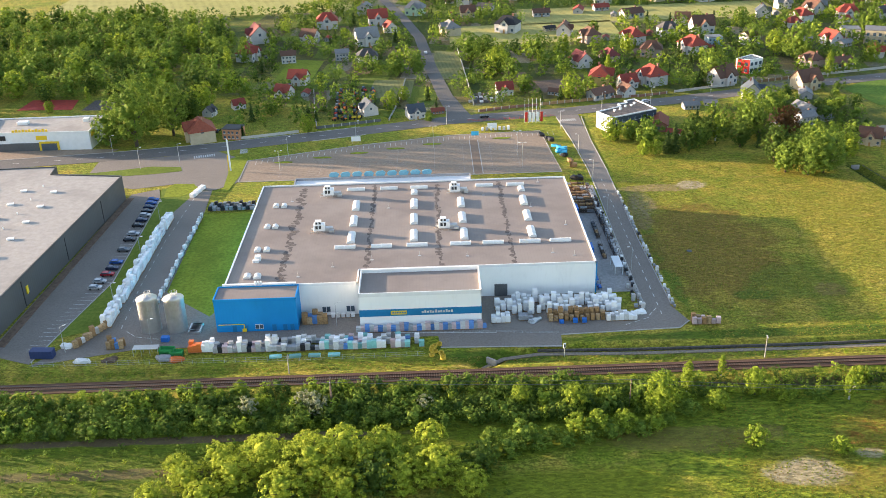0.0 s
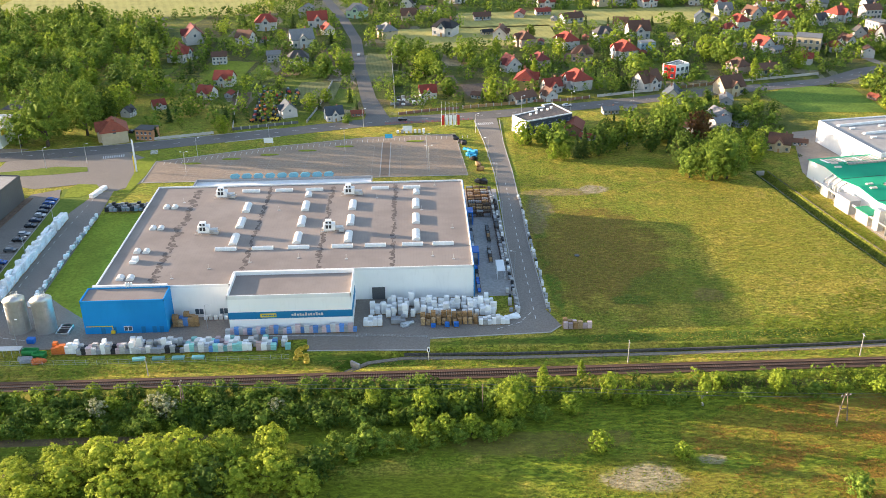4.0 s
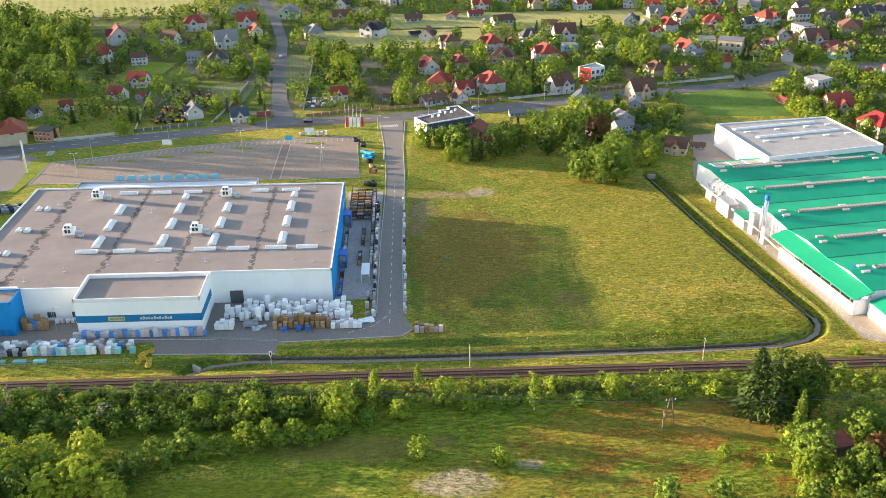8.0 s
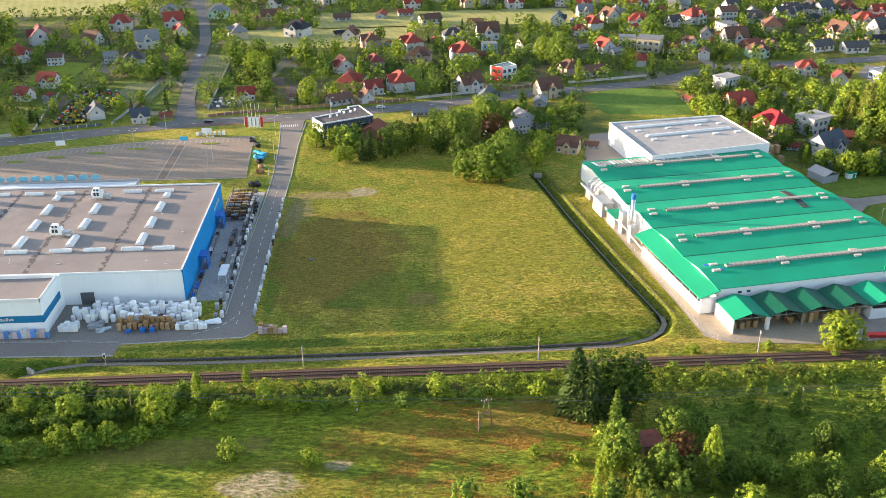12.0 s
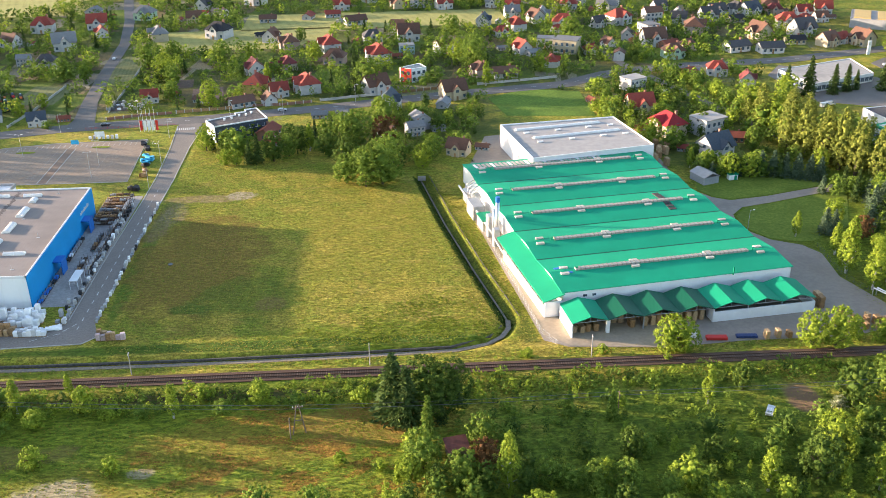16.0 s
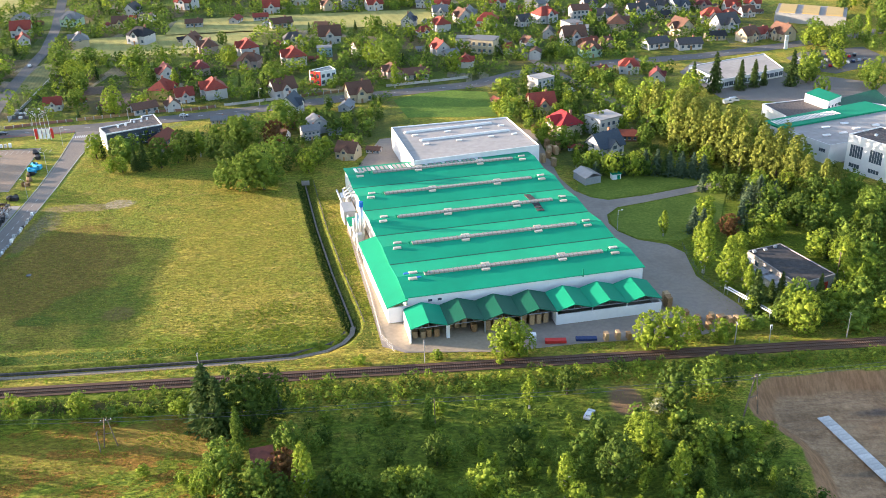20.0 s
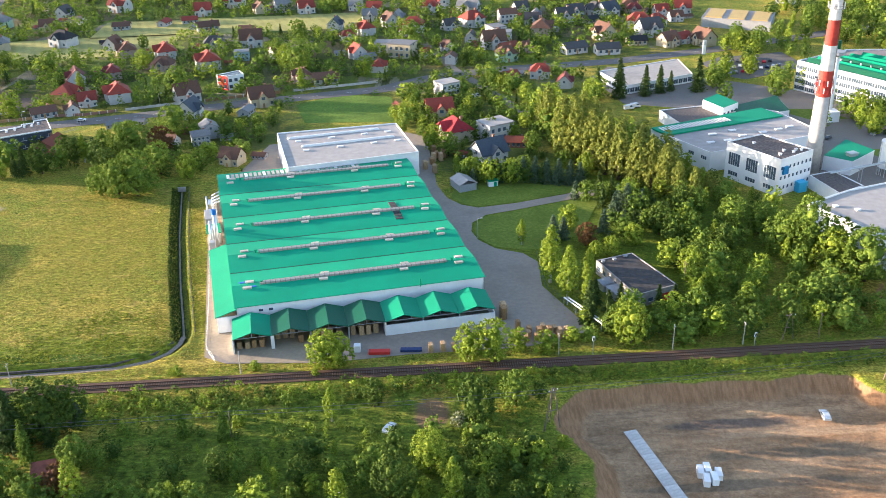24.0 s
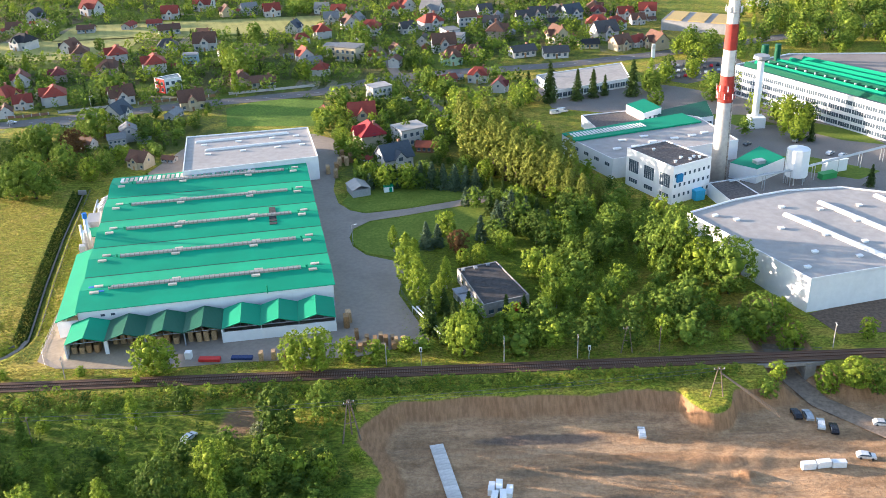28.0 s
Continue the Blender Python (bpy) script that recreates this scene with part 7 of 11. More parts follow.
tree("blue_spruce", 334.1, 311.2, 10.5)
tree("blue_spruce", 339.5, 314.7, 12.6)
tree("blue_spruce", 344.4, 312.7, 11.0)
tree("spruce", 337.8, 331.9, 9.6)
tree("spruce", 333.8, 335.1, 9.9)
tree("lime", 315.6, 303.2, 10.4)
tree("lime", 356.9, 299.4, 9.0)
tree("lime", 335.2, 287.7, 8.8)
tree("oak", 356.2, 236.9, 10.2)
tree("bush", 327.9, 229.6, 7.3)
tree("bush", 335.7, 228.4, 7.7)
tree("bush", 340.6, 229.3, 6.9)
tree("oak", 375.2, 248.9, 7.6)
tree("giant", 388.2, 270.4, 24.0, 0.7)
tree("lime", 393.3, 262.1, 15.6)
tree("oak", 400.6, 254.0, 19.0)
tree("oak", 398.0, 269.6, 15.9)
tree("oak", 403.3, 233.2, 15.4)
tree("lime", 409.8, 226.4, 10.8)
tree("lime", 411.1, 239.1, 9.3)
tree("oak", 381.1, 292.5, 12.6)
tree("oak", 371.5, 293.4, 14.7)
tree("oak", 382.9, 275.0, 16.1)
tree("elm", 358.2, 308.9, 13.0)
tree("elm", 346.6, 295.7, 12.7)
tree("elm", 362.9, 276.7, 12.2)
tree("oak", 381.9, 228.6, 8.2)
tree("bush", 376.4, 232.1, 7.3)
tree("bush", 387.5, 237.7, 7.4)
tree("lime", 430.6, 224.8, 7.2)
tree("lime", 412.5, 206.0, 9.0, 1.1)
tree("lime", 418.5, 203.8, 9.5, 1.1)
tree("lime", 398.9, 206.0, 6.4)
tree("oak", 424.1, 202.3, 9.6)
tree("oak", 430.8, 201.2, 10.0)
tree("bush", 395.4, 202.2, 5.1)
tree("lime", 437.4, 200.9, 10.4)
tree("lime", 293.4, 350.9, 10.7)
tree("lime", 301.7, 350.0, 11.2)
tree("lime", 286.3, 357.7, 9.7)
tree("elm", 282.4, 367.7, 8.6)
tree("birch", 280.8, 362.7, 9.3)
tree("blue_spruce", 306.8, 352.5, 10.7)
tree("blue_spruce", 311.3, 350.9, 11.2)
tree("blue_spruce", 315.8, 349.2, 10.9)
tree("blue_spruce", 320.2, 347.5, 10.9)
tree("blue_spruce", 324.6, 345.9, 10.8)
tree("blue_spruce", 328.2, 344.4, 10.3)
tree("spruce", 296.7, 353.6, 9.6)
tree("poplar", 327.2, 376.2, 27.9)
tree("poplar", 331.5, 369.0, 26.6)
tree("poplar", 336.8, 361.9, 26.2)
tree("poplar", 340.9, 355.2, 26.8)
tree("poplar", 344.8, 348.6, 24.7)
tree("poplar", 349.4, 339.3, 24.2)
tree("poplar", 354.4, 335.9, 23.1)
tree("poplar", 358.0, 329.9, 22.0)
tree("poplar", 335.7, 396.8, 23.0)
tree("poplar", 326.1, 405.6, 23.4)
tree("poplar", 361.4, 324.1, 16.4)
tree("poplar", 365.8, 318.4, 16.2)
tree("poplar", 372.8, 323.0, 12.8)
tree("oak", 315.5, 384.5, 10.2)
tree("lime", 333.0, 356.0, 9.6)
tree("lime", 273.4, 396.4, 11.7)
tree("oak", 279.1, 385.0, 11.4)
tree("spruce", 372.0, 460.5, 21.0)
tree("spruce", 386.0, 462.0, 16.0)
tree("spruce", 394.5, 465.5, 15.0)
tree("spruce", 401.0, 468.5, 11.0)
tree("spruce", 414.5, 465.8, 19.0)
tree("oak", 424.3, 469.6, 13.2)
tree("lime", 452.2, 492.8, 10.7)
tree("oak", 421.7, 445.3, 11.3)
tree("spruce", 361.4, 462.6, 15.9)
tree("oak", 451.0, 451.1, 14.2)
tree("lime", 472.4, 408.4, 15.8)
tree("lime", 478.3, 403.6, 13.1)
tree("lime", 470.5, 389.0, 11.5)
tree("spruce", 476.4, 388.3, 8.9)
tree("oak", 474.0, 538.6, 16.3)
tree("oak", 463.1, 547.0, 14.8)
tree("oak", 498.3, 570.0, 11.9)
tree("oak", 514.7, 567.4, 11.9)
tree("oak", 538.6, 586.4, 13.9)
tree("oak", 555.3, 583.7, 15.6)
tree("oak", 563.1, 559.8, 18.4)
tree("oak", 582.0, 564.2, 18.5)
tree("lime", 549.2, 534.0, 6.5)
tree("spruce", 479.1, 334.8, 9.2)
tree("oak", 300.7, 408.5, 9.3)
tree("giant", -138.6, 415.4, 31.0)
tree("giant", -125.1, 429.6, 25.0, 0.9)
tree("oak", -150.9, 416.3, 17.2)
tree("lime", -198.2, 472.3, 6.5)
tree("lime", -61.6, 427.1, 9.6)
tree("oak", -22.7, 527.2, 12.9)
tree("lime", -17.2, 474.0, 7.7)
tree("oak", -10.0, 525.6, 11.2)
tree("giant", -141.3, 443.7, 26.5, 0.9)
tree("elm", -123.7, 450.6, 18.5)
tree("lime", -24.0, 458.3, 10.1)
tree("spruce", -59.3, 443.9, 5.7)
tree("spruce", -91.2, 422.0, 6.3)
tree("lime", -120.0, 459.3, 15.9)
tree("oak", -82.8, 455.4, 8.7)
tree("bush", -4.5, 438.2, 4.2)
tree("oak", 19.7, 546.9, 18.1)
tree("oak", 30.8, 565.5, 11.9)
tree("lime", 34.3, 520.3, 15.9)
tree("birch", 76.8, 552.8, 13.3)
tree("oak", 60.3, 554.9, 13.4)
tree("lime", 67.8, 467.5, 14.6)
tree("oak", 46.0, 480.1, 10.5)
tree("lime", 113.9, 554.7, 12.4)
tree("spruce", 138.7, 507.7, 12.5)
tree("spruce", 138.5, 532.0, 12.9)
tree("birch", 92.6, 501.7, 13.9)
tree("oak", 146.1, 489.8, 18.1)
tree("oak", 200.6, 618.3, 12.8)
tree("lime", 197.6, 543.9, 14.8)
tree("oak", 191.2, 565.4, 13.6)
tree("oak", 205.8, 529.8, 20.8)
tree("birch", 209.3, 493.4, 14.3)
tree("oak", 271.2, 584.2, 17.3)
tree("lime", 243.1, 518.8, 12.7)
tree("oak", 154.9, 425.7, 16.3)
tree("oak", 137.1, 403.0, 15.7)
tree("oak", 128.3, 407.8, 11.9)
tree("oak", 173.8, 380.7, 10.8)
tree("lime", 75.9, 401.4, 11.8)
tree("lime", 85.3, 404.3, 9.2)
tree("spruce", 96.8, 383.2, 10.6)
tree("lime", 91.6, 381.6, 7.6)
tree("elm", 112.6, 401.6, 11.8)
tree("elm", 117.7, 397.3, 11.7)
tree("lime", 86.9, 382.0, 7.6)
tree("plum", 154.3, 401.3, 14.4)
tree("oak", 146.6, 353.2, 16.6)
tree("oak", 138.8, 357.1, 13.2)
tree("elm", 138.7, 370.2, 16.0)
tree("oak", 102.6, 607.6, 9.0)
tree("lime", 84.8, 610.1, 5.4)
tree("oak", 41.1, 507.8, 12.5)
tree("spruce", -24.3, 601.7, 8.9)

for x, y, h, k in ((-48, 186, 5.0, 1.5), (-22, 177, 8.0, 1.3), (-40, 168, 8.5, 1.3), (-58, 168, 6.5, 1.3), (-66, 180, 4.6, 1.5), (-10, 179, 6.6, 1.4), (2, 170, 6.8, 1.3), (-26, 168, 8.2, 1.2), (-70, 170, 5.0, 1.4)):
    tree("willow", x, y, h, k)

# trees close round the grey gatehouse and the pipe bridge
tree("spruce", 337.0, 245.2, 7.5, 1.1)
tree("birch", 314.6, 264.5, 11.5)
tree("birch", 312.8, 257.5, 9.5, 1.1)
tree("spruce", 313.6, 249.0, 8.5, 1.2)
tree("spruce", 316.4, 243.6, 7.5, 1.2)
tree("lime", 320.2, 238.8, 8.0)
tree("lime", 316.6, 235.6, 7.0)
tree("birch", 343.8, 252.6, 12.0, 0.9)
tree("birch", 345.2, 246.4, 9.0)
tree("lime", 362.0, 246.8, 8.5, 1.2)
tree("oak", 330.5, 236.8, 6.0, 1.5)
tree("oak", 336.5, 235.8, 5.6, 1.5)

# ---- woods, hedges and garden trees in the mass ----
wood_rnd = random.Random(9)


def mixed(places, kinds, lo, hi):
    return [(wood_rnd.choice(kinds), x, y, wood_rnd.uniform(lo, hi)) for x, y in places]


belt = scatter([(-150, 194), (-4, 194), (51, 196), (56, 211.5), (-150, 211.5)], 430, 1, 1.95)
wood("hedgerow", "dense belt of green bushes below the railway", mixed(belt, ("bush_dark", "bush", "bush_dark", "bush", "bush_light", "bush"), 2.6, 5.0))
fill = scatter([(-150, 193), (-4, 193), (51, 195), (60, 211.5), (-150, 211.5)], 420, 61, 1.7)
wood("hedgerow", "low undergrowth between the bushes below the railway", mixed(fill, ("bush", "bush_light", "bush"), 1.2, 2.6), True)
low = scatter([(50, 201), (110, 202), (160, 204), (300, 206.5), (300, 212.3), (50, 212.3)], 430, 2, 1.5)
wood("hedgerow", "low bright shrubs on the railway bank", mixed(low, ("bush_light", "bush", "bush_light", "bush_dark"), 1.0, 3.2), True)
edge = scatter([(-140, 219.6), (150, 219.6), (390, 220), (390, 223.2), (150, 223.0), (-140, 223.6)], 330, 3, 1.5, ([(0, 219), (30, 219), (30, 231), (0, 231)],))
wood("shrub_strip", "low yellow-green shrubs beside the track", mixed(edge, ("bush_light", "bush_light", "bush"), 0.5, 1.3), True)
bank = scatter([(292, 206.8), (372, 206.8), (390, 209), (390, 212.5), (292, 212.3)], 230, 4, 1.25)
wood("shrub_strip", "green shrubs along the top of the pit", mixed(bank, ("bush_light", "bush", "bush", "bush_dark"), 0.9, 2.3), True)
fore = scatter([(-140, 150), (-140, 190), (-60, 190), (-10, 190), (14, 180), (8, 160)], 420, 5, 2.0)
wood("woodland", "thicket of bushes and young trees in rough grass", mixed(fore, ("bush", "bush_light", "bush", "bush_dark", "bush"), 0.8, 2.2), True)
GLADE = [(252, 187), (270, 189), (264, 204), (254, 205)]
HUT = [(165, 172), (174, 172), (174, 186), (165, 186)]
POLE = [(283, 178), (294, 178), (294, 194), (283, 194)]
right = scatter([(156, 186), (238, 182), (250, 190), (286, 190), (290, 150), (280, 130), (150, 130), (146, 165)], 150, 6, 4.4, (GLADE, HUT, POLE))
wood("woodland", "young mixed wood below the railway", mixed(right, ("bush", "bush_dark", "elm", "oak", "birch", "bush_light", "bush"), 2.2, 7.0))
verge = scatter([(268, 186), (286, 178), (290, 172), (296, 150), (262, 150), (262, 176)], 44, 69, 3.0, (POLE,))
wood("woodland", "dark bushes at the brink of the pit", mixed(verge, ("bush", "bush_dark", "bush_dark", "elm", "bush"), 2.5, 6.0))
sapling = scatter([(170, 206), (292, 205), (290, 190), (240, 184), (180, 186)], 80, 68, 3.4, (GLADE, POLE))
wood("woodland", "saplings and bushes in rank dark grass", mixed(sapling, ("bush", "bush_dark", "birch", "bush_light", "elm", "bush"), 1.4, 4.2), True)
scrub = scatter([(160, 207), (292, 205), (290, 150), (160, 150)], 380, 66, 2.4, (GLADE, HUT, POLE))
wood("woodland", "scrub filling the gaps of the young wood", mixed(scrub, ("bush_dark", "bush", "bush"), 0.8, 2.6), True)
near = scatter([(150, 172), (236, 166), (248, 184), (280, 184), (290, 140), (150, 140)], 54, 7, 4.6, (HUT, POLE))
wood("woodland", "tall mixed trees in the foreground wood", mixed(near, ("lime", "oak", "elm", "birch", "elm", "birch"), 5.5, 9.5))
east = scatter([(303, 226), (326, 222), (404, 226), (402, 255), (396, 300), (384, 340), (366, 356), (350, 340), (338, 322), (345, 300), (342, 262), (338, 240), (308, 238)], 112, 8, 6.0, ([(314, 240), (342, 240), (342, 278), (314, 278)],))
wood("woodland", "dense mixed trees between yard and factory", mixed(east, ("oak", "elm", "lime", "birch", "oak", "bush", "lime"), 4.0, 12.0))
row = scatter([(318, 420), (330, 392), (345, 352), (366, 340), (372, 352), (352, 392), (336, 436)], 60, 9, 4.5)
wood("woodland", "row of tall poplars and limes", mixed(row, ("poplar", "lime", "poplar", "oak"), 11.0, 20.0))
west = scatter([(-310, 470), (-207, 432), (-155, 416), (-121, 440), (-106, 470), (-108, 560), (-139, 640), (-216, 690), (-330, 670)], 250, 10, 6.9, ([(-250, 440), (-160, 440), (-160, 475), (-215, 475)], [(-216, 408), (-151, 407), (-151, 444), (-216, 444)]))
wood("woodland", "broad deciduous wood in fresh leaf", mixed(west, ("oak", "lime", "oak", "elm", "oak", "birch"), 10.0, 18.0))
hedge2 = scatter([(-330, 690), (-60, 690), (-60, 700), (-330, 702)], 60, 11, 4.0) + scatter([(-300, 800), (0, 820), (0, 836), (-300, 818)], 70, 12, 4.0)
wood("hedgerow", "field hedge with small trees", mixed(hedge2, ("bush", "oak", "bush_dark"), 3.0, 9.0), True)


def near_road(x, y):
    return float(seg_dist(x, y, MAIN)) < 9 or float(seg_dist(x, y, VILLAGE_ROAD)) < 7


def near_house(x, y, k=8.5):
    return any((x - o.location.x) ** 2 + (y - o.location.y) ** 2 < k * k for o in HOUSES)


HOUSES = [o for o in scene.objects if o.name.split(".")[0] == "house"]
FREE = ([(52, 480), (74, 480), (74, 506), (52, 506)], [(36, 503), (54, 503), (54, 522), (36, 522)], [(-92, 512), (-64, 510), (-62, 568), (-90, 568)], [(206, 438), (260, 434), (260, 480), (206, 488)], [(-3, 508), (18, 508), (20, 578), (-3, 578)], [(-40, 476), (-10, 476), (-10, 516), (-40, 516)], [(10, 585), (122, 585), (122, 640), (10, 640)], [(60, 640), (240, 640), (240, 690), (60, 690)], [(360, 380), (620, 300), (620, 500), (360, 560)], [(190, 380), (275, 360), (275, 432), (190, 440)])
gardens = [p for p in scatter([(-100, 430), (0, 455), (70, 462), (180, 482), (300, 400), (322, 440), (420, 560), (480, 700), (420, 860), (100, 860), (-60, 860), (-110, 640)], 3000, 13, 3.1, FREE) if not near_road(*p) and not near_house(*p, 6.2)]
wood("garden_trees", "garden trees and shrubs among the village houses", mixed(gardens, ("oak", "lime", "elm", "bush", "spruce", "bush_dark", "bush", "lime", "bush_light", "oak", "bush", "oak", "elm"), 2.4, 9.6), True)
behind = [p for p in scatter([(462, 575), (466, 545), (500, 540), (520, 545), (585, 530), (650, 560), (650, 660), (560, 660), (512, 640), (514, 600), (496, 580)], 120, 41, 5.0) if not near_road(*p)]
wood("woodland", "belt of broadleaf trees behind the factory", mixed(behind, ("oak", "elm", "lime", "birch", "oak"), 8.0, 15.0))
more = [("lime", 463, 542, 13.0), ("oak", 468, 546, 12.0), ("lime", 457, 546, 11.0), ("oak", 473, 541, 10.0), ("bush_light", 456, 507.5, 7.5), ("lime", 454, 464, 13.0), ("elm", 423, 474, 9.0), ("elm", 427, 470, 7.0), ("oak", 430, 478, 8.0), ("lime", 436, 486, 12.0), ("oak", 489, 528, 9.0), ("elm", 494, 520, 10.0)]
wood("yard_trees", "broadleaf trees round the factory car park", more)
yard = [(464, 426), (470, 417), (466, 394), (470, 389), (482, 407), (476, 414), (468, 480), (467, 459), (451, 399), (457, 510), (463, 520), (456, 465), (428, 485), (436, 492), (441, 500), (360, 458), (356, 450), (352, 446), (364, 470)]
wood("yard_trees", "broadleaf trees between the factory buildings", [(k, x, y, h) for (x, y), k, h in zip(yard, itertools.cycle(("lime", "oak", "birch", "oak", "elm")), itertools.cycle((13.0, 11.0, 15.0, 9.0, 12.0)))])
round_edge = scatter([(322, 332), (338, 334), (352, 322), (352, 304), (340, 296), (326, 292), (328, 302), (336, 318)], 34, 43, 3.2) + scatter([(283, 352), (330, 346), (332, 350), (310, 358), (284, 360)], 26, 44, 2.8)
wood("woodland", "dark spruces and garden trees along the drive", mixed(round_edge, ("spruce", "blue_spruce", "spruce", "bush_dark", "blue_spruce", "oak"), 5.0, 10.0))
lane_side = [p for p in scatter([(286, 560), (300, 505), (318, 440), (330, 408), (345, 400), (332, 450), (318, 500), (304, 560)], 60, 42, 4.2) if not near_road(*p) and float(seg_dist(*p, LANE)) > 5 and not near_house(*p, 7)]
wood("woodland", "trees and bushes along the village lane", mixed(lane_side, ("oak", "lime", "bush", "elm"), 4.0, 11.0))
infill = [p for p in scatter([(262, 398), (300, 366), (328, 360), (326, 420), (312, 470), (290, 508), (262, 484), (256, 440)], 110, 51, 3.4) if float(seg_dist(*p, LANE)) > 4 and not near_house(*p, 6.0) and not near_road(*p)]
infill += [p for p in scatter([(158, 396), (196, 398), (204, 436), (207, 470), (214, 492), (150, 466)], 70, 52, 3.4) if not near_house(*p, 6.0) and not near_road(*p)]
wood("garden_trees", "thick garden trees and hedges behind the white warehouse", mixed(infill, ("oak", "lime", "bush", "elm", "bush_dark", "lime"), 2.5, 8.5))
office_side = scatter([(76, 404), (98, 385), (135, 386), (152, 360), (172, 372), (192, 400), (192, 440), (150, 446), (124, 436), (96, 424)], 120, 15, 3.4, ([(58, 405), (92, 420), (100, 452), (64, 440)],))
wood("woodland", "mixed garden trees behind the meadow", mixed([p for p in office_side if not near_house(*p, 7)], ("oak", "elm", "spruce", "bush", "lime", "bush_dark", "bush", "oak", "elm", "bush"), 2.2, 7.5), True)

hedge_rnd = random.Random(31)
lines_of = []
for o in HOUSES[::2]:
    a = hedge_rnd.choice((0.25, 1.82, 0.1))
    x, y = o.location.x + hedge_rnd.uniform(-9, 9), o.location.y - hedge_rnd.uniform(9, 13)
    for k in range(hedge_rnd.randrange(4, 9)):
        p = (x + 1.5 * k * math.cos(a), y + 1.5 * k * math.sin(a))
        if not near_road(*p) and not near_house(*p, 6.5) and not any(inside(*p, q) for q in FREE):
            lines_of.append(p)
wood("garden_hedge", "clipped garden hedges between the houses", mixed(lines_of, ("bush_dark", "bush"), 1.2, 1.9), True)
for o in HOUSES[::3]:
    x, y = o.location.x + hedge_rnd.choice((-11, 11)), o.location.y + hedge_rnd.uniform(2, 9)
    if not near_road(x, y) and not near_house(x, y, 8):
        house(hedge_rnd.choice(("brown_low", "grey_low", "brick_low", "red_low")), round(x, 1), round(y, 1), hedge_rnd.choice((10, 80, -20)), 0.55)
for i, (x, y, w, d, t) in enumerate(((62, 492, 16, 22, 8), (45, 512, 12, 16, 8), (-62, 480, 9, 30, 6), (120, 560, 14, 12, 10), (24, 474, 14, 18, 8))):
    c, sn = math.cos(radians(t)), math.sin(radians(t))
    sheet("plot_%d" % (i + 1), [(x + u * w / 2 * c - v * d / 2 * sn, y + u * w / 2 * sn + v * d / 2 * c) for u, v in ((-1, -1), (1, -1), (1, 1), (-1, 1))], 0.09, "soil" if i != 5 else "gravel", "bare brown garden plot" if i != 5 else "pale gravel plot with stones", "plot")

# ---- grass tufts ----
def tufts(name, poly, count, seed, size, material, label, ragged=0.0, patchy=False):
    """Three-bladed grass tufts over a plan outline, evenly or in patches, with a ragged edge."""
    g = np.random.default_rng(seed)
    xs, ys = [p[0] for p in poly], [p[1] for p in poly]
    p = np.c_[g.uniform(min(xs), max(xs), count), g.uniform(min(ys), max(ys), count)]
    q = p + g.normal(0, ragged, p.shape)
    patch = 0.5 + 0.28 * np.sin(p[:, 0] * 0.31 + 1.3 * np.sin(p[:, 1] * 0.19 + seed)) + 0.28 * np.sin(p[:, 1] * 0.43 + 1.7 * np.sin(p[:, 0] * 0.13 + 2 * seed))
    keep = (g.random(count) < patch) if patchy else np.full(count, True)
    p = p[keep & np.array([inside(a, b, poly) for a, b in q])]
    z = ground_z(p[:, 0], p[:, 1])
    k = len(p)
    c = np.c_[p, z]
    v = []
    for i in range(3):
        t = g.uniform(0, 6.28, k)
        w = g.uniform(0.3, 0.8, k) * size
        h = g.uniform(0.15, 0.5, k) * size
        d = np.c_[np.cos(t) * w, np.sin(t) * w, np.zeros(k)]
        up = np.c_[g.normal(0, 0.55, (k, 2)) * size, h]
        v += [c - d, c + d, c + up]
    v = np.stack(v, 1).reshape(-1, 3)
    ob = new(name, tri_mesh(name, v, np.arange(len(v)).reshape(-1, 3), material))
    tagged(ob, label, "grass", "", "stuff")


M["straw"] = foliage("straw", (0.25, 0.215, 0.042), (0.46, 0.38, 0.095), 0.5)
M["tuft_green"] = foliage("tuft_green", (0.14, 0.185, 0.022), (0.31, 0.345, 0.036), 0.5)
M["tuft_dark"] = foliage("tuft_dark", (0.05, 0.095, 0.016), (0.14, 0.20, 0.03), 0.5)
# green of ditch plants, darkened to carry the west wall's shade
M["nettle_shade"] = foliage("nettle_shade", (0.035, 0.065, 0.012), (0.08, 0.125, 0.02), 0.3)
M["tuft_rust"] = foliage("tuft_rust", (0.28, 0.17, 0.03), (0.42, 0.26, 0.05), 0.5)
FIELD = [(69, 246), (68.5, 330), (72, 425), (96, 396), (130, 380), (165, 356), (173, 318), (180, 280), (186, 250), (186, 238), (170, 231), (75, 231)]
tufts("grass_tufts", FIELD, 26000, 1, 0.34, "straw", "straw-coloured grass tufts in the meadow")
tufts("grass_tufts", FIELD, 14000, 2, 0.36, "tuft_green", "green grass tufts in the meadow")
tufts("grass_tufts", [(-140, 140), (289, 140), (289, 206), (-140, 206)], 12000, 3, 0.3, "tuft_green", "rank green grass below the railway")
tufts("grass_tufts", [(60, 150), (160, 150), (160, 203), (60, 203)], 5000, 4, 0.26, "tuft_rust", "rusty dry grass below the railway", 3.0, True)
tufts("grass_tufts", [(-140, 219), (392, 219), (392, 226), (-140, 226)], 8000, 5, 0.4, "straw", "yellow-green grass on the railway bank")
tufts("grass_tufts", [(62, 150), (160, 150), (160, 203), (56, 200)], 12000, 8, 0.34, "tuft_green", "tall herbs and rank grass in the lower field", 3.0, True)
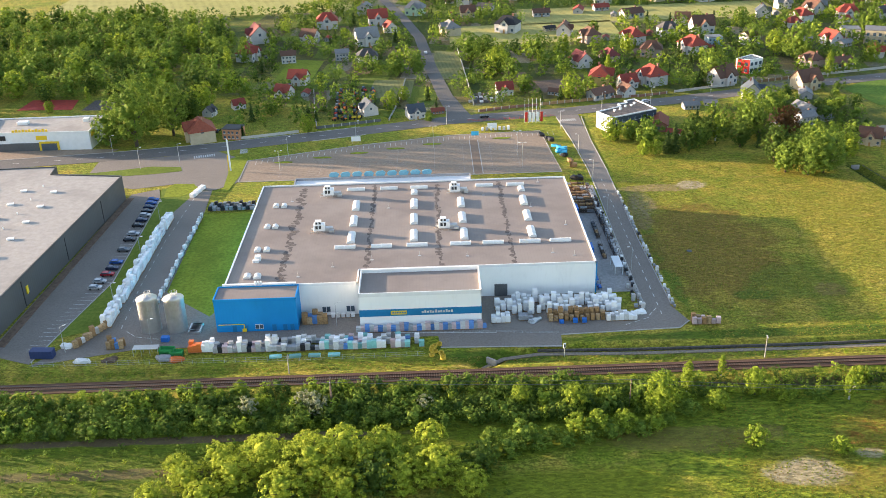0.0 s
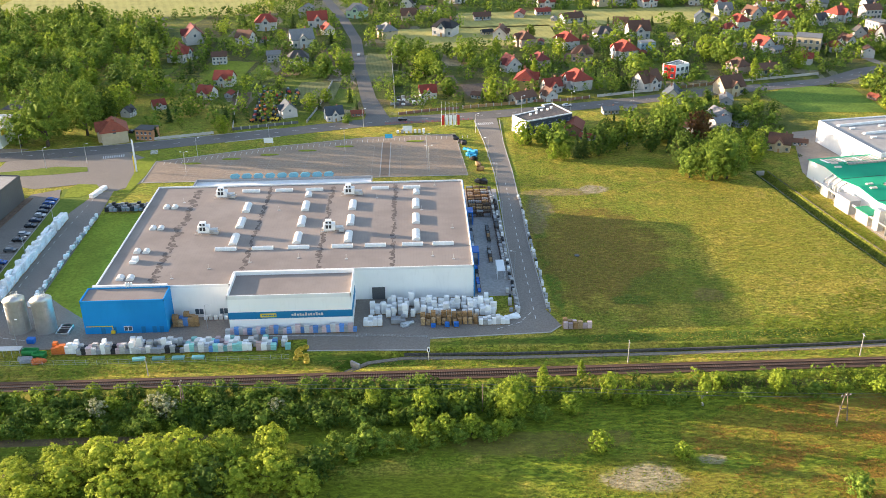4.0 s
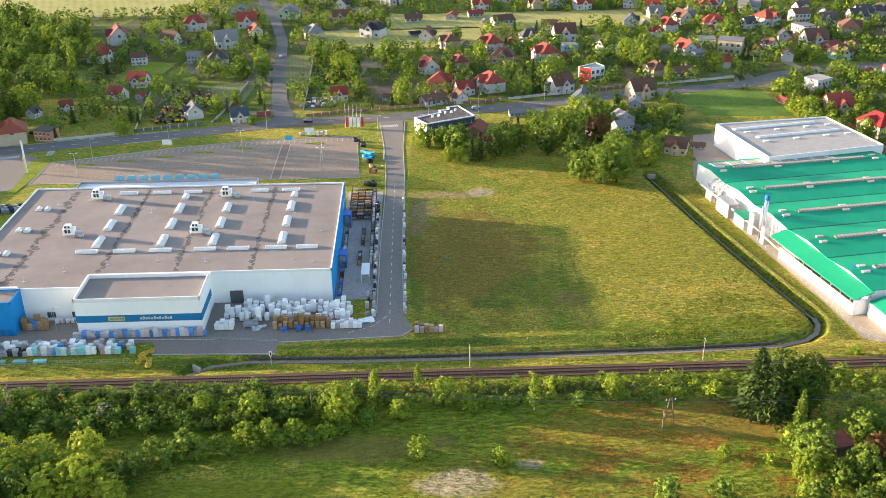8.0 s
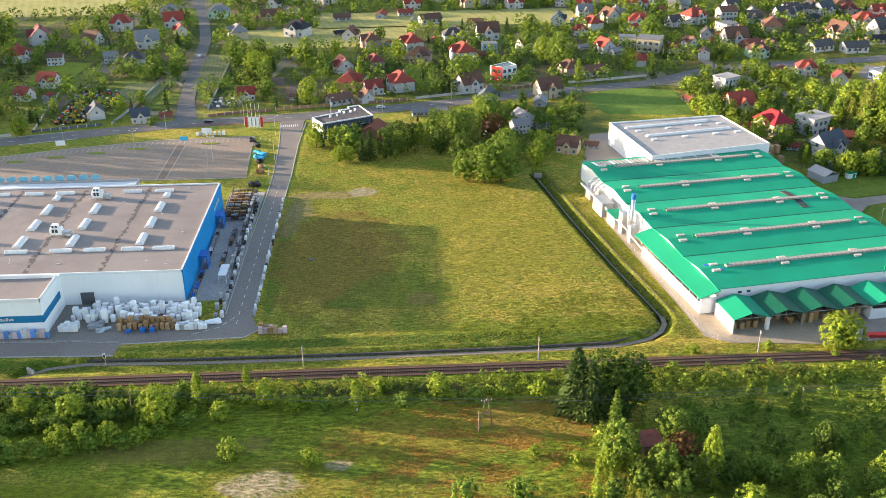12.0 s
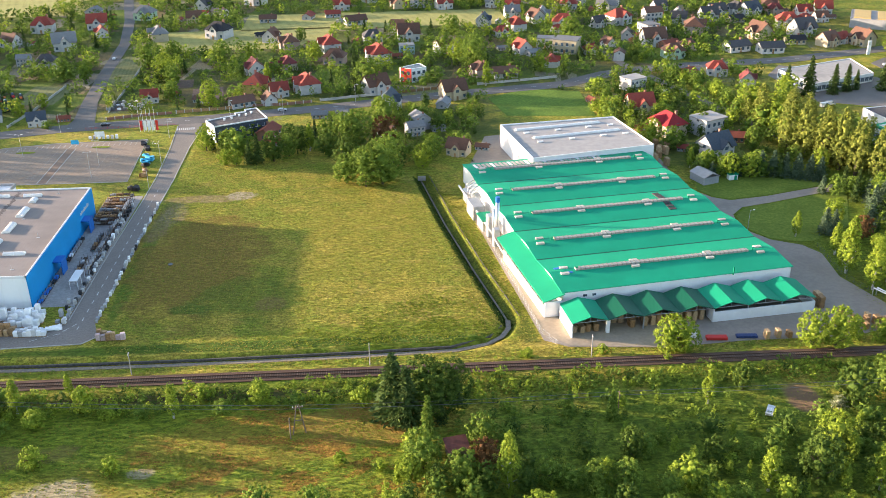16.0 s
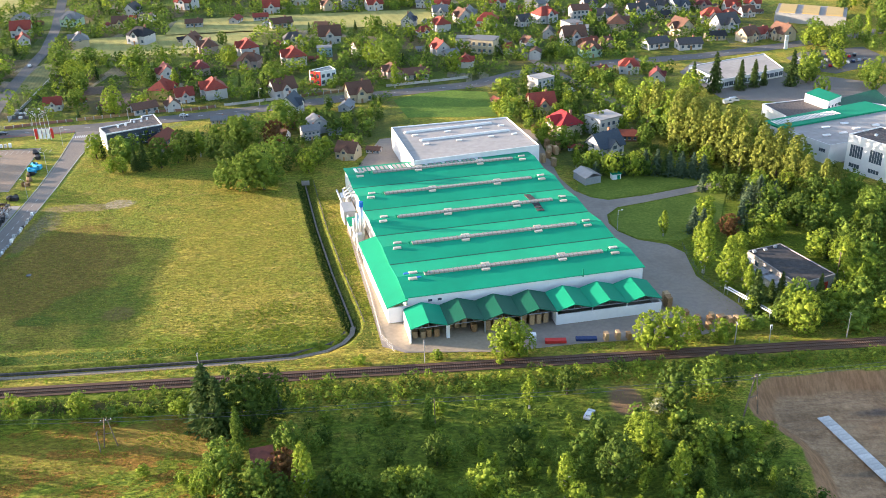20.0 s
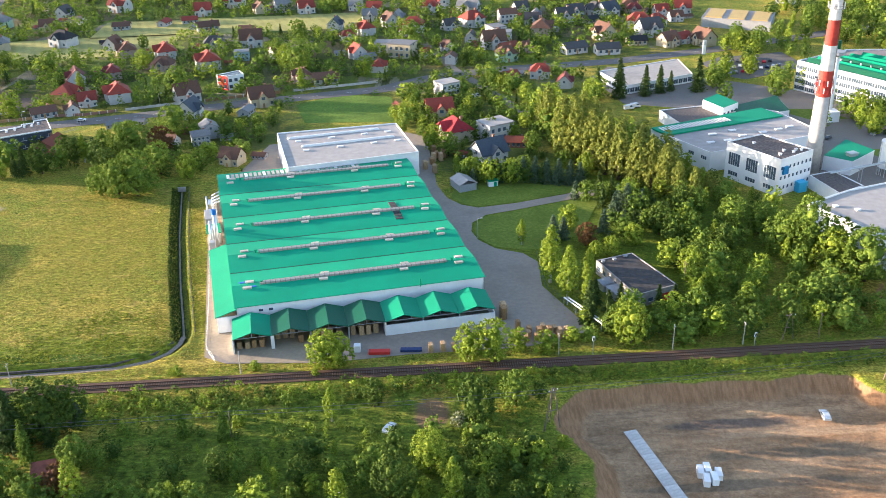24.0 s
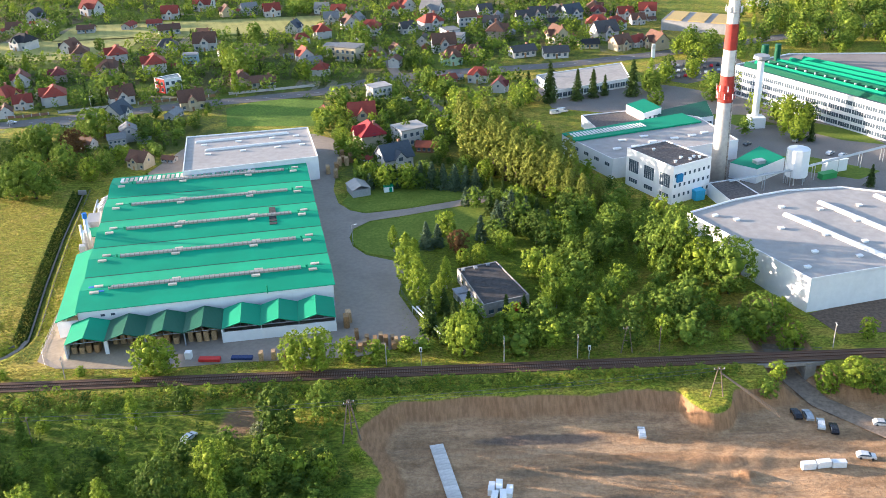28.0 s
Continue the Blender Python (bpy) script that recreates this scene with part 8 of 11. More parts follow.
tufts("grass_tufts", [(118, 231), (186, 231), (187, 246), (170, 262), (150, 246)], 5000, 10, 0.6, "tuft_green", "coarse herbs at the meadow's corner", 3.0, True)
tufts("grass_tufts", FIELD, 1800, 11, 0.42, "tuft_dark", "dark green clumps in the meadow", 3.0, True)
# dense plants whose dark colour also paints the ditch's shaded wall
tufts("grass_tufts", [(165.5, 362), (172.3, 317.8), (179.2, 280.4), (185.5, 250), (187.0, 242), (191.5, 242), (189.5, 250), (183.2, 280.4), (176.3, 317.8), (169.5, 362)], 30000, 12, 0.55, "nettle_shade", "dark green nettles with the ditch wall's shade put into their colour")
tufts("grass_tufts", [(171, 362), (178, 317.8), (185, 280.4), (191.5, 250), (192.5, 240), (199, 240), (196, 256), (190, 282), (183.5, 318), (175, 362)], 14000, 13, 0.5, "tuft_green", "long green grass on the sunny bank of the ditch", 1.0, True)
tufts("grass_tufts", [(180, 228), (200, 228), (184, 350), (172, 350)], 4000, 6, 0.4, "straw", "long grass beside the ditch")
tufts("grass_tufts", [(300, 224), (400, 224), (400, 300), (300, 300)], 5000, 7, 0.5, "tuft_green", "rough grass under the trees")


# ---- buildings built from a plan outline ----
def block(name, label, category, poly, h, wall, roof, rim=0.6, rim_mat=None):
    """A flat-roofed building over a plan outline, with walls, roof and parapet; returns the thing and a mover to its origin."""
    cx, cy = poly[0]
    ob = thing(name, label, category, spot(cx, cy))
    lp = [(x - cx, y - cy) for x, y in poly]
    bm = bmesh.new()
    prism(bm, lp, -0.3, h)
    part("wall", bm, wall, ob)
    bm = bmesh.new()
    k = len(lp)
    mx, my = sum(p[0] for p in lp) / k, sum(p[1] for p in lp) / k
    prism(bm, [(x + (mx - x) * 0.004, y + (my - y) * 0.004) for x, y in lp], h, h + 0.03)
    part("roof", bm, roof, ob)
    if rim:
        bm = bmesh.new()
        parapet_ring(bm, lp, 0.35, h - 0.2, h + rim)
        part("parapet", bm, rim_mat or wall, ob)
    return ob


def facade(ob, p, q, zs, cols, w, h, material="glass", sill=True, proud=0.05):
    """Rows of windows along a wall from p to q (in the thing's own plan)."""
    (ax, ay), (bx, by) = p, q
    k = math.hypot(bx - ax, by - ay)
    ux, uy = (bx - ax) / k, (by - ay) / k
    turn = Matrix(((ux, -uy, 0, ax), (uy, ux, 0, ay), (0, 0, 1, 0), (0, 0, 0, 1)))
    bm = bmesh.new()
    box(bm, -w / 2, w / 2, -proud, 0.1, 0, h)
    pane = mesh_of("window", bm, material)
    bm = bmesh.new()
    box(bm, -w / 2 - 0.1, w / 2 + 0.1, -proud - 0.12, -proud + 0.02, -0.12, 0.0)
    if w > 2:
        for i in range(1, int(w)):
            x = -w / 2 + i * w / int(w)
            box(bm, x - 0.05, x + 0.05, -proud - 0.03, -proud + 0.02, 0, h)
    frame_mesh = mesh_of("frame", bm, "white_plain")
    for z in zs:
        for i in range(cols):
            d = k * (i + 0.5) / cols
            o = piece("window", pane, ob, turn @ Matrix.Translation((d, 0, z)))
            if sill:
                piece("frame", frame_mesh, o)


def roof_boxes(ob, spots, z, material="white_plain", size=(1.4, 1.0, 0.7), name="roof_vent"):
    bm = bmesh.new()
    a, b, c = size
    box(bm, -a / 2, a / 2, -b / 2, b / 2, 0, c, 0.08)
    box(bm, -a / 2 - 0.1, a / 2 + 0.1, -b / 2 - 0.1, b / 2 + 0.1, c - 0.08, c + 0.05)
    me = mesh_of(name, bm, material)
    for x, y in spots:
        piece(name, me, ob, Matrix.Translation((x, y, z)) @ Matrix.Rotation(0.2, 4, "Z"))


# white hall right beside the railway
P = [(419.4, 240.6), (482, 256), (476, 300), (456, 309), (436, 308), (415.7, 301.5), (396.8, 291.5)]
wh2 = block("factory_hall", "large white factory hall with long barrel rooflights", "factory hall", P, 10.6, "white_plain", "roof_grey")
for a, b in (((9, 47), (30, 8)), ((24, 56), (46, 12)), ((45, 60), (60, 24))):
    bm = bmesh.new()
    d = Vector((b[0] - a[0], b[1] - a[1], 0))
    L = d.length
    for i in range(9):
        t0, t1 = math.pi * i / 9, math.pi * (i + 1) / 9
        q = [(1.2 * math.cos(t), 1.0 * math.sin(t)) for t in (t0, t1)]
        bm.faces.new([bm.verts.new(v) for v in ((q[0][0], 0, q[0][1]), (q[1][0], 0, q[1][1]), (q[1][0], L, q[1][1]), (q[0][0], L, q[0][1]))])
    rotate_part(bm, Matrix.Translation((a[0], a[1], 10.6)) @ Matrix.Rotation(math.atan2(d.y, d.x) - math.pi / 2, 4, "Z"))
    part("rooflight", bm, "skylight", wh2, "long cream barrel rooflight")
roof_boxes(wh2, [(4, 36), (8, 18), (14, 40), (10, 53), (16, 30), (20, 14), (26, 24), (30, 40), (38, 10), (42, 34), (36, 52), (50, 44), (54, 14), (2, 8), (-8, 44), (-14, 48), (22, 50)], 10.6, size=(1.7, 1.3, 0.6))
bm = bmesh.new()
box(bm, -3.6, -1.2, 0.0, 5.5, 0, 3.0)
rotate_part(bm, Matrix.Translation((-10, 26, 0)) @ Matrix.Rotation(radians(22), 4, "Z"))
part("side_shed", bm, "render_brickwall", wh2, "brown lean-to shed")

# office block of the factory
P = [(400.0, 324.0), (416.4, 333.2), (404.0, 354.0), (387.4, 347.0)]
ob_ = block("office_block", "white three-storey office block with dark roof", "office", P, 14.6, "white_plain", "roof_stain", 0.5)
facade(ob_, (0, 0), (16.4, 9.2), (10.6, 6.6, 2.6), 8, 0.9, 1.3)
facade(ob_, (-12.6, 23.0), (0, 0), (6.2,), 3, 5.4, 5.0)
facade(ob_, (-12.6, 23.0), (0, 0), (2.0,), 3, 4.6, 1.6)
bm = bmesh.new()
box(bm, 2.0, 4.0, 0.2, 0.5, 0.1, 12.6)
rotate_part(bm, Matrix.Rotation(radians(29.3), 4, "Z"))
part("blue_strip", bm, "blue_band", ob_, "blue lift shaft with blue machine")
bm = bmesh.new()
box(bm, 1.5, 4.2, -0.9, 0.4, 8.8, 11.8)
rotate_part(bm, Matrix.Rotation(radians(29.3), 4, "Z"))
part("blue_machine", bm, "blue_band", ob_)
roof_boxes(ob_, [(2, 6), (5, 10), (8, 8), (10, 10.5), (12, 10), (-3, 20)], 14.6, size=(0.9, 0.9, 0.8))

# long hall with green roof strip behind it
P = [(383.2, 352.6), (438.5, 370.0), (430.5, 402.0), (424, 407), (367.5, 385.0)]
lh = block("factory_hall", "long pale factory hall with a green roof strip", "factory hall", P, 8.2, "white_plain", "roof_grey", 0.3)
bm = bmesh.new()
prism(bm, [(-15.6, 32.4), (-11.6, 22.5), (46.5, 41.5), (41, 54)], 8.3, 9.0)
part("green_strip", bm, "green_canopy", lh, "green roof strip with glazed bars")
for k in range(22):
    bm = bmesh.new()
    u = 1.6 * k
    box(bm, u, u + 0.7, 0, 5.0, 9.02, 9.3)
    rotate_part(bm, Matrix.Translation((-11.2, 26.5, 0)) @ Matrix.Rotation(radians(18), 4, "Z"))
    part("glazed_bar", bm, "skylight", lh)
roof_boxes(lh, [(4, 12), (12, 14), (20, 19), (30, 22), (38, 25), (44, 28), (8, 22), (18, 26)], 8.2, size=(3.2, 1.4, 0.5))
facade(lh, (-15.7, 32.4), (0, 0), (4.6,), 5, 3.0, 1.4)

# smaller buildings in the factory yard
g1 = block("boiler_house", "low white boiler house with green roof", "building", [(437.2, 341.5), (452.0, 353.0), (446.6, 367.3), (429.0, 349.5)], 6.2, "white_plain", "green_canopy", 0.0)
g2 = block("workshop", "low building with dark felt roof", "building", [(418.7, 312.6), (431.0, 318.8), (426.5, 335.0), (415.6, 331.6)], 5.0, "white_plain", "roof_stain", 0.3)
g3 = block("workshop", "dark-roofed low factory building", "building", [(385.5, 397.8), (410.5, 408.6), (409.0, 426.0), (381.5, 420.6)], 5.0, "white_plain", "roof_stain", 0.4)
g4 = block("factory_block", "white two-storey block with bright green roof", "building", [(407.5, 408.4), (417.3, 416.0), (412.4, 430.6), (402.6, 422.6)], 9.0, "white_plain", "green_canopy", 0.0)
g5 = block("workshop", "low hall with dull green roof", "building", [(417.3, 404.5), (439.7, 410.0), (443.0, 433.8), (412.3, 418.2)], 6.0, "white_plain", "green_dark", 0.0)
facade(g5, (0, 0), (22.4, 5.5), (2.2,), 6, 2.4, 1.6)
facade(g4, (0, 0), (9.8, 7.6), (1.6, 5.2), 4, 1.4, 1.2)
depot = block("depot", "long pale-roofed depot with glazed band", "depot", [(376.1, 464.5), (416.9, 482.5), (418.3, 513.8), (369.1, 494.5)], 4.6, "white_plain", "roof_pale", 0.3)
facade(depot, (0, 0), (40.8, 18.0), (1.0,), 14, 2.6, 2.2)
facade(depot, (-7.0, 30.0), (0, 0), (1.2,), 8, 2.4, 1.8)

# the big factory
P = [(507.5, 384.0), (560, 400), (546, 474), (498, 480), (463.9, 462.0)]
fac = block("factory", "huge white four-storey factory with ribbon windows and green roof ridges", "factory", P, 14.8, "white_plain", "roof_felt", 0.6)
facade(fac, (-43.6, 78.0), (0, 0), (11.2, 7.7, 4.2, 0.9), 14, 5.9, 1.9)
for s, wdt in ((0.10, 3.6), (0.22, 5.0), (0.36, 3.6), (0.48, 6.0), (0.64, 5.0), (0.80, 5.0)):
    ax, ay = -43.6 + s * 44, 78 + s * 8
    bx, by = 0 + s * 52, 0 + s * 16
    d = Vector((bx - ax, by - ay, 0))
    bm = bmesh.new()
    for z0, z1, a, b in ((14.8, 17.0, -wdt / 2, 0), (17.0, 14.8, 0, wdt / 2)):
        prism(bm, [(a, 2), (b, 2), (b, d.length - 2), (a, d.length - 2)], 14.8, lambda x, y, z0=z0, z1=z1, a=a, b=b: z0 + (z1 - z0) * (x - a) / (b - a) + 0.05)
    rotate_part(bm, Matrix.Translation((ax, ay, 0)) @ Matrix.Rotation(math.atan2(d.y, d.x) - math.pi / 2, 4, "Z"))
    part("roof_ridge", bm, "green_canopy" if wdt > 4 else "green_dark", fac, "bright green roof ridge")
for k in range(16):
    t = (k + 0.5) / 16
    bm = bmesh.new()
    tube(bm, (-43.6 * (1 - t) + 12, 78 * (1 - t) + 4, 14.8), (-43.6 * (1 - t) + 12, 78 * (1 - t) + 4, 17.4), 0.5, n=8)
    part("roof_vent", bm, "galvanised", fac)
for x, y, h, r in ((470 - 507.5, 470 - 384, 9, 1.8), (478 - 507.5, 474 - 384, 8, 1.5)):
    bm = bmesh.new()
    tube(bm, (x + 10, y - 4, 14.8), (x + 10, y - 4, 14.8 + h), r, n=16)
    part("roof_tank", bm, "green_dark", fac, "dark green rooftop tank")

# ---- red and white chimney ----
chimney = thing("factory_chimney", "tall tapered chimney banded red and white above bare concrete", "chimney", spot(424.5, 349.0))
CH = 77.0


def ch_r(z):
    return 3.35 - 1.35 * z / CH


def ring(z0, z1):
    bm = bmesh.new()
    tube(bm, (0, 0, z0), (0, 0, z1), ch_r(z0), ch_r(z1), 28, z0 == 0)
    return bm


part("shaft", ring(0.0, 31.5), "concrete_pale", chimney, "pale streaked concrete lower shaft", True)
for i, (z0, z1) in enumerate(((31.5, 41.8), (41.8, 51.6), (51.6, 61.3), (61.3, 70.0), (70.0, CH))):
    part("band", ring(z0, z1), "chimney_red" if i % 2 == 0 else "chimney_white", chimney, "red painted band" if i % 2 == 0 else "white painted band", True)
for z in (33.0, 36.0, 65.5):
    bm = bmesh.new()
    r = ch_r(z) + 0.75
    for k in range(20):
        a, b = 2 * math.pi * k / 20, 2 * math.pi * (k + 1) / 20
        for zz in (0.0, 1.1):
            tube(bm, (r * math.cos(a), r * math.sin(a), z + zz), (r * math.cos(b), r * math.sin(b), z + zz), 0.07, n=4, caps=False)
        tube(bm, (r * math.cos(a), r * math.sin(a), z), (r * math.cos(a), r * math.sin(a), z + 1.1), 0.05, n=4, caps=False)
        tube(bm, ((r - 0.8) * math.cos(a), (r - 0.8) * math.sin(a), z), (r * math.cos(a), r * math.sin(a), z), 0.07, n=4, caps=False)
    part("gallery", bm, "red" if z < 50 else "grey", chimney, "steel gallery with railing")
    for k in range(7):
        a = k * 0.9 + z
        bm = bmesh.new()
        box(bm, -0.2, 0.2, -0.12, 0.12, -1.1, 1.1, 0.04)
        rotate_part(bm, Matrix.Translation(((r + 0.1) * math.cos(a), (r + 0.1) * math.sin(a), z + 1.2)) @ Matrix.Rotation(a + math.pi / 2, 4, "Z"))
        part("antenna", bm, "white_plain", chimney, "white panel antenna")
bm = bmesh.new()
for k in range(37):
    z = 2 * k
    r = ch_r(z) + 0.3
    tube(bm, (r * 0.5, -r * 0.9, z), (ch_r(z + 2) * 0.5 + 0.15, -(ch_r(z + 2) + 0.3) * 0.9, z + 2), 0.07, n=4, caps=False)
    tube(bm, (r * 0.62, -r * 0.82, z), (ch_r(z + 2) * 0.62 + 0.15, -(ch_r(z + 2) + 0.3) * 0.82, z + 2), 0.07, n=4, caps=False)
part("ladder", bm, "rail", chimney, "rusty ladder and cable run")
# water tower-like white pillar
pil = thing("white_tower", "slim white tower with a broad head on a pavilion", "tower", spot(459.5, 412.4))
bm = bmesh.new()
tube(bm, (0, 0, 0), (0, 0, 30), 1.6, 1.45, 20)
part("shaft", bm, "white_plain", pil, "", True)
bm = bmesh.new()
tube(bm, (0, 0, 30), (0, 0, 31), 1.7, 3.6, 20)
tube(bm, (0, 0, 31), (0, 0, 32.4), 3.6, 3.4, 20)
part("head", bm, "grey", pil)
bm = bmesh.new()
box(bm, -3.4, 3.4, -5.0, 1.5, 0, 5.0, 0.1)
part("pavilion", bm, "white_plain", pil)
# octagonal tank on legs
tank = thing("storage_tank", "white eight-sided storage tank on steel legs", "tank", spot(452.5, 341.5))
bm = bmesh.new()
tube(bm, (0, 0, 3.2), (0, 0, 14.0), 4.3, 4.3, 10)
tube(bm, (0, 0, 14.0), (0, 0, 14.8), 4.3, 1.0, 10)
part("shell", bm, "white_plain", tank)
for k in range(6):
    bm = bmesh.new()
    a = k * math.pi / 3
    tube(bm, (3.6 * math.cos(a), 3.6 * math.sin(a), 0), (3.6 * math.cos(a), 3.6 * math.sin(a), 3.2), 0.22)
    part("leg", bm, "galvanised", tank)
bm = bmesh.new()
for s in (-0.4, 0.4):
    tube(bm, (-4.5, s, 0), (-4.5, s, 14.5), 0.08, n=5)
for k in range(24):
    tube(bm, (-4.5, -0.4, 0.5 + 0.6 * k), (-4.5, 0.4, 0.5 + 0.6 * k), 0.05, n=4)
part("ladder", bm, "galvanised", tank)
# overhead pipe bridge
pipes = thing("pipe_bridge", "pale overhead pipes carried on steel trestles", "pipes", spot(425, 333))
for s, z in ((0, 6.2), (0.9, 6.2)):
    bm = bmesh.new()
    tube(bm, (-2, -3 + s, z), (26, 6 + s, z), 0.3)
    tube(bm, (26, 6 + s, z), (75, 30 + s, z), 0.3)
    part("pipe", bm, "galvanised", pipes)
for k in range(7):
    bm = bmesh.new()
    x, y = np.interp(k, (0, 2, 6), (2, 24, 70)), np.interp(k, (0, 2, 6), (-1.5, 5.5, 27.5))
    for s in (-0.8, 1.6):
        tube(bm, (x, y + s, 0), (x, y + s, 6.2), 0.14, n=6)
    tube(bm, (x, y - 0.8, 5.8), (x, y + 1.6, 5.8), 0.14, n=6)
    part("trestle", bm, "galvanised", pipes)
# green skip and small plant
for x, y, w, d, h, mt, nm, lb in ((466.5, 345, 7, 3, 2.4, "green_plastic", "skip", "green steel skip in the factory yard"), (440, 348, 4, 3, 7.5, "galvanised", "plant_cabin", "grey plant cabin beside the boiler house"), (472, 352, 10, 3, 5, "white_plain", "tank_cabin", "white tank cabin in the factory yard"), (411, 329, 4, 4, 4, "cyan", "blue_shed", "blue shed beside the office block")):
    bm = bmesh.new()
    box(bm, -w / 2, w / 2, -d / 2, d / 2, 0, h, 0.1)
    box(bm, -w / 2 - 0.1, w / 2 + 0.1, -d / 2 - 0.1, d / 2 + 0.1, h - 0.25, h + 0.04)
    o = new(nm, mesh_of(nm, bm, mt))
    o.matrix_basis = spot(x, y, 0.05, 18)
    tagged(o, lb, nm.replace("_", " "))

# far yellow-roofed warehouse
M["yellow_dull"] = plain("yellow_dull", (0.52, 0.36, 0.13), 0.7, vary=0.08)
yw = block("warehouse", "far warehouse with yellow roof strips", "warehouse", [(463, 611), (501, 589), (515, 617), (477, 639)], 6, "render_palegrey", "roof_pale", 0.2)
for k in range(3):
    bm = bmesh.new()
    u0, u1 = (k + 0.15) / 3, (k + 0.85) / 3
    prism(bm, [(38 * u + 14 * v, -22 * u + 28 * v) for u, v in ((u0, 0.06), (u1, 0.06), (u1, 0.94), (u0, 0.94))], 6.05, 6.6)
    part("roof_strip", bm, "yellow_dull", yw)

# ---- white hall behind the green-roofed hall ----
P = [(213.4, 352.6), (265.6, 364.6), (257.4, 403.4), (205.4, 396.2)]
wh = block("warehouse", "white-walled flat-roofed warehouse behind the green hall", "warehouse", P, 9.6, "white_plain", "roof_grey", 0.5)
for yy, x0, x1 in ((36, 4, 44), (24, 8, 48)):
    bm = bmesh.new()
    barrel_light(bm, 0, 0, 0, x1 - x0, 1.9, 0.5)
    rotate_part(bm, Matrix.Translation(((x0 + x1) / 2 - yy * 0.2, yy * 0.98 + (x0 + x1) / 2 * 0.2, 9.6)) @ Matrix.Rotation(radians(12), 4, "Z"))
    part("rooflight", bm, "skylight", wh, "long white rooflight strip")
roof_boxes(wh, [(6, 20), (20, 23), (34, 26), (44, 28), (2, 32), (16, 35), (30, 38), (40, 40)], 9.6, size=(2.4, 0.9, 0.5))
bm = bmesh.new()
box(bm, 44.0, 48.5, -0.25, 0.1, 0.1, 4.2)
rotate_part(bm, Matrix.Rotation(radians(13), 4, "Z"))
part("loading_door", bm, "grey", wh, "grey loading door")

# ---- flat-roofed grey building under the birches ----
P = [(325.0, 244.5), (339.1, 249.8), (331.0, 273.2), (318.2, 269.0)]
fb = block("gatehouse", "single-storey grey building with black felt roof", "building", P, 4.4, "concrete", "roof_black", 0.25)
facade(fb, (-6.8, 24.5), (0, 0), (1.6,), 7, 1.8, 1.4)
facade(fb, (1.0, 0.4), (9.0, 3.4), (1.2,), 3, 1.6, 1.2)
bm = bmesh.new()
box(bm, 9.6, 12.2, -0.12, 0.1, 0.1, 2.8)
rotate_part(bm, Matrix.Rotation(radians(20.6), 4, "Z"))
part("door", bm, "red", fb, "faded red double door")
roof_boxes(fb, [(-5, 23), (-1, 24), (3, 26)], 4.6, "grey", (1.0, 1.0, 0.6))
for i, (x, y) in enumerate(((319.5, 258), (321.2, 253.5), (322.6, 249.5))):
    o = thing("garage", "small grey tin garage", "garage", spot(x, y, 0.05, 20), "tin garages")
    bm = bmesh.new()
    box(bm, -2.6, 2.6, -1.7, 1.7, 0, 2.4)
    part("wall", bm, "galvanised", o)
    bm = bmesh.new()
    prism(bm, [(-2.8, -1.9), (2.8, -1.9), (2.8, 1.9), (-2.8, 1.9)], 2.4, lambda x, y: 2.6 + 0.15 * y)
    part("roof", bm, "grey", o)

# ---- dark roadside office with stepped white parapet ----
P = [(78.4, 411.9), (101.0, 423.0), (94.0, 439.5), (88.5, 437.0), (89.5, 434.0), (84.5, 432.0), (85.5, 429.0), (73.0, 421.5)]
off = block("office_building", "dark grey flat-roofed office with a white end wall", "office", P, 7.2, "tile_slate", "roof_stain", 0.5, "white_plain")
bm = bmesh.new()
prism(bm, [(-5.5, 9.8), (-0.2, -0.2), (0.2, 0.0), (-5.1, 10.0)], 0, 7.7)
part("end_wall", bm, "white_plain", off, "white rendered end wall")
facade(off, (0.5, 0.2), (22.6, 11.1), (1.0, 4.4), 7, 2.2, 1.5)
facade(off, (-5.5, 9.8), (-0.3, 0.0), (4.6,), 3, 0.8, 1.4)
roof_boxes(off, [(3, 10), (6, 12), (9, 16), (12, 17), (14, 20)], 7.2, size=(0.9, 0.9, 0.9))
# red, white and black cube house
P = [(169.7, 502.4), (178.0, 506.5), (174.5, 514.5), (163.4, 506.4)]
cube = block("house", "modern cube house in red, white and black", "house", P, 7.6, "white_plain", "panel_dark", 0.3)
facade(cube, (0, 0), (8.3, 4.1), (1.0, 4.4), 3, 1.8, 1.8)
bm = bmesh.new()
prism(bm, [(-6.4, 4.1), (-0.1, -0.2), (0.2, 0.2), (-6.1, 4.5)], 0, 7.7)
part("red_wall", bm, "red", cube, "bright red end wall")
facade(cube, (-6.3, 3.9), (-0.1, -0.25), (1.0, 4.4), 2, 1.6, 1.8)


# ---- dark warehouse beside the west car park ----
P = [(-135.2, 236), (-125.6, 350.6), (-154.7, 355), (-155.5, 363.5), (-226, 361.5), (-240, 236)]
dw = block("warehouse", "long dark-clad warehouse with pale beige flat roof", "warehouse", P, 10.0, "dark_clad", "roof_pale", 0.45)
roof_boxes(dw, [(-12, 30 + 14 * k) for k in range(6)] + [(-24, 24 + 13 * k) for k in range(7)] + [(-38, 20 + 17 * k) for k in range(6)], 10.0, size=(2.2, 1.4, 0.5), name="roof_hatch")
bm = bmesh.new()
for k in range(7):
    tube(bm, (-18, 28 + 13 * k, 10), (-18, 28 + 13 * k, 10.8), 0.25)
part("roof_cowl", bm, "white_plain", dw)
bm = bmesh.new()
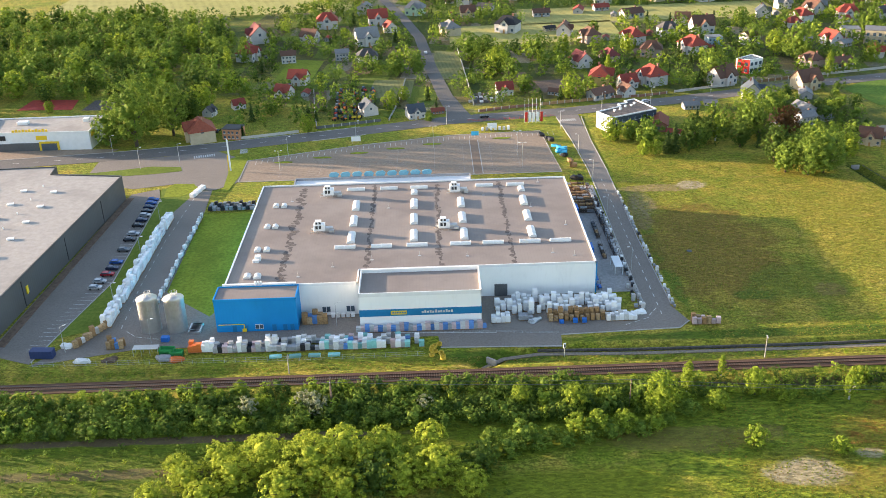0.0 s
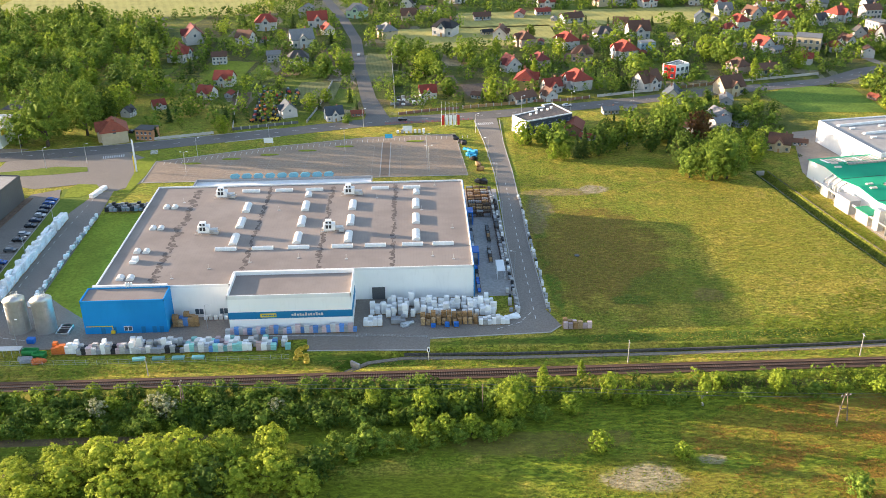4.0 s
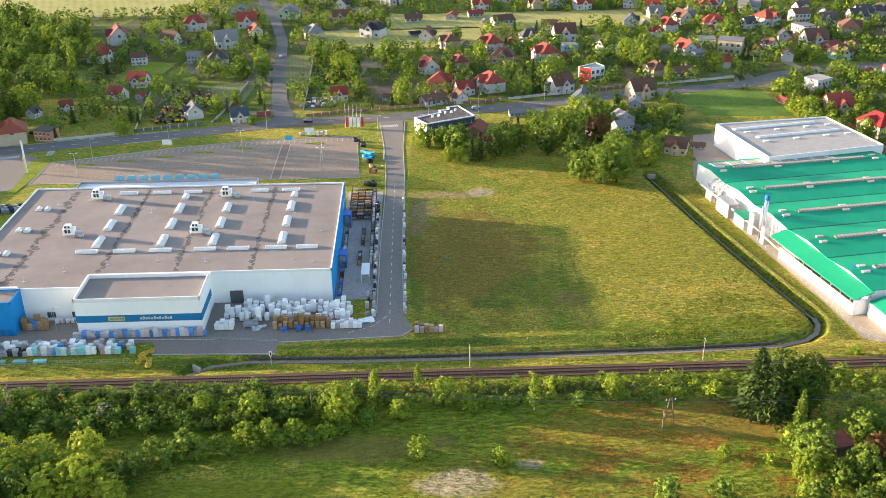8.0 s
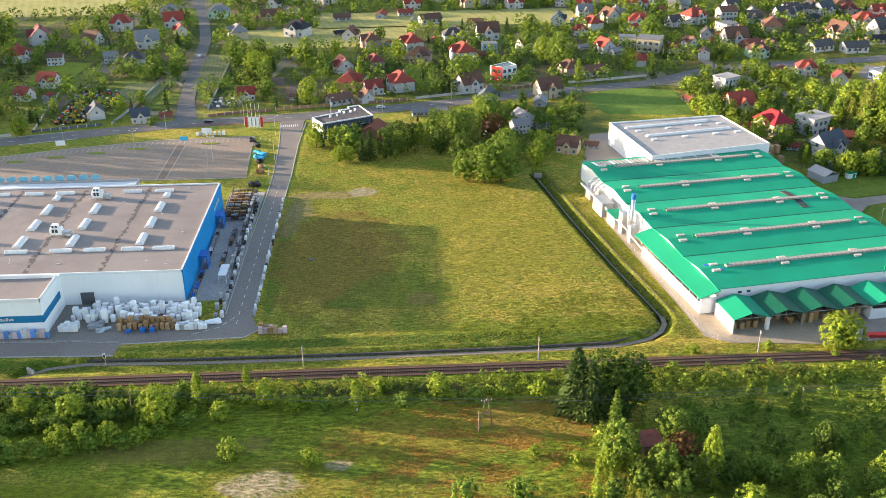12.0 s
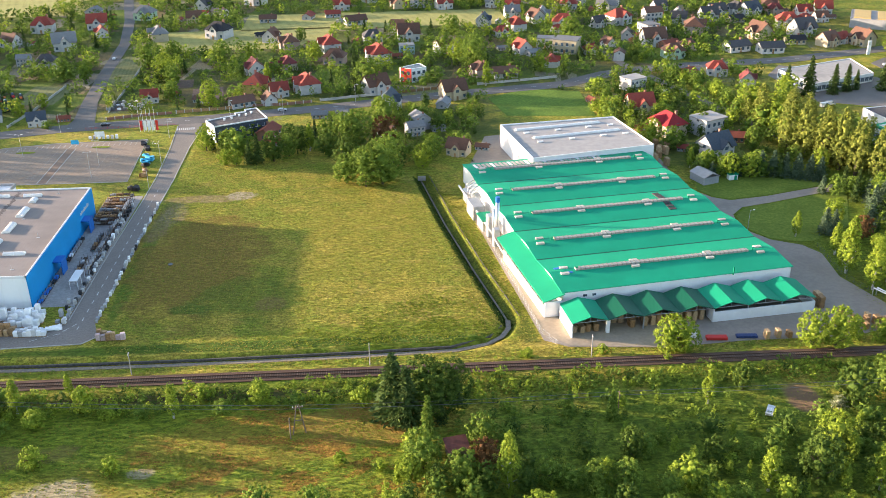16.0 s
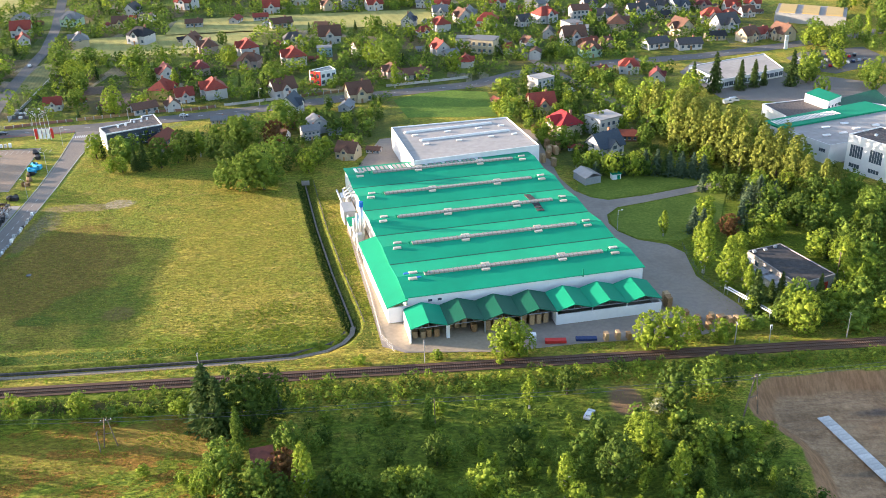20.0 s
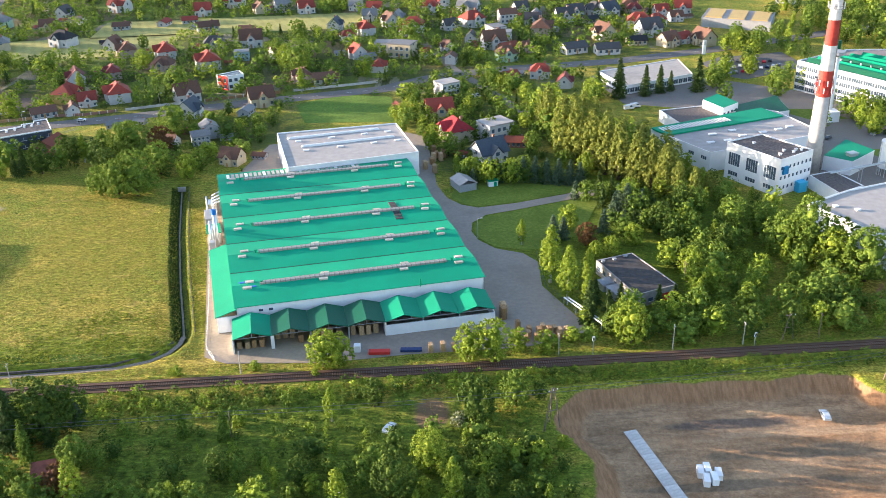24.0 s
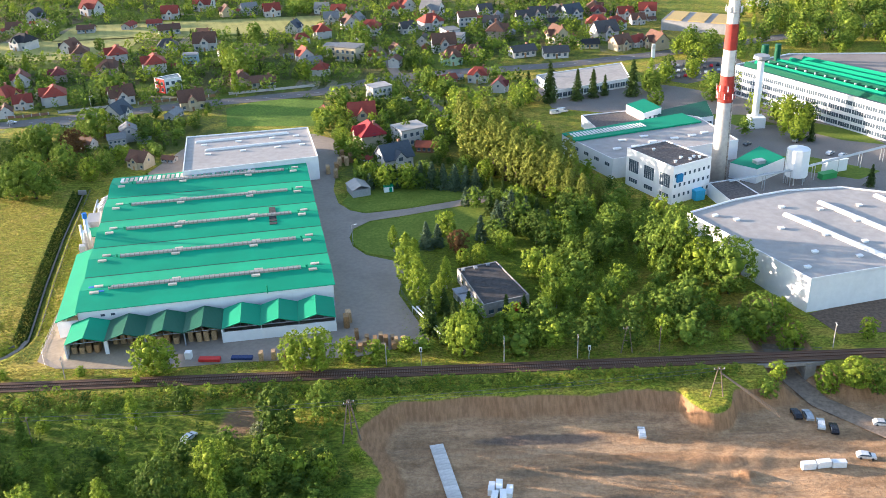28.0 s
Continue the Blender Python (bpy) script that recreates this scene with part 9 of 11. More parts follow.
box(bm, 0.0, 0.35, 30.0, 31.4, 3.6, 6.2, 0.05)
rotate_part(bm, Matrix.Translation((2.55, 0, 0)))
part("sign_box", bm, "yellow", dw, "small yellow sign box")
for k in range(3):
    bm = bmesh.new()
    box(bm, 0, 0.12, 0, 0.5, 0.5, 9.0)
    rotate_part(bm, Matrix.Translation((0.05 + 0.0838 * (28 + 32 * k), 28 + 32 * k, 0)))
    part("downpipe", bm, "black", dw)
bm = bmesh.new()
strip(bm, [(-131.6, 240), (-124.2, 352)], 2.6, 0.35, 0.6)
setting("hedge_strip", bm, "soil", "dark planted strip along the warehouse wall", "planting")

# ---- shop with yellow signs ----
P = [(-204, 414.8), (-158.6, 413.4), (-157.6, 437.6), (-208, 437.0)]
shop = block("shop", "low white and grey retail shop with yellow signs", "shop", P, 8.2, "white_plain", "roof_pale", 0.5)
bm = bmesh.new()
box(bm, 2, 30, -1.2, -0.05, 0.1, 3.6)
part("shop_front", bm, "dark_grey", shop, "dark glazed shop front")
bm = bmesh.new()
box(bm, 22, 31, -1.35, -0.05, 0.1, 4.2)
part("entrance", bm, "yellow", shop, "yellow entrance portal")
bm = bmesh.new()
box(bm, 23, 30, -1.5, -1.3, 0.1, 3.4)
part("entrance_glass", bm, "glass", shop)
for x0, x1, z0, z1, mt, lb in ((21, 32, 5.0, 7.0, "yellow", "yellow sign with unreadable writing"), (36.5, 44, 1.4, 7.4, "yellow", "square yellow sign frame"), (37.2, 43.3, 2.0, 6.8, "cyan", "coloured sign square"), (0, 7, 5.2, 7.2, "black", "black sign panel"), (0, 9, 3.2, 5.0, "white_plain", "white sign panel")):
    bm = bmesh.new()
    box(bm, x0, x1, -1.0 if "square" in lb and mt == "cyan" else -0.8, -0.02, z0, z1)
    part("sign", bm, mt, shop, lb)
bm = bmesh.new()
for k in range(11):
    box(bm, 10.5 + 1.5 * k, 11.6 + 1.5 * k, -0.3, -0.05, 8.7, 9.7 + 0.3 * (k % 2))
part("logo_shape", bm, "yellow", shop, "row of yellow logo shapes on the roof edge")
bm = bmesh.new()
box(bm, 0.02, 0.3, 2, 20, 5.4, 7.6)
rotate_part(bm, Matrix.Translation((45.4, -1.4, 0)))
part("sign", bm, "yellow", shop, "long yellow side sign")
bm = bmesh.new()
box(bm, 8, 13, 12, 15, 8.2, 9.6, 0.1)
box(bm, 38, 40.5, 14, 17, 8.2, 9.8, 0.1)
part("roof_unit", bm, "white_plain", shop)
paved("forecourt", [(-206, 398), (-150, 405), (-146, 412), (-157, 413), (-157, 438), (-148, 440), (-145, 408), (-100, 414), (-140, 405), (-190, 396)][:3] + [(-157.6, 413), (-205, 414)], 0.09, "paving", "reddish paved forecourt of the shop")
bm = bmesh.new()
prism(bm, [(-217, 478), (-188.5, 476.5), (-190.5, 494), (-215.5, 496)], 0, 0.12)
setting("sports_court", bm, "chimney_red", "red hard sports court", "court")
bm = bmesh.new()
prism(bm, [(-183, 474.5), (-158, 473), (-158, 490), (-181, 492)], 0, 0.12)
setting("sports_court_2", bm, "roof_stain", "dark hard sports court", "court")


# ---- steel silos ----
SILO = 10.5


def silo(x, y):
    s = thing("silo", "tall galvanised steel silo with shallow cone roof", "silo", spot(x, y, 0.08), "silos by the store")
    bm = bmesh.new()
    rings = []
    for k in range(7):
        for z, r in ((1.5 * k, 3.0), (1.5 * k + 1.40, 3.0), (1.5 * k + 1.42, 3.02), (1.5 * k + 1.48, 3.02)):
            rings.append([bm.verts.new((r * math.cos(a * math.pi / 16), r * math.sin(a * math.pi / 16), z)) for a in range(32)])
    for p, q in zip(rings, rings[1:]):
        for a in range(32):
            bm.faces.new((p[a], p[(a + 1) % 32], q[(a + 1) % 32], q[a]))
    part("shell", bm, "silo_steel", s)
    bm = bmesh.new()
    tube(bm, (0, 0, SILO), (0, 0, SILO + 0.6), 3.1, 0.4, 32)
    part("roof_cone", bm, "silo_steel", s, "", True)
    bm = bmesh.new()
    for a in range(8):
        p = (0.2 + 1.0 * math.cos(a * math.pi / 4), 0.6 + 1.0 * math.sin(a * math.pi / 4))
        tube(bm, (p[0], p[1], SILO + 0.4), (p[0], p[1], SILO + 1.8), 0.04, n=4)
    for z in (SILO + 1.1, SILO + 1.8):
        for a in range(8):
            t0, t1 = a * math.pi / 4, (a + 1) * math.pi / 4
            tube(bm, (0.2 + math.cos(t0), 0.6 + math.sin(t0), z), (0.2 + math.cos(t1), 0.6 + math.sin(t1), z), 0.04, n=4)
    part("guard_rail", bm, "galvanised", s)
    bm = bmesh.new()
    tube(bm, (0, 0, -0.05), (0, 0, 0.15), 3.25, 3.25, 32)
    part("plinth", bm, "concrete", s)
    bm = bmesh.new()
    for k in (-0.3, 0.3):
        tube(bm, (2.3 + k, -2.2, 0.2), (2.3 + k, -2.2, SILO), 0.05, n=4)
    for k in range(25):
        tube(bm, (2.0, -2.2, 0.4 + 0.4 * k), (2.6, -2.2, 0.4 + 0.4 * k), 0.03, n=4)
    part("ladder", bm, "galvanised", s)


M["silo_steel"] = plain("silo_steel", (0.50, 0.49, 0.47), 0.42, 0.75, vary=0.08, grain=0.5, stain=0.3, patch=0.3)
silo(-89.4, 247.6)
silo(-81.5, 247.3)


# ---- lamp posts, flags, signs ----
def lamp_post(x, y, h=8.5, turn=0.0, arms=1):
    o = thing("street_lamp", "tall grey street lamp with a flat lamp head", "street lamp", spot(x, y, 0.05, turn), "street lamps")
    bm = bmesh.new()
    tube(bm, (0, 0, 0), (0, 0, h), 0.11, 0.06)
    part("pole", bm, "galvanised", o)
    for k in range(arms):
        s = 1 if k == 0 else -1
        bm = bmesh.new()
        tube(bm, (0, 0, h - 0.1), (s * 1.3, 0, h + 0.15), 0.05, 0.04, 6)
        part("arm", bm, "galvanised", o)
        bm = bmesh.new()
        box(bm, s * 1.3 - 0.4, s * 1.3 + 0.4, -0.18, 0.18, h + 0.05, h + 0.22, 0.04)
        part("lamp_head", bm, "white_plain", o)


for x, y, h, t, a in ((-111.3, 236, 8.5, 30, 1), (-104.6, 262, 8.5, 0, 1), (-105.2, 296, 8.5, 0, 1), (-106.3, 327, 8.5, 0, 1), (-87.5, 239.5, 8, 0, 1), (-129, 385, 9.5, 20, 1), (-113.4, 390.5, 9, 0, 1), (-146.3, 404.5, 9, 0, 1), (-68.2, 377, 9, 0, 2), (-66.9, 395, 9, 0, 1), (-38.3, 414.5, 9, 0, 1), (-3.1, 400, 10, 0, 2), (32.9, 387, 11, 0, 2), (33.6, 372, 11, 0, 2), (3.6, 432, 9, 0, 1), (59.2, 317, 8.5, 180, 1), (59.6, 275, 8.5, 180, 1), (60.5, 356, 8.5, 180, 1), (59.2, 386, 9, 180, 1), (56.0, 420, 9, 0, 1), (-20, 250.5, 7.5, 0, 1), (-34, 245.5, 8, 0, 1), (283, 300, 7.5, 0, 1), (105, 452, 9, 0, 1), (80, 447, 9, 0, 1), (140, 470, 9, 0, 1)):
    lamp_post(x, y, h, t, a)
for i, x in enumerate((40.6, 42.4, 44.2, 46.0, 47.8)):
    o = thing("flag_pole", "tall white flag pole with a hanging flag", "flag pole", spot(x, 430.6, 0.05), "flag poles by the road")
    bm = bmesh.new()
    tube(bm, (0, 0, 0), (0, 0, 12), 0.09, 0.05, 6)
    part("pole", bm, "white_plain", o)
    bm = bmesh.new()
    for k in range(4):
        prism(bm, [(0.1 + 0.3 * k, 0.05 * (-1) ** k), (0.4 + 0.3 * k, -0.05 * (-1) ** k), (0.4 + 0.3 * k, 0.03 - 0.05 * (-1) ** k), (0.1 + 0.3 * k, 0.03 + 0.05 * (-1) ** k)], 0.6, 5.4)
    part("flag", bm, "red" if i in (0, 4) else "white_plain", o, "red flag" if i in (0, 4) else "white flag")
tot = thing("totem_sign", "slim white and yellow sign tower by the entrance", "sign", spot(-89.4, 379.4, 0.1))
bm = bmesh.new()
prism(bm, [(-0.32, -0.2), (0.32, -0.2), (0.32, 0.2), (-0.32, 0.2)], 0, lambda x, y: 14.6 if x < 0 else 13.4)
part("pylon", bm, "white_plain", tot)
bm = bmesh.new()
box(bm, -0.85, -0.34, -0.18, 0.18, 0, 7.0)
part("panel", bm, "yellow", tot, "yellow sign panel")
pil = thing("sign_pillar", "tall white sign pillar beside the main road", "sign", spot(441.8, 539.5, 0.05))
bm = bmesh.new()
box(bm, -1.0, 1.0, -0.3, 0.3, 0, 8.2, 0.05)
part("pillar", bm, "white_plain", pil)
bm = bmesh.new()
box(bm, -0.8, 0.8, -0.36, -0.29, 5.6, 7.8)
part("panel", bm, "palegrey_sign", pil, "pale sign panel")
for x, y, w, h in ((-38, 409.4, 4.2, 3.0), (24.5, 421.5, 4.4, 3.4), (16, 412, 3.4, 2.6)):
    o = thing("sign_board", "white sign board on two posts", "sign", spot(x, y, 0.1))
    bm = bmesh.new()
    box(bm, -w / 2, w / 2, -0.1, 0.1, 1.0, 1.0 + h * 0.75, 0.03)
    part("board", bm, "white_plain" if w > 4 else "cyan", o)
    for s in (-w / 2 + 0.3, w / 2 - 0.3):
        bm = bmesh.new()
        tube(bm, (s, 0.15, 0), (s, 0.15, 1.2), 0.07, n=6)
        part("post", bm, "galvanised", o)


# ---- palletised goods round the store ----
def crate(bm, x, y, z, w, d, h, rnd):
    j = 0.04
    box(bm, x - w / 2 + rnd.uniform(0, j), x + w / 2 - rnd.uniform(0, j), y - d / 2 + rnd.uniform(0, j), y + d / 2 - rnd.uniform(0, j), z, z + h)


def goods_mesh(seed, w, d, h, rows, cols, material):
    """Stacked bags or boxes in courses, a little uneven."""
    rnd = random.Random(seed)
    bm = bmesh.new()
    rings = []
    for r in range(rows):
        ox, oy, sw, sd = rnd.uniform(-0.04, 0.04), rnd.uniform(-0.04, 0.04), rnd.uniform(0.92, 1.0), rnd.uniform(0.9, 1.0)
        for f, inset in ((0.0, 0.06), (0.12, 0.0), (0.88, 0.0), (1.0, 0.06)):
            z = 0.15 + h * (r + f * 0.999) / rows
            a, b = w / 2 * sw - inset, d / 2 * sd - inset
            rings.append([bm.verts.new((ox + u * a, oy + v * b, z)) for u, v in ((-1, -1), (0, -1.03), (1, -1), (1, 1), (-1, 1))])
    for p, q in zip(rings, rings[1:]):
        for i in range(5):
            bm.faces.new((p[i], p[(i + 1) % 5], q[(i + 1) % 5], q[i]))
    bm.faces.new(rings[0][::-1])
    bm.faces.new(rings[-1])
    return mesh_of("load", bm, material)


bm = bmesh.new()
comb = [(-0.6, 0), (-0.45, 0), (-0.45, 0.11), (-0.08, 0.11), (-0.08, 0), (0.08, 0), (0.08, 0.11), (0.45, 0.11), (0.45, 0), (0.6, 0), (0.6, 0.15), (-0.6, 0.15)]
ends = [[bm.verts.new((x, y, z)) for x, z in comb] for y in (-0.5, 0.5)]
bm.faces.new(ends[0])
bm.faces.new(ends[1][::-1])
for k in range(12):
    bm.faces.new((ends[0][k], ends[1][k], ends[1][(k + 1) % 12], ends[0][(k + 1) % 12]))
PALLET = mesh_of("pallet", bm, "wood")
LOADS = {}
for name, mt, spec in (("white", "film_white", (1.15, 1.0, 1.5, 1, 1)), ("white_high", "film_white", (1.15, 1.0, 2.3, 2, 1)), ("bags", "bag_grey", (1.15, 1.0, 1.55, 6, 2)), ("teal", "bag_teal", (1.15, 1.0, 1.6, 6, 2)), ("blue", "bag_blue", (1.15, 1.0, 1.5, 6, 2)), ("pink", "bag_pink", (1.15, 1.0, 1.5, 6, 2)), ("brown", "wood", (1.2, 1.0, 2.2, 5, 2)), ("pale_brown", "wood_pale", (1.2, 1.0, 1.7, 4, 2)), ("orange", "orange", (1.15, 1.0, 1.8, 3, 1)), ("black", "black", (1.15, 1.0, 1.3, 3, 2)), ("grey", "grey", (1.15, 1.0, 1.0, 4, 2)), ("blue_film", "blue_plastic", (1.2, 1.0, 0.9, 2, 1))):
    LOADS[name] = (mt, spec)
for key, c in (("bag_grey", (0.52, 0.51, 0.49)), ("bag_teal", (0.22, 0.50, 0.47)), ("bag_blue", (0.10, 0.24, 0.52)), ("bag_pink", (0.56, 0.42, 0.41))):
    M[key] = plain(key, c, 0.6, vary=0.08, grain=2.0, stain=0.3, patch=0.6, each=0.3)
LOAD_MESH = {k: [goods_mesh(7 * i + len(k), *(spec[0], spec[1], spec[2] * (0.85 + 0.2 * i)), spec[3], spec[4], mt) for i in range(3)] for k, (mt, spec) in LOADS.items()}
LOAD_LABEL = {"white": "pallet of goods wrapped in white film", "white_high": "tall pallet of goods wrapped in white film", "bags": "pallet of stacked grey cement bags", "teal": "pallet of stacked pale green bags", "blue": "pallet of stacked blue bags", "pink": "pallet of stacked pinkish bags", "brown": "tall pallet of brown timber goods", "pale_brown": "pallet of pale brown timber panels", "orange": "pallet of orange barrier goods", "black": "pallet of black plastic crates", "grey": "pallet of grey concrete slabs", "blue_film": "pallet of timber under blue film"}
LOAD_NAME = {"white": "wrapped_bale", "white_high": "wrapped_pallet", "bags": "bag_pallet", "teal": "bag_pallet", "blue": "bag_pallet", "pink": "brick_pallet", "brown": "timber_pallet", "pale_brown": "timber_pallet", "orange": "barrier_pallet", "black": "crate_pallet", "grey": "slab_pallet", "blue_film": "timber_pallet"}
goods_rnd = random.Random(77)


def pallet(key, x, y, turn=0.0, size=1.0, group=""):
    o = tagged(new(LOAD_NAME[key], PALLET), LOAD_LABEL[key], LOAD_NAME[key].replace("_", " "), group)
    o.matrix_basis = spot(x, y, 0.09, turn + goods_rnd.uniform(-4, 4), size)
    piece("load", goods_rnd.choice(LOAD_MESH[key]), o)


BAGS = ("bags", "teal", "blue", "white", "bags", "pink", "teal", "white")
# one row along the annex front
for k in range(30):
    pallet(BAGS[(k * 5 + k // 3) % 8], -27.2 + 1.27 * k, 241.5, 0, goods_rnd.uniform(1.05, 1.35), "bags before the annex")
# three rows beside the yard
for r in range(3):
    for k in range(32 if r else 36):
        x = -52 + 1.35 * k
        if r < 2 and x > -8:
            continue
        if goods_rnd.random() < 0.9:
            key = goods_rnd.choice(BAGS if x > -38 else ("bags", "white", "grey", "bags", "white_high", "black"))
            pallet(key, x, 232.6 + 1.9 * r + goods_rnd.uniform(-0.2, 0.2), 0, goods_rnd.uniform(1.1, 1.45), "bag pallets beside the yard")
for k in range(24):
    pallet(("bags", "white_high", "grey", "bags", "pink", "black")[(k * 5) % 6], -67.4 + 1.35 * (k % 12), 232.8 + 2.0 * (k // 12), 5, goods_rnd.uniform(1.1, 1.4), "bag pallets beside the yard")
for k in range(6):
    pallet("orange", -74.6 + 1.2 * (k % 3), 233.5 + 1.6 * (k // 3), 0, 1.25, "orange barrier stacks")
    pallet("white_high", -71.0 + 1.2 * (k % 3), 233.5 + 1.6 * (k // 3), 0, 1.15, "bag pallets beside the yard")
# white appliances and film-wrapped goods at the east front
for r in range(4):
    for k in range(22):
        x, y = 14.0 + 1.75 * k + goods_rnd.uniform(-0.3, 0.3), 249.0 + 2.3 * r + goods_rnd.uniform(-0.4, 0.4)
        if goods_rnd.random() < 0.84 and not (r == 0 and k < 3):
            pallet("white_high" if goods_rnd.random() < 0.45 else "white", x, y, goods_rnd.uniform(-10, 10), goods_rnd.uniform(1.1, 1.5), "white wrapped goods before the store")
for k in range(8):
    pallet("white", 12.6 + 1.4 * (k % 4), 244.4 + 1.8 * (k // 4), 0, 1.2, "white wrapped goods before the store")
for k in range(6):
    pallet("grey", 20.8 + 1.4 * (k % 3), 245.5 + 1.7 * (k // 3), 0, 1.25, "slab pallets before the store")
for r in range(2):
    for k in range(11):
        pallet(goods_rnd.choice(("brown", "pale_brown", "brown")), 29.5 + 1.55 * k, 244.2 + 2.1 * r, 0, 1.2 if r else 1.0, "timber goods before the store")
for x in (32.5, 36.5, 39.2):
    pallet("blue_film", x, 242.6, 0, 1.2, "timber goods before the store")
for k in range(12):
    pallet(("white", "bags", "white")[k % 3], 46.5 + 1.3 * (k % 7), 243.4 + 1.7 * (k // 7), 0, 1.1, "white wrapped goods before the store")
# white wrapped stacks along the west lane
for r in range(2):
    for k in range(44):
        y = 250 + 1.85 * k
        if goods_rnd.random() < 0.93:
            pallet("white_high", -104.1 + 1.5 * r + goods_rnd.uniform(-0.15, 0.15), y, 90, 1.35, "white wrapped stacks along the lane")
for k in range(10):
    pallet(("pale_brown", "brown", "bags", "pale_brown")[k % 4], -109 + 0.62 * k, 238.4 + 1.25 * k, 40, 1.2, "timber goods by the lane end")
for k in range(8):
    pallet(("pale_brown", "brown", "blue")[k % 3], -99 + 1.2 * (k % 4), 237.0 + 1.6 * (k // 4), 20, 1.2, "timber goods by the lane end")
for k in range(40):
    y = 262 + 1.75 * k
    pallet(("white", "bags", "grey", "white")[k % 4], -91.6 + goods_rnd.uniform(-0.2, 0.2), y, 90, 0.95, "low pallets along the lane")
for r in range(3):
    for k in range(11):
        pallet(("black", "grey", "grey")[(k + r) % 3], -89.5 + 1.6 * k, 336.5 + 2.3 * r, 0, 1.15, "dark crates behind the lawn")
# garden goods both sides of the service road
for k in range(46):
    y = 250 + 2.0 * k
    pallet(goods_rnd.choice(("grey", "bags", "white", "black", "grey")), 58.0 + goods_rnd.uniform(-0.3, 0.3), y, 90, goods_rnd.uniform(0.8, 1.1), "garden goods beside the service road")
    if k % 2 == 0 and y < 266:
        pallet(goods_rnd.choice(("grey", "black", "bags", "grey")), 56.2 + goods_rnd.uniform(-0.4, 0.4), y + 0.8, 90, goods_rnd.uniform(0.8, 1.15), "garden goods beside the service road")
for k in range(50):
    y = 250 + 1.85 * k
    if goods_rnd.random() < 0.9:
        pallet(goods_rnd.choice(("grey", "black", "bags", "white", "grey")), 67.6 + goods_rnd.uniform(-0.25, 0.25), y, 90, goods_rnd.uniform(0.65, 0.95), "low goods beside the service road")
for k in range(9):
    pallet(("pink", "pink", "brown", "pale_brown")[k % 4], 71 + 1.4 * (k % 6), 239.6 + 1.6 * (k // 6), 0, 1.1, "brick pallets at the road bend")
for k in range(7):
    pallet(("white", "bags")[k % 2], 20 + 2.0 * k, 421.5, 0, 1.0, "white sacks beside the car park")
for k in range(9):
    pallet(("brown", "pale_brown", "blue", "brown")[k % 4], -43.6 + 1.5 * (k % 5), 247.4 + 1.8 * (k // 5), 0, 1.35, "timber goods beside the blue block")
for k in range(5):
    pallet(("white", "bags")[k % 2], -35.5 + 1.5 * k, 250.8, 0, 0.9, "white wrapped goods before the store")
# yellow drain pipes
for k in range(9):
    o = thing("pipe_coil", "coil of yellow drain pipe on the grass", "pipe coil", spot(-4.2 + goods_rnd.uniform(-1.8, 1.4), 225.2 + 0.95 * k, 0.12, goods_rnd.uniform(0, 90)), "yellow pipe coils")
    for z in (0.15, 0.4, 0.65):
        bm = bmesh.new()
        loops = [[bm.verts.new(((0.7 + 0.14 * math.cos(b * 1.2566)) * math.cos(a * math.pi / 7), (0.7 + 0.14 * math.cos(b * 1.2566)) * math.sin(a * math.pi / 7), z + 0.14 * math.sin(b * 1.2566))) for b in range(5)] for a in range(14)]
        for a in range(14):
            for b in range(5):
                bm.faces.new((loops[a][b], loops[(a + 1) % 14][b], loops[(a + 1) % 14][(b + 1) % 5], loops[a][(b + 1) % 5]))
        part("turn", bm, "hose", o, "", True)
# light blue sheet stacks by the silo and on the grass
for k in range(12):
    o = new("sheet_bale", mesh_of("sheet_bale", box(bmesh.new(), -1.7, 1.7, -0.6, 0.6, 0, 0.7, 0.03), "steel" if k < 7 else "bag_teal"))
    x, y = ((-76.2 + 0.4 * (k % 2), 244.6 + 1.35 * (k // 2)) if k < 8 else (-50 + 5.5 * (k - 8), 229.2))
    o.matrix_basis = spot(x, y, 0.09, goods_rnd.uniform(-6, 6))
    tagged(o, "flat stack of pale metal panels", "panels", "panel stacks")


# ---- storage racks along the store's east side ----
def rack(x, y, turn, bays, levels, load):
    o = thing("storage_rack", "steel storage rack stacked with timber and goods", "rack", spot(x, y, 0.1, turn), "racks in the side yard")
    L = 2.6 * bays
    for k in range(bays + 1):
        for s in (-0.55, 0.55):
            bm = bmesh.new()
            box(bm, 2.6 * k - 0.05, 2.6 * k + 0.05, s - 0.05, s + 0.05, 0, 1.5 * levels + 0.4)
            part("upright", bm, "rail", o)
    for l in range(levels):
        for s in (-0.55, 0.55):
            bm = bmesh.new()
            box(bm, 0, L, s - 0.04, s + 0.04, 0.3 + 1.5 * l, 0.42 + 1.5 * l)
            part("beam", bm, "rail", o)
        for k in range(bays):
            if goods_rnd.random() < 0.85:
                bm = bmesh.new()
                hgt = goods_rnd.uniform(0.4, 1.0)
                for c in range(3):
                    w = goods_rnd.uniform(0.55, 0.75)
                    box(bm, 2.6 * k + 0.2 + 0.8 * c, 2.6 * k + 0.2 + 0.8 * c + w, -0.5, 0.5, 0.43 + 1.5 * l, 0.43 + 1.5 * l + hgt * goods_rnd.uniform(0.6, 1))
                part("load", bm, goods_rnd.choice(load), o)


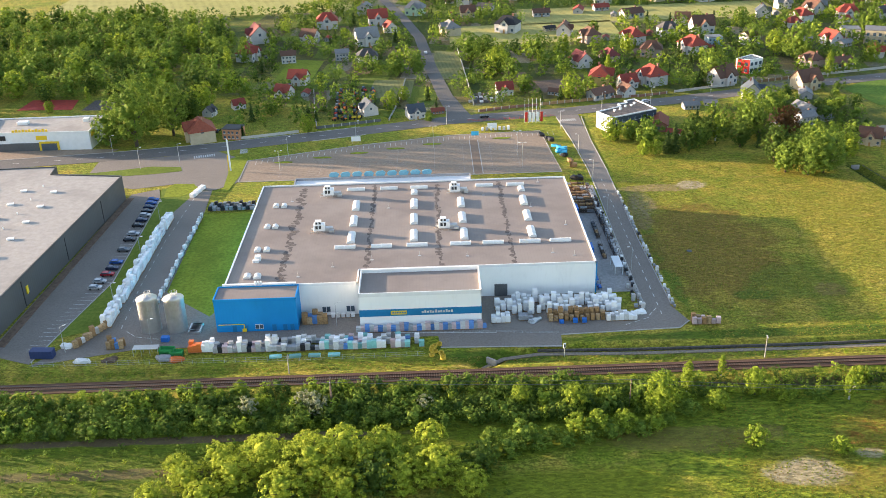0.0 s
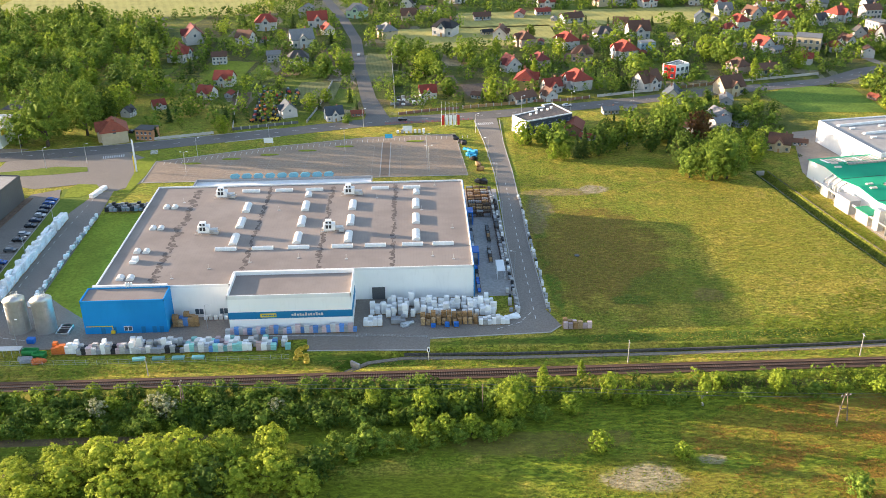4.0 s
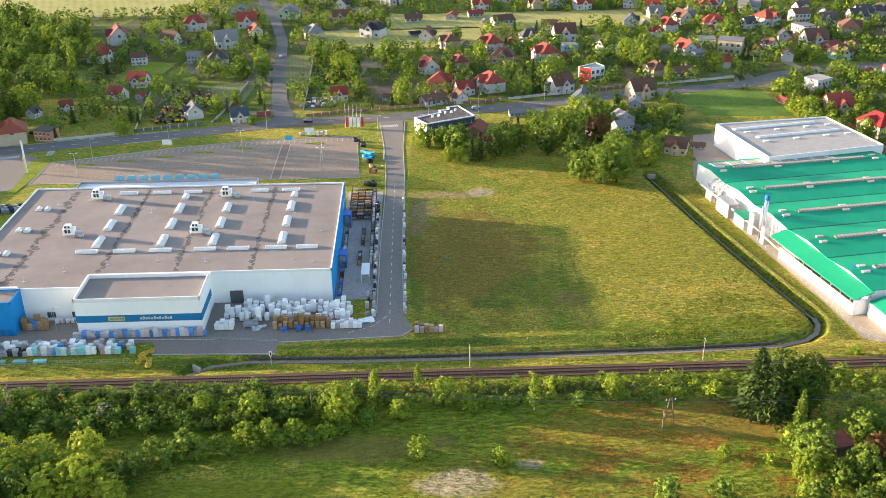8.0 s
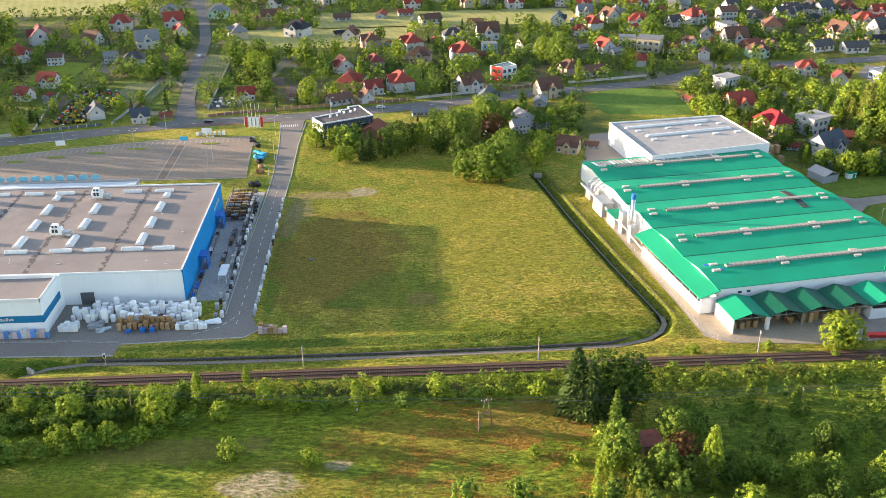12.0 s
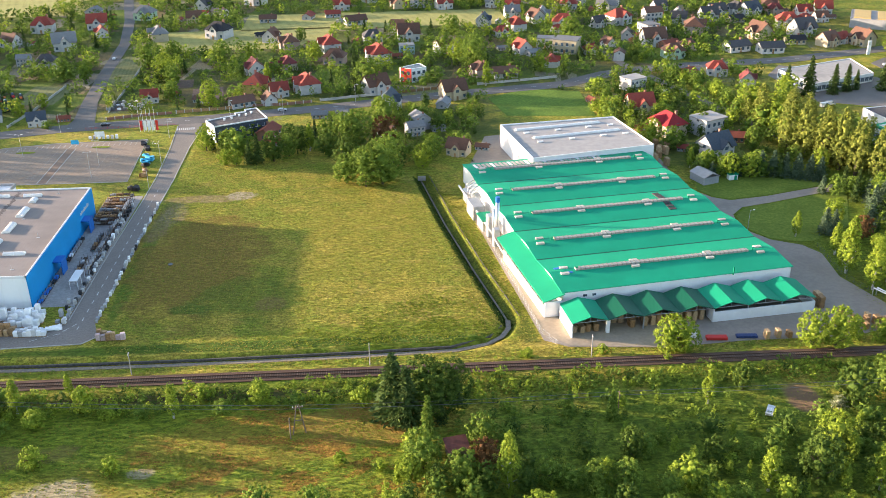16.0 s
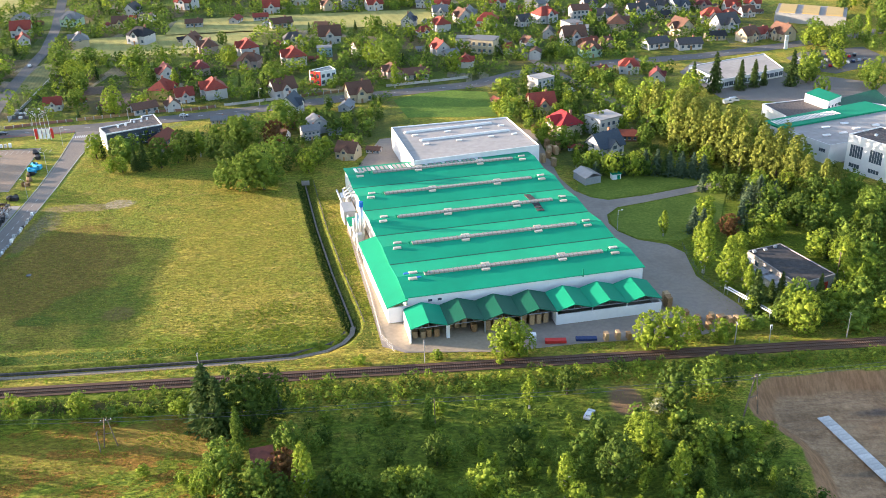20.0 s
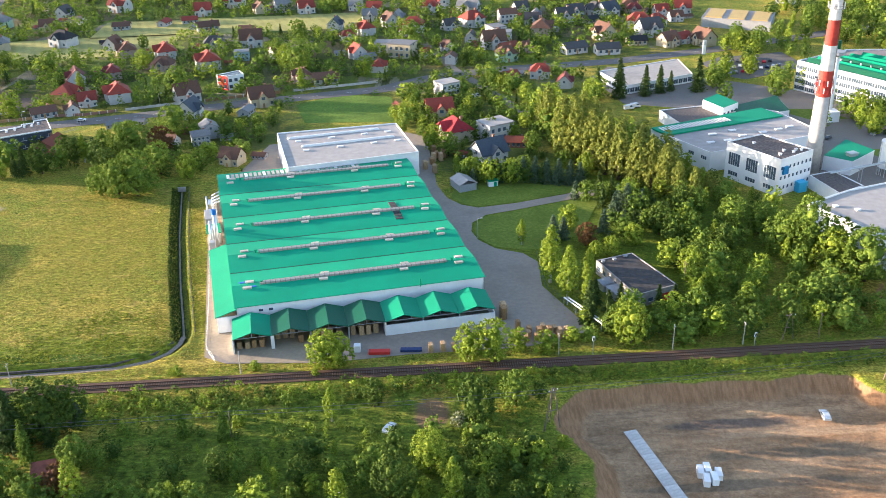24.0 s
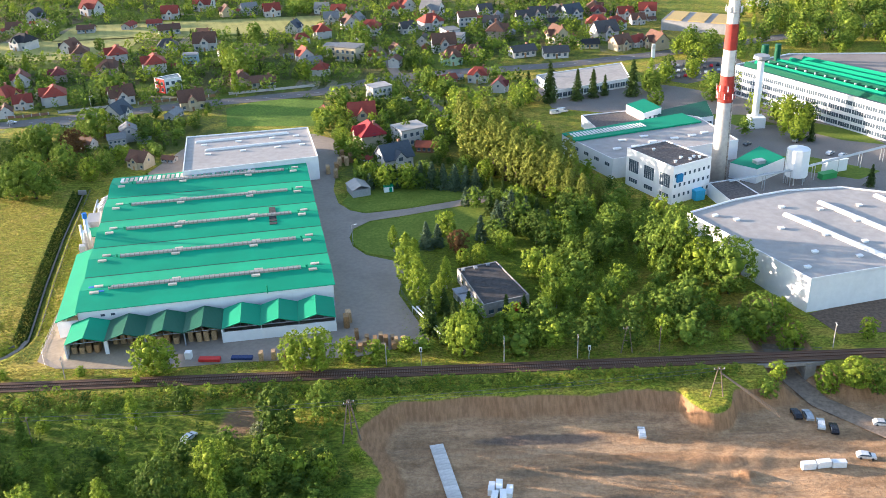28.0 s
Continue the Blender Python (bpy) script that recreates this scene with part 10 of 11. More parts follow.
WOODS = ("wood", "bark", "grey", "wood")
GREYS = ("dark_grey", "grey", "bag_grey")
for k in range(9):
    rack(47.6, 347.0 - 3.0 * k, 0, 3, 2, WOODS)
for k in range(4):
    rack(56.5, 281.5 + 16.5 * k, 90, 6, 2, GREYS)
rack(52.6, 284, 90, 4, 1, WOODS)
rack(53.2, 300, 90, 5, 1, ("bark", "dark_grey", "wood"))
rack(47.3, 262.5, 90, 7, 1, ("black", "grey", "blue_plastic"))
rack(47.3, 292, 90, 7, 1, ("black", "grey", "white_plain"))
kiosk = thing("glass_shelter", "small white-roofed glazed shelter among the goods", "shelter", spot(55.0, 276.0, 0.1))
bm = bmesh.new()
box(bm, -1.3, 1.3, -4.0, 4.0, 2.9, 3.1)
part("roof", bm, "white_plain", kiosk)
for x in (-1.2, 1.2):
    for y in (-3.9, 0, 3.9):
        bm = bmesh.new()
        box(bm, x - 0.06, x + 0.06, y - 0.06, y + 0.06, 0, 2.9)
        part("post", bm, "white_plain", kiosk)
for x, y, mt in ((50.5, 396.5, "cyan"), (52.0, 393, "cyan"), (51.2, 389, "cyan"), (53.5, 391, "cyan"), (52.5, 386, "cyan"), (46.5, 412, "black"), (48.0, 408, "black"), (49.6, 404, "black"), (53, 384, "black"), (54.4, 377, "wood"), (54.6, 371, "wood"), (53, 356.5, "black"), (55, 356.8, "black")):
    bm = bmesh.new()
    rnd = random.Random(int(x * 7 + y))
    for c in range(4):
        a, b, h = rnd.uniform(-1.2, 1.2), rnd.uniform(-1.2, 1.2), rnd.uniform(0.7, 1.7)
        box(bm, a - 0.7, a + 0.7, b - 0.7, b + 0.7, 0, h, 0.15)
    joined = bmesh.ops.convex_hull(bm, input=bm.verts)
    bmesh.ops.delete(bm, geom=[g for g in joined["geom_interior"] + joined["geom_unused"] if isinstance(g, bmesh.types.BMVert)], context="VERTS")
    o = new("covered_load", mesh_of("covered_load", bm, mt))
    o.matrix_basis = spot(x, y, 0.1, rnd.uniform(0, 90))
    tagged(o, {"cyan": "heap of goods under bright blue film", "black": "heap of black planters and tyres", "wood": "heap of brown timber on grass"}[mt], "heap", "heaps beside the road")
# bus-shelter like cage, green skips, blue container, white sheeted heap
cage = thing("glass_shelter", "low grey wire cage with a sheet roof", "shelter", spot(-87.2, 233.4, 0.1))
bm = bmesh.new()
box(bm, -3.6, 3.6, -1.2, 1.2, 2.2, 2.35)
part("roof", bm, "galvanised", cage)
for x in (-3.5, -1.2, 1.2, 3.5):
    for y in (-1.1, 1.1):
        bm = bmesh.new()
        box(bm, x - 0.05, x + 0.05, y - 0.05, y + 0.05, 0, 2.2)
        part("post", bm, "galvanised", cage)
for x, y, w, d, h, mt, nm, lb in ((-81.4, 233.6, 4.2, 2.2, 1.7, "green_plastic", "skip", "open green steel skip full of scrap"), (-78.4, 232.2, 3.6, 2.0, 1.5, "green_plastic", "skip", "open green steel skip full of scrap"), (-116.8, 233.8, 6.6, 2.5, 2.5, "navy_box", "container", "dark blue container beside the fence"), (-83.5, 240.2, 2.2, 1.6, 1.6, "blue_plastic", "bin", "blue waste bin in the yard"), (247.6, 226.8, 6.0, 1.8, 1.0, "red", "trailer", "low red trailer beside the track"), (256.5, 227.2, 6.0, 1.6, 0.8, "navy_box", "trailer", "low blue trailer beside the track"), (241.4, 228.6, 1.8, 1.8, 2.2, "white_plain", "tank_box", "white box tank before the canopies")):
    bm = bmesh.new()
    if nm == "skip":
        for a, b, c, e in ((-w / 2, w / 2, -d / 2, -d / 2 + 0.1), (-w / 2, w / 2, d / 2 - 0.1, d / 2), (-w / 2, -w / 2 + 0.1, -d / 2, d / 2), (w / 2 - 0.1, w / 2, -d / 2, d / 2)):
            box(bm, a, b, c, e, 0.1, h)
        box(bm, -w / 2, w / 2, -d / 2, d / 2, 0, 0.9)
    else:
        box(bm, -w / 2, w / 2, -d / 2, d / 2, 0.1, h, 0.06)
        for k in range(5):
            box(bm, -w / 2 + w * (k + 0.4) / 5, -w / 2 + w * (k + 0.6) / 5, -d / 2 - 0.05, d / 2 + 0.05, 0.2, h - 0.1)
    M.setdefault("navy_box", plain("navy_box", (0.03, 0.05, 0.14), 0.5))
    o = new(nm, mesh_of(nm, bm, mt))
    o.matrix_basis = spot(x, y, 0.08, -4)
    tagged(o, lb, nm.replace("_", " "))
for x, y, mt, lb in ((-104.5, 230.5, "film_white", "crumpled white sheet over goods"), (-97, 230.4, "soil", "heap of brown soil on grass"), (-112, 239, "film_white", "white bundle beside the lamp"), (-82, 230.2, "grey", "heap of grey slabs and scrap"), (-77.5, 229.4, "orange", "heap of orange barriers"), (52, 245.5, "film_white", "pile of white sacks"), (55.8, 247, "film_white", "pile of white sacks"), (24.5, 244.2, "steel", "leaning stack of metal sheets")):
    bm = bmesh.new()
    rnd = random.Random(int(x * 3 + y))
    for c in range(9):
        a, b, h = rnd.uniform(-2.0, 2.0), rnd.uniform(-0.9, 0.9), rnd.uniform(0.4, 1.2)
        box(bm, a - 0.6, a + 0.6, b - 0.5, b + 0.5, 0, h, 0.2)
    joined = bmesh.ops.convex_hull(bm, input=bm.verts)
    bmesh.ops.delete(bm, geom=[g for g in joined["geom_interior"] + joined["geom_unused"] if isinstance(g, bmesh.types.BMVert)], context="VERTS")
    bmesh.ops.subdivide_edges(bm, edges=bm.edges[:], cuts=1, use_grid_fill=True)
    for v in bm.verts:
        if v.co.z > 0.15:
            v.co += Vector((rnd.uniform(-0.2, 0.2), rnd.uniform(-0.2, 0.2), rnd.uniform(-0.35, 0.15)))
    o = new("heap", mesh_of("heap", bm, mt))
    o.matrix_basis = spot(x, y, 0.08, rnd.uniform(-20, 20))
    tagged(o, lb, "heap")
# timber stacks in the hall yard
for x, y, t in ((287.5, 231.5, 5), (290.5, 231.8, 5), (293.5, 231.6, 5), (296.5, 231.8, 5), (299.4, 231.2, 5), (291, 234, 5), (295, 234, 5), (284.6, 243, 10), (285.0, 246, 10), (286.5, 229.4, 8), (289.4, 229.2, -4), (292.6, 229.6, 6), (295.8, 229.2, 3), (298.8, 229.8, 12), (301.6, 231.4, 20), (288, 236, 5), (298.4, 233.8, 8), (262, 226.4, 5), (265.4, 226.8, 4), (268.6, 226.6, 8), (268.4, 371, 12), (271.5, 376, 12), (272.5, 380, 12), (274.0, 384, 12), (273, 388, 12), (275.5, 380, 12), (277, 384, 12), (272, 366, 12)):
    o = new("timber_pack", TIMBER[goods_rnd.randrange(4)])
    o.matrix_basis = spot(x, y, 0.1, t, 0.8 if y < 240 else 1.1)
    tagged(o, "stack of reddish-brown timber in the yard", "timber stack", "timber in the yard")


# ---- vehicles ----
def car_mesh(form):
    L, W = (4.4, 1.8) if form == "car" else (5.2, 2.0)
    H = 1.45 if form == "car" else 2.3
    bm = bmesh.new()
    side = [(-L / 2, 0.35), (L / 2, 0.35), (L / 2, 0.75), (L / 2 - 0.15, 0.9), (L / 2 - 1.1, 0.98), (L / 2 - 1.9, H), (-L / 2 + 0.8, H), (-L / 2 + 0.1, 1.0), (-L / 2, 0.9)]
    if form == "van":
        side = [(-L / 2, 0.4), (L / 2, 0.4), (L / 2, 0.95), (L / 2 - 0.9, 1.25), (L / 2 - 1.5, H), (-L / 2 + 0.1, H), (-L / 2, 1.2)]
    a = [bm.verts.new((x, -W / 2 * (0.9 if z > 1.2 else 1), z)) for x, z in side]
    b = [bm.verts.new((x, W / 2 * (0.9 if z > 1.2 else 1), z)) for x, z in side]
    n = len(side)
    bm.faces.new(a)
    bm.faces.new(b[::-1])
    for i in range(n):
        bm.faces.new((a[i], b[i], b[(i + 1) % n], a[(i + 1) % n]))
    return bm, L, W, H


CAR = {}
for form in ("car", "van"):
    for col in ("silver", "white", "black", "blue", "navy", "red", "grey"):
        bm, L, W, H = car_mesh(form)
        CAR[form, col] = mesh_of("body", bm, "car_" + col)
    bm = bmesh.new()
    hs = 0.93
    if form == "car":
        q = [(L / 2 - 1.15, 1.0), (L / 2 - 1.86, H - 0.08), (-L / 2 + 0.9, H - 0.08), (-L / 2 + 0.3, 1.02)]
    else:
        q = [(L / 2 - 0.95, 1.28), (L / 2 - 1.45, H - 0.2), (L / 2 - 2.6, H - 0.2), (L / 2 - 2.6, 1.28)]
    for s in (-1, 1):
        bm.faces.new([bm.verts.new((x, s * (W / 2 * (0.905 if z > 1.2 else 0.99) + 0.012), z)) for x, z in q])
    for (x0, z0), (x1, z1) in ((q[0], q[1]), (q[2], q[3])):
        bm.faces.new([bm.verts.new((x + (0.03 if x > 0 else -0.03), y, z + 0.03)) for x, y, z in ((x0, -0.75, z0), (x0, 0.75, z0), (x1, 0.7, z1), (x1, -0.7, z1))])
    CAR[form, "glass"] = mesh_of("windows", bm, "glass")
bm = bmesh.new()
tube(bm, (0, -0.1, 0), (0, 0.1, 0), 0.33, n=14)
WHEEL = mesh_of("wheel", bm, "tyre")


def vehicle(form, colour, x, y, turn, z=0.08, group=""):
    word = {"silver": "silver", "white": "white", "black": "black", "blue": "bright blue", "navy": "dark blue", "red": "red", "grey": "dark grey"}[colour]
    o = thing(form, "parked %s %s with dark windows" % (word, "hatchback" if form == "car" else "van"), form, spot(x, y, z, turn), group)
    body = piece("body", CAR[form, colour], o)
    piece("windows", CAR[form, "glass"], body)
    k = 1.35 if form == "car" else 1.6
    for a in (-k, k):
        for b in (-0.82, 0.82):
            piece("wheel", WHEEL, o, Matrix.Translation((a, b, 0.33)))


LOT = "cars beside the dark warehouse"
for x, y, c in ((-114.6, 274.8, "silver"), (-114.4, 279.2, "silver"), (-113.3, 284.2, "red"), (-113.0, 288.6, "navy"), (-112.9, 293.2, "blue"), (-113.2, 303.0, "grey"), (-113.4, 311.4, "black"), (-113.4, 316.4, "silver"), (-113.6, 323.8, "black"), (-113.6, 328.6, "navy"), (-113.6, 333.2, "silver"), (-113.8, 337.0, "black"), (-114.0, 341.0, "navy"), (-114.2, 345.0, "blue"), (-114.4, 348.6, "blue")):
    vehicle("car", c, x, y, 0, 0.1, LOT)
for f, c, x, y, t in (("car", "black", 401.0, 196.5, 90), ("car", "silver", 403.7, 195.8, 88), ("car", "white", 405.5, 192.0, 74), ("car", "black", 408.0, 190.0, 78), ("car", "white", 420.6, 191.4, -10), ("car", "white", 411.4, 179.2, -12), ("car", "white", 360.8, 191.6, 84)):
    vehicle(f, c, x, y, t, float(ground_z(x, y)) + 0.15, "cars at the building site")
vehicle("car", "red", 404.6, 217.0, 80, -4.15)
vehicle("car", "white", 249.6, 191.0, 60, float(ground_z(249.6, 191.0)) + 0.05)
for f, c, x, y, t in (("car", "black", 22, 441, 8), ("car", "white", 104, 457.5, 12), ("car", "black", -105, 432, 80), ("car", "white", -5.5, 570, 95), ("car", "silver", 326, 410, 110), ("van", "white", 372, 440, 20), ("van", "white", 376, 442.5, 20), ("van", "white", 300, 470, 30)):
    vehicle(f, c, x, y, t, 0.13)
for i in range(26):
    x, y = 442 + 4.1 * (i % 9) - (i // 9) * 1.5, 495 + 9.5 * (i // 9) + 1.7 * (i % 9)
    vehicle("car", ("silver", "white", "black", "grey", "navy", "white", "red")[i * 3 % 7], x, y, 70, 0.1, "cars in the factory car park")
for x, y, c in ((470, 388, "silver"), (474, 392, "black"), (478, 371, "white"), (482, 368, "white"), (448, 386, "grey")):
    vehicle("car", c, x, y, 40, 0.14, "cars in the factory yard")
# white lorry trailers stacked by the lane
for k in range(3):
    bm = bmesh.new()
    box(bm, -1.0, 1.0, -1.5, 1.5, 0, 1.5, 0.1)
    o = new("wrapped_bundle", mesh_of("wrapped_bundle", bm, "film_white"))
    o.matrix_basis = spot(-99.2 + 0.9 * k, 352 + 3.6 * k, 0.09, -20)
    tagged(o, "grey-white wrapped bundle on the lane", "bundle")

# ---- building site: slab road, blocks, poles ----
bm = bmesh.new()
slab_mesh = mesh_of("slab", box(bmesh.new(), -1.48, 1.48, -0.96, 0.96, 0, 0.16, 0.02), "slab_pale")
road_of_slabs = thing("slab_track", "temporary track of pale concrete slabs on soil", "track", spot(310, 189.2, -4.5))
for k in range(18):
    p, q = Vector((0, 0, 0)), Vector((3.6, -18.6, 0))
    d = (q - p).normalized()
    c = d * 1.98 * k
    for s in (-0.0,):
        zz = 0.42
        piece("slab", slab_mesh, road_of_slabs, Matrix.Translation((c.x, c.y, zz)) @ Matrix.Rotation(math.atan2(d.y, d.x) + math.pi / 2, 4, "Z") @ Matrix.Scale(1.15, 4, (1, 0, 0)))
block_mesh = mesh_of("block_pack", box(bmesh.new(), -1.65, 1.65, -0.75, 0.75, 0, 1.7, 0.05), "film_white")
for x, y, t in ((396.6, 176.4, 3), (400.2, 176.6, 6), (403.8, 176.6, -3), (322.2, 172.6, 80), (324.0, 173.2, 84), (322.6, 169.2, 78), (324.6, 169.6, 85), (326.2, 171.4, 80)):
    o = new("block_pack", block_mesh)
    o.matrix_basis = spot(x, y, float(ground_z(x, y)) + 0.02, t)
    tagged(o, "white wrapped pack of building blocks on soil", "building blocks", "block packs")
stays = thing("stay_poles", "four long stay poles sloping from the power pole", "poles", spot(381.5, 199, float(ground_z(381.5, 199)) - 0.3))
for k in range(4):
    bm = bmesh.new()
    tube(bm, (0, 0.25 * k, 8.0), (13, -9 + 1.1 * k, 0.2), 0.08, n=5)
    part("stay", bm, "timber_pole", stays)
M["roof_maroon"] = plain("roof_maroon", (0.16, 0.055, 0.04), 0.8, vary=0.2, grain=0.6)
hut = thing("garden_hut", "small brown hut with a rusty red roof among trees", "hut", spot(169.8, 180.0, float(ground_z(169.8, 180.0)), 12))
bm = bmesh.new()
box(bm, -2.4, 2.4, -2.2, 2.2, -0.2, 2.5)
part("wall", bm, "timber_pole", hut)
bm = bmesh.new()
prism(bm, [(-2.8, -2.6), (2.8, -2.6), (2.8, 2.6), (-2.8, 2.6)], lambda x, y: 2.5 + 0.16 * (y + 2.6), lambda x, y: 2.66 + 0.16 * (y + 2.6))
part("roof", bm, "roof_maroon", hut)

# ---- odds round the hall drive ----
sh = thing("shed", "grey gabled metal shed beside the drive", "shed", spot(282.3, 348.0, 0.05, 20))
bm = bmesh.new()
box(bm, -3.6, 3.6, -4.5, 4.5, 0, 3.0)
part("wall", bm, "grey", sh)
for s in (-1, 1):
    bm = bmesh.new()
    prism(bm, [(0, -4.8), (s * 3.9, -4.8), (s * 3.9, 4.8), (0, 4.8)], lambda x, y: 4.6 - abs(x) * 0.42, lambda x, y: 4.75 - abs(x) * 0.42)
    part("roof_slope", bm, "roof_grey", sh)
hut = thing("garden_hut", "small white garden hut with a green roof", "hut", spot(294.0, 348.6, 0.08, 10))
bm = bmesh.new()
box(bm, -1.8, 1.8, -1.2, 1.2, 0, 2.2)
part("wall", bm, "white_plain", hut)
bm = bmesh.new()
box(bm, -2.0, 2.0, -1.4, 1.4, 2.2, 2.45)
part("roof", bm, "green_canopy", hut)
bm = bmesh.new()
box(bm, 0.2, 1.4, -1.26, -1.15, 0, 1.9)
part("door", bm, "green_canopy", hut)
pb = thing("pipe_bridge", "white twin steel pipe bridge by the yard fence", "pipes", spot(304, 249, 0))
for s in (0.0, 1.2):
    bm = bmesh.new()
    tube(bm, (s, 0, 2.6), (8 + s, -17, 2.6), 0.22)
    part("pipe", bm, "white_plain", pb)
for k in range(4):
    bm = bmesh.new()
    for s in (0, 1.2):
        tube(bm, (2.6 * k + s, -5.5 * k, 0), (2.6 * k + s, -5.5 * k, 2.6), 0.12, n=6)
    part("leg", bm, "galvanised", pb)
# culvert heads
for x, y, t in ((169.2, 361.5, 0), (10.5, 224.2, -40)):
    bm = bmesh.new()
    box(bm, -1.6, 1.6, -0.3, 0.3, -1.5, 0.35)
    o = new("culvert", mesh_of("culvert", bm, "concrete"))
    o.matrix_basis = spot(x, y, 0, t)
    tagged(o, "grey concrete culvert head at the ditch", "culvert")
bm = bmesh.new()
tube(bm, (0, 0, -0.3), (0, 0, 0.12), 0.9, n=16)
o = new("manhole", mesh_of("manhole", bm, "panel_dark"))
o.matrix_basis = spot(82.0, 288.0, 0, 0)
tagged(o, "dark round manhole in the meadow", "manhole")


# ---- fences ----
def fence(path, h, gap, label, mt="galvanised", solid=False):
    f = thing("fence", label, "fence", spot(path[0][0], path[0][1]))
    x0, y0 = path[0]
    for x, y, a in along(path, gap):
        bm = bmesh.new()
        tube(bm, (x - x0, y - y0, float(ground_z(x, y)) - 0.2), (x - x0, y - y0, float(ground_z(x, y)) + h), 0.05, n=5)
        part("post", bm, mt, f)
    for k, z in enumerate((0.25, h * 0.5, h - 0.08)):
        bm = bmesh.new()
        for (ax, ay), (bx, by) in zip(path, path[1:]):
            tube(bm, (ax - x0, ay - y0, z + float(ground_z(ax, ay))), (bx - x0, by - y0, z + float(ground_z(bx, by))), 0.025, n=4)
        part("rail", bm, mt, f)


fence([(186.8, 352), (192.4, 318), (198.6, 280), (203.4, 250)][:1] + [(184.5, 340), (189.3, 302), (195.0, 262), (198.4, 234), (202, 226.6)], 1.8, 3.0, "thin grey wire fence between ditch and hall")
fence([(-118, 228.6), (-90, 228.0), (-50, 227.2), (-8, 227.4)], 1.6, 3.0, "thin wire fence above the railway")
fence([(301.6, 284), (300.3, 262), (306.4, 244), (309.5, 235)], 1.7, 3.0, "dark wire fence along the hall yard", "dark_grey")
fence([(-2, 239.2), (12, 238.9), (31, 236.8)], 0.8, 2.5, "low steel guard rail beside the yard", "galvanised")
fence([(14, 436.0), (40, 437.8), (56, 440)], 1.0, 2.5, "low red and white guard fence by the road", "red")


def garden_wall(path, h, material, label):
    """A low garden wall or close fence with piers along a plot."""
    o = thing("garden_wall", label, "wall", spot(path[0][0], path[0][1]))
    x0, y0 = path[0]
    local_path = [(x - x0, y - y0) for x, y in path]
    bm = bmesh.new()
    strip(bm, local_path, 0.25, h, h + 0.2)
    part("panel", bm, material, o)
    for x, y, a in along(local_path, 4.0):
        bm = bmesh.new()
        box(bm, x - 0.22, x + 0.22, y - 0.22, y + 0.22, -0.2, h + 0.18)
        part("pier", bm, "concrete_pale", o)


garden_wall([(20, 450), (34, 454.5), (50, 457.5)], 1.3, "render_brickwall", "red-brown garden fence along the main road")
garden_wall([(52, 458), (66, 461), (82, 464)], 1.5, "wood", "dark wooden garden fence along the main road")
garden_wall([(86, 466.5), (104, 467), (118, 471)], 1.3, "render_brickwall", "red-brown garden wall along the main road")
garden_wall([(122, 472.5), (140, 478), (156, 482)], 1.3, "concrete_pale", "pale concrete garden wall along the main road")
garden_wall([(160, 483), (178, 488), (198, 493)], 1.4, "wood", "brown board fence along the main road")
garden_wall([(205, 495.5), (230, 501), (250, 506)], 1.3, "concrete_pale", "pale garden wall along the main road")
garden_wall([(-58, 432), (-44, 436), (-28, 440.5)], 1.3, "dark_grey", "dark close-boarded fence along the main road")
garden_wall([(-58, 432), (-62, 462), (-66, 498)], 1.2, "concrete_pale", "pale garden wall between two plots")
garden_wall([(-24, 441.5), (-20, 470), (-17, 512)], 1.2, "galvanised", "grey mesh garden fence beside a kitchen garden")
garden_wall([(18, 462), (17, 500), (14, 580)], 1.2, "galvanised", "grey garden fence beside the village road")
garden_wall([(-94, 420), (-78, 424), (-66, 427.5)], 1.3, "concrete_pale", "pale garden wall before the orange house")


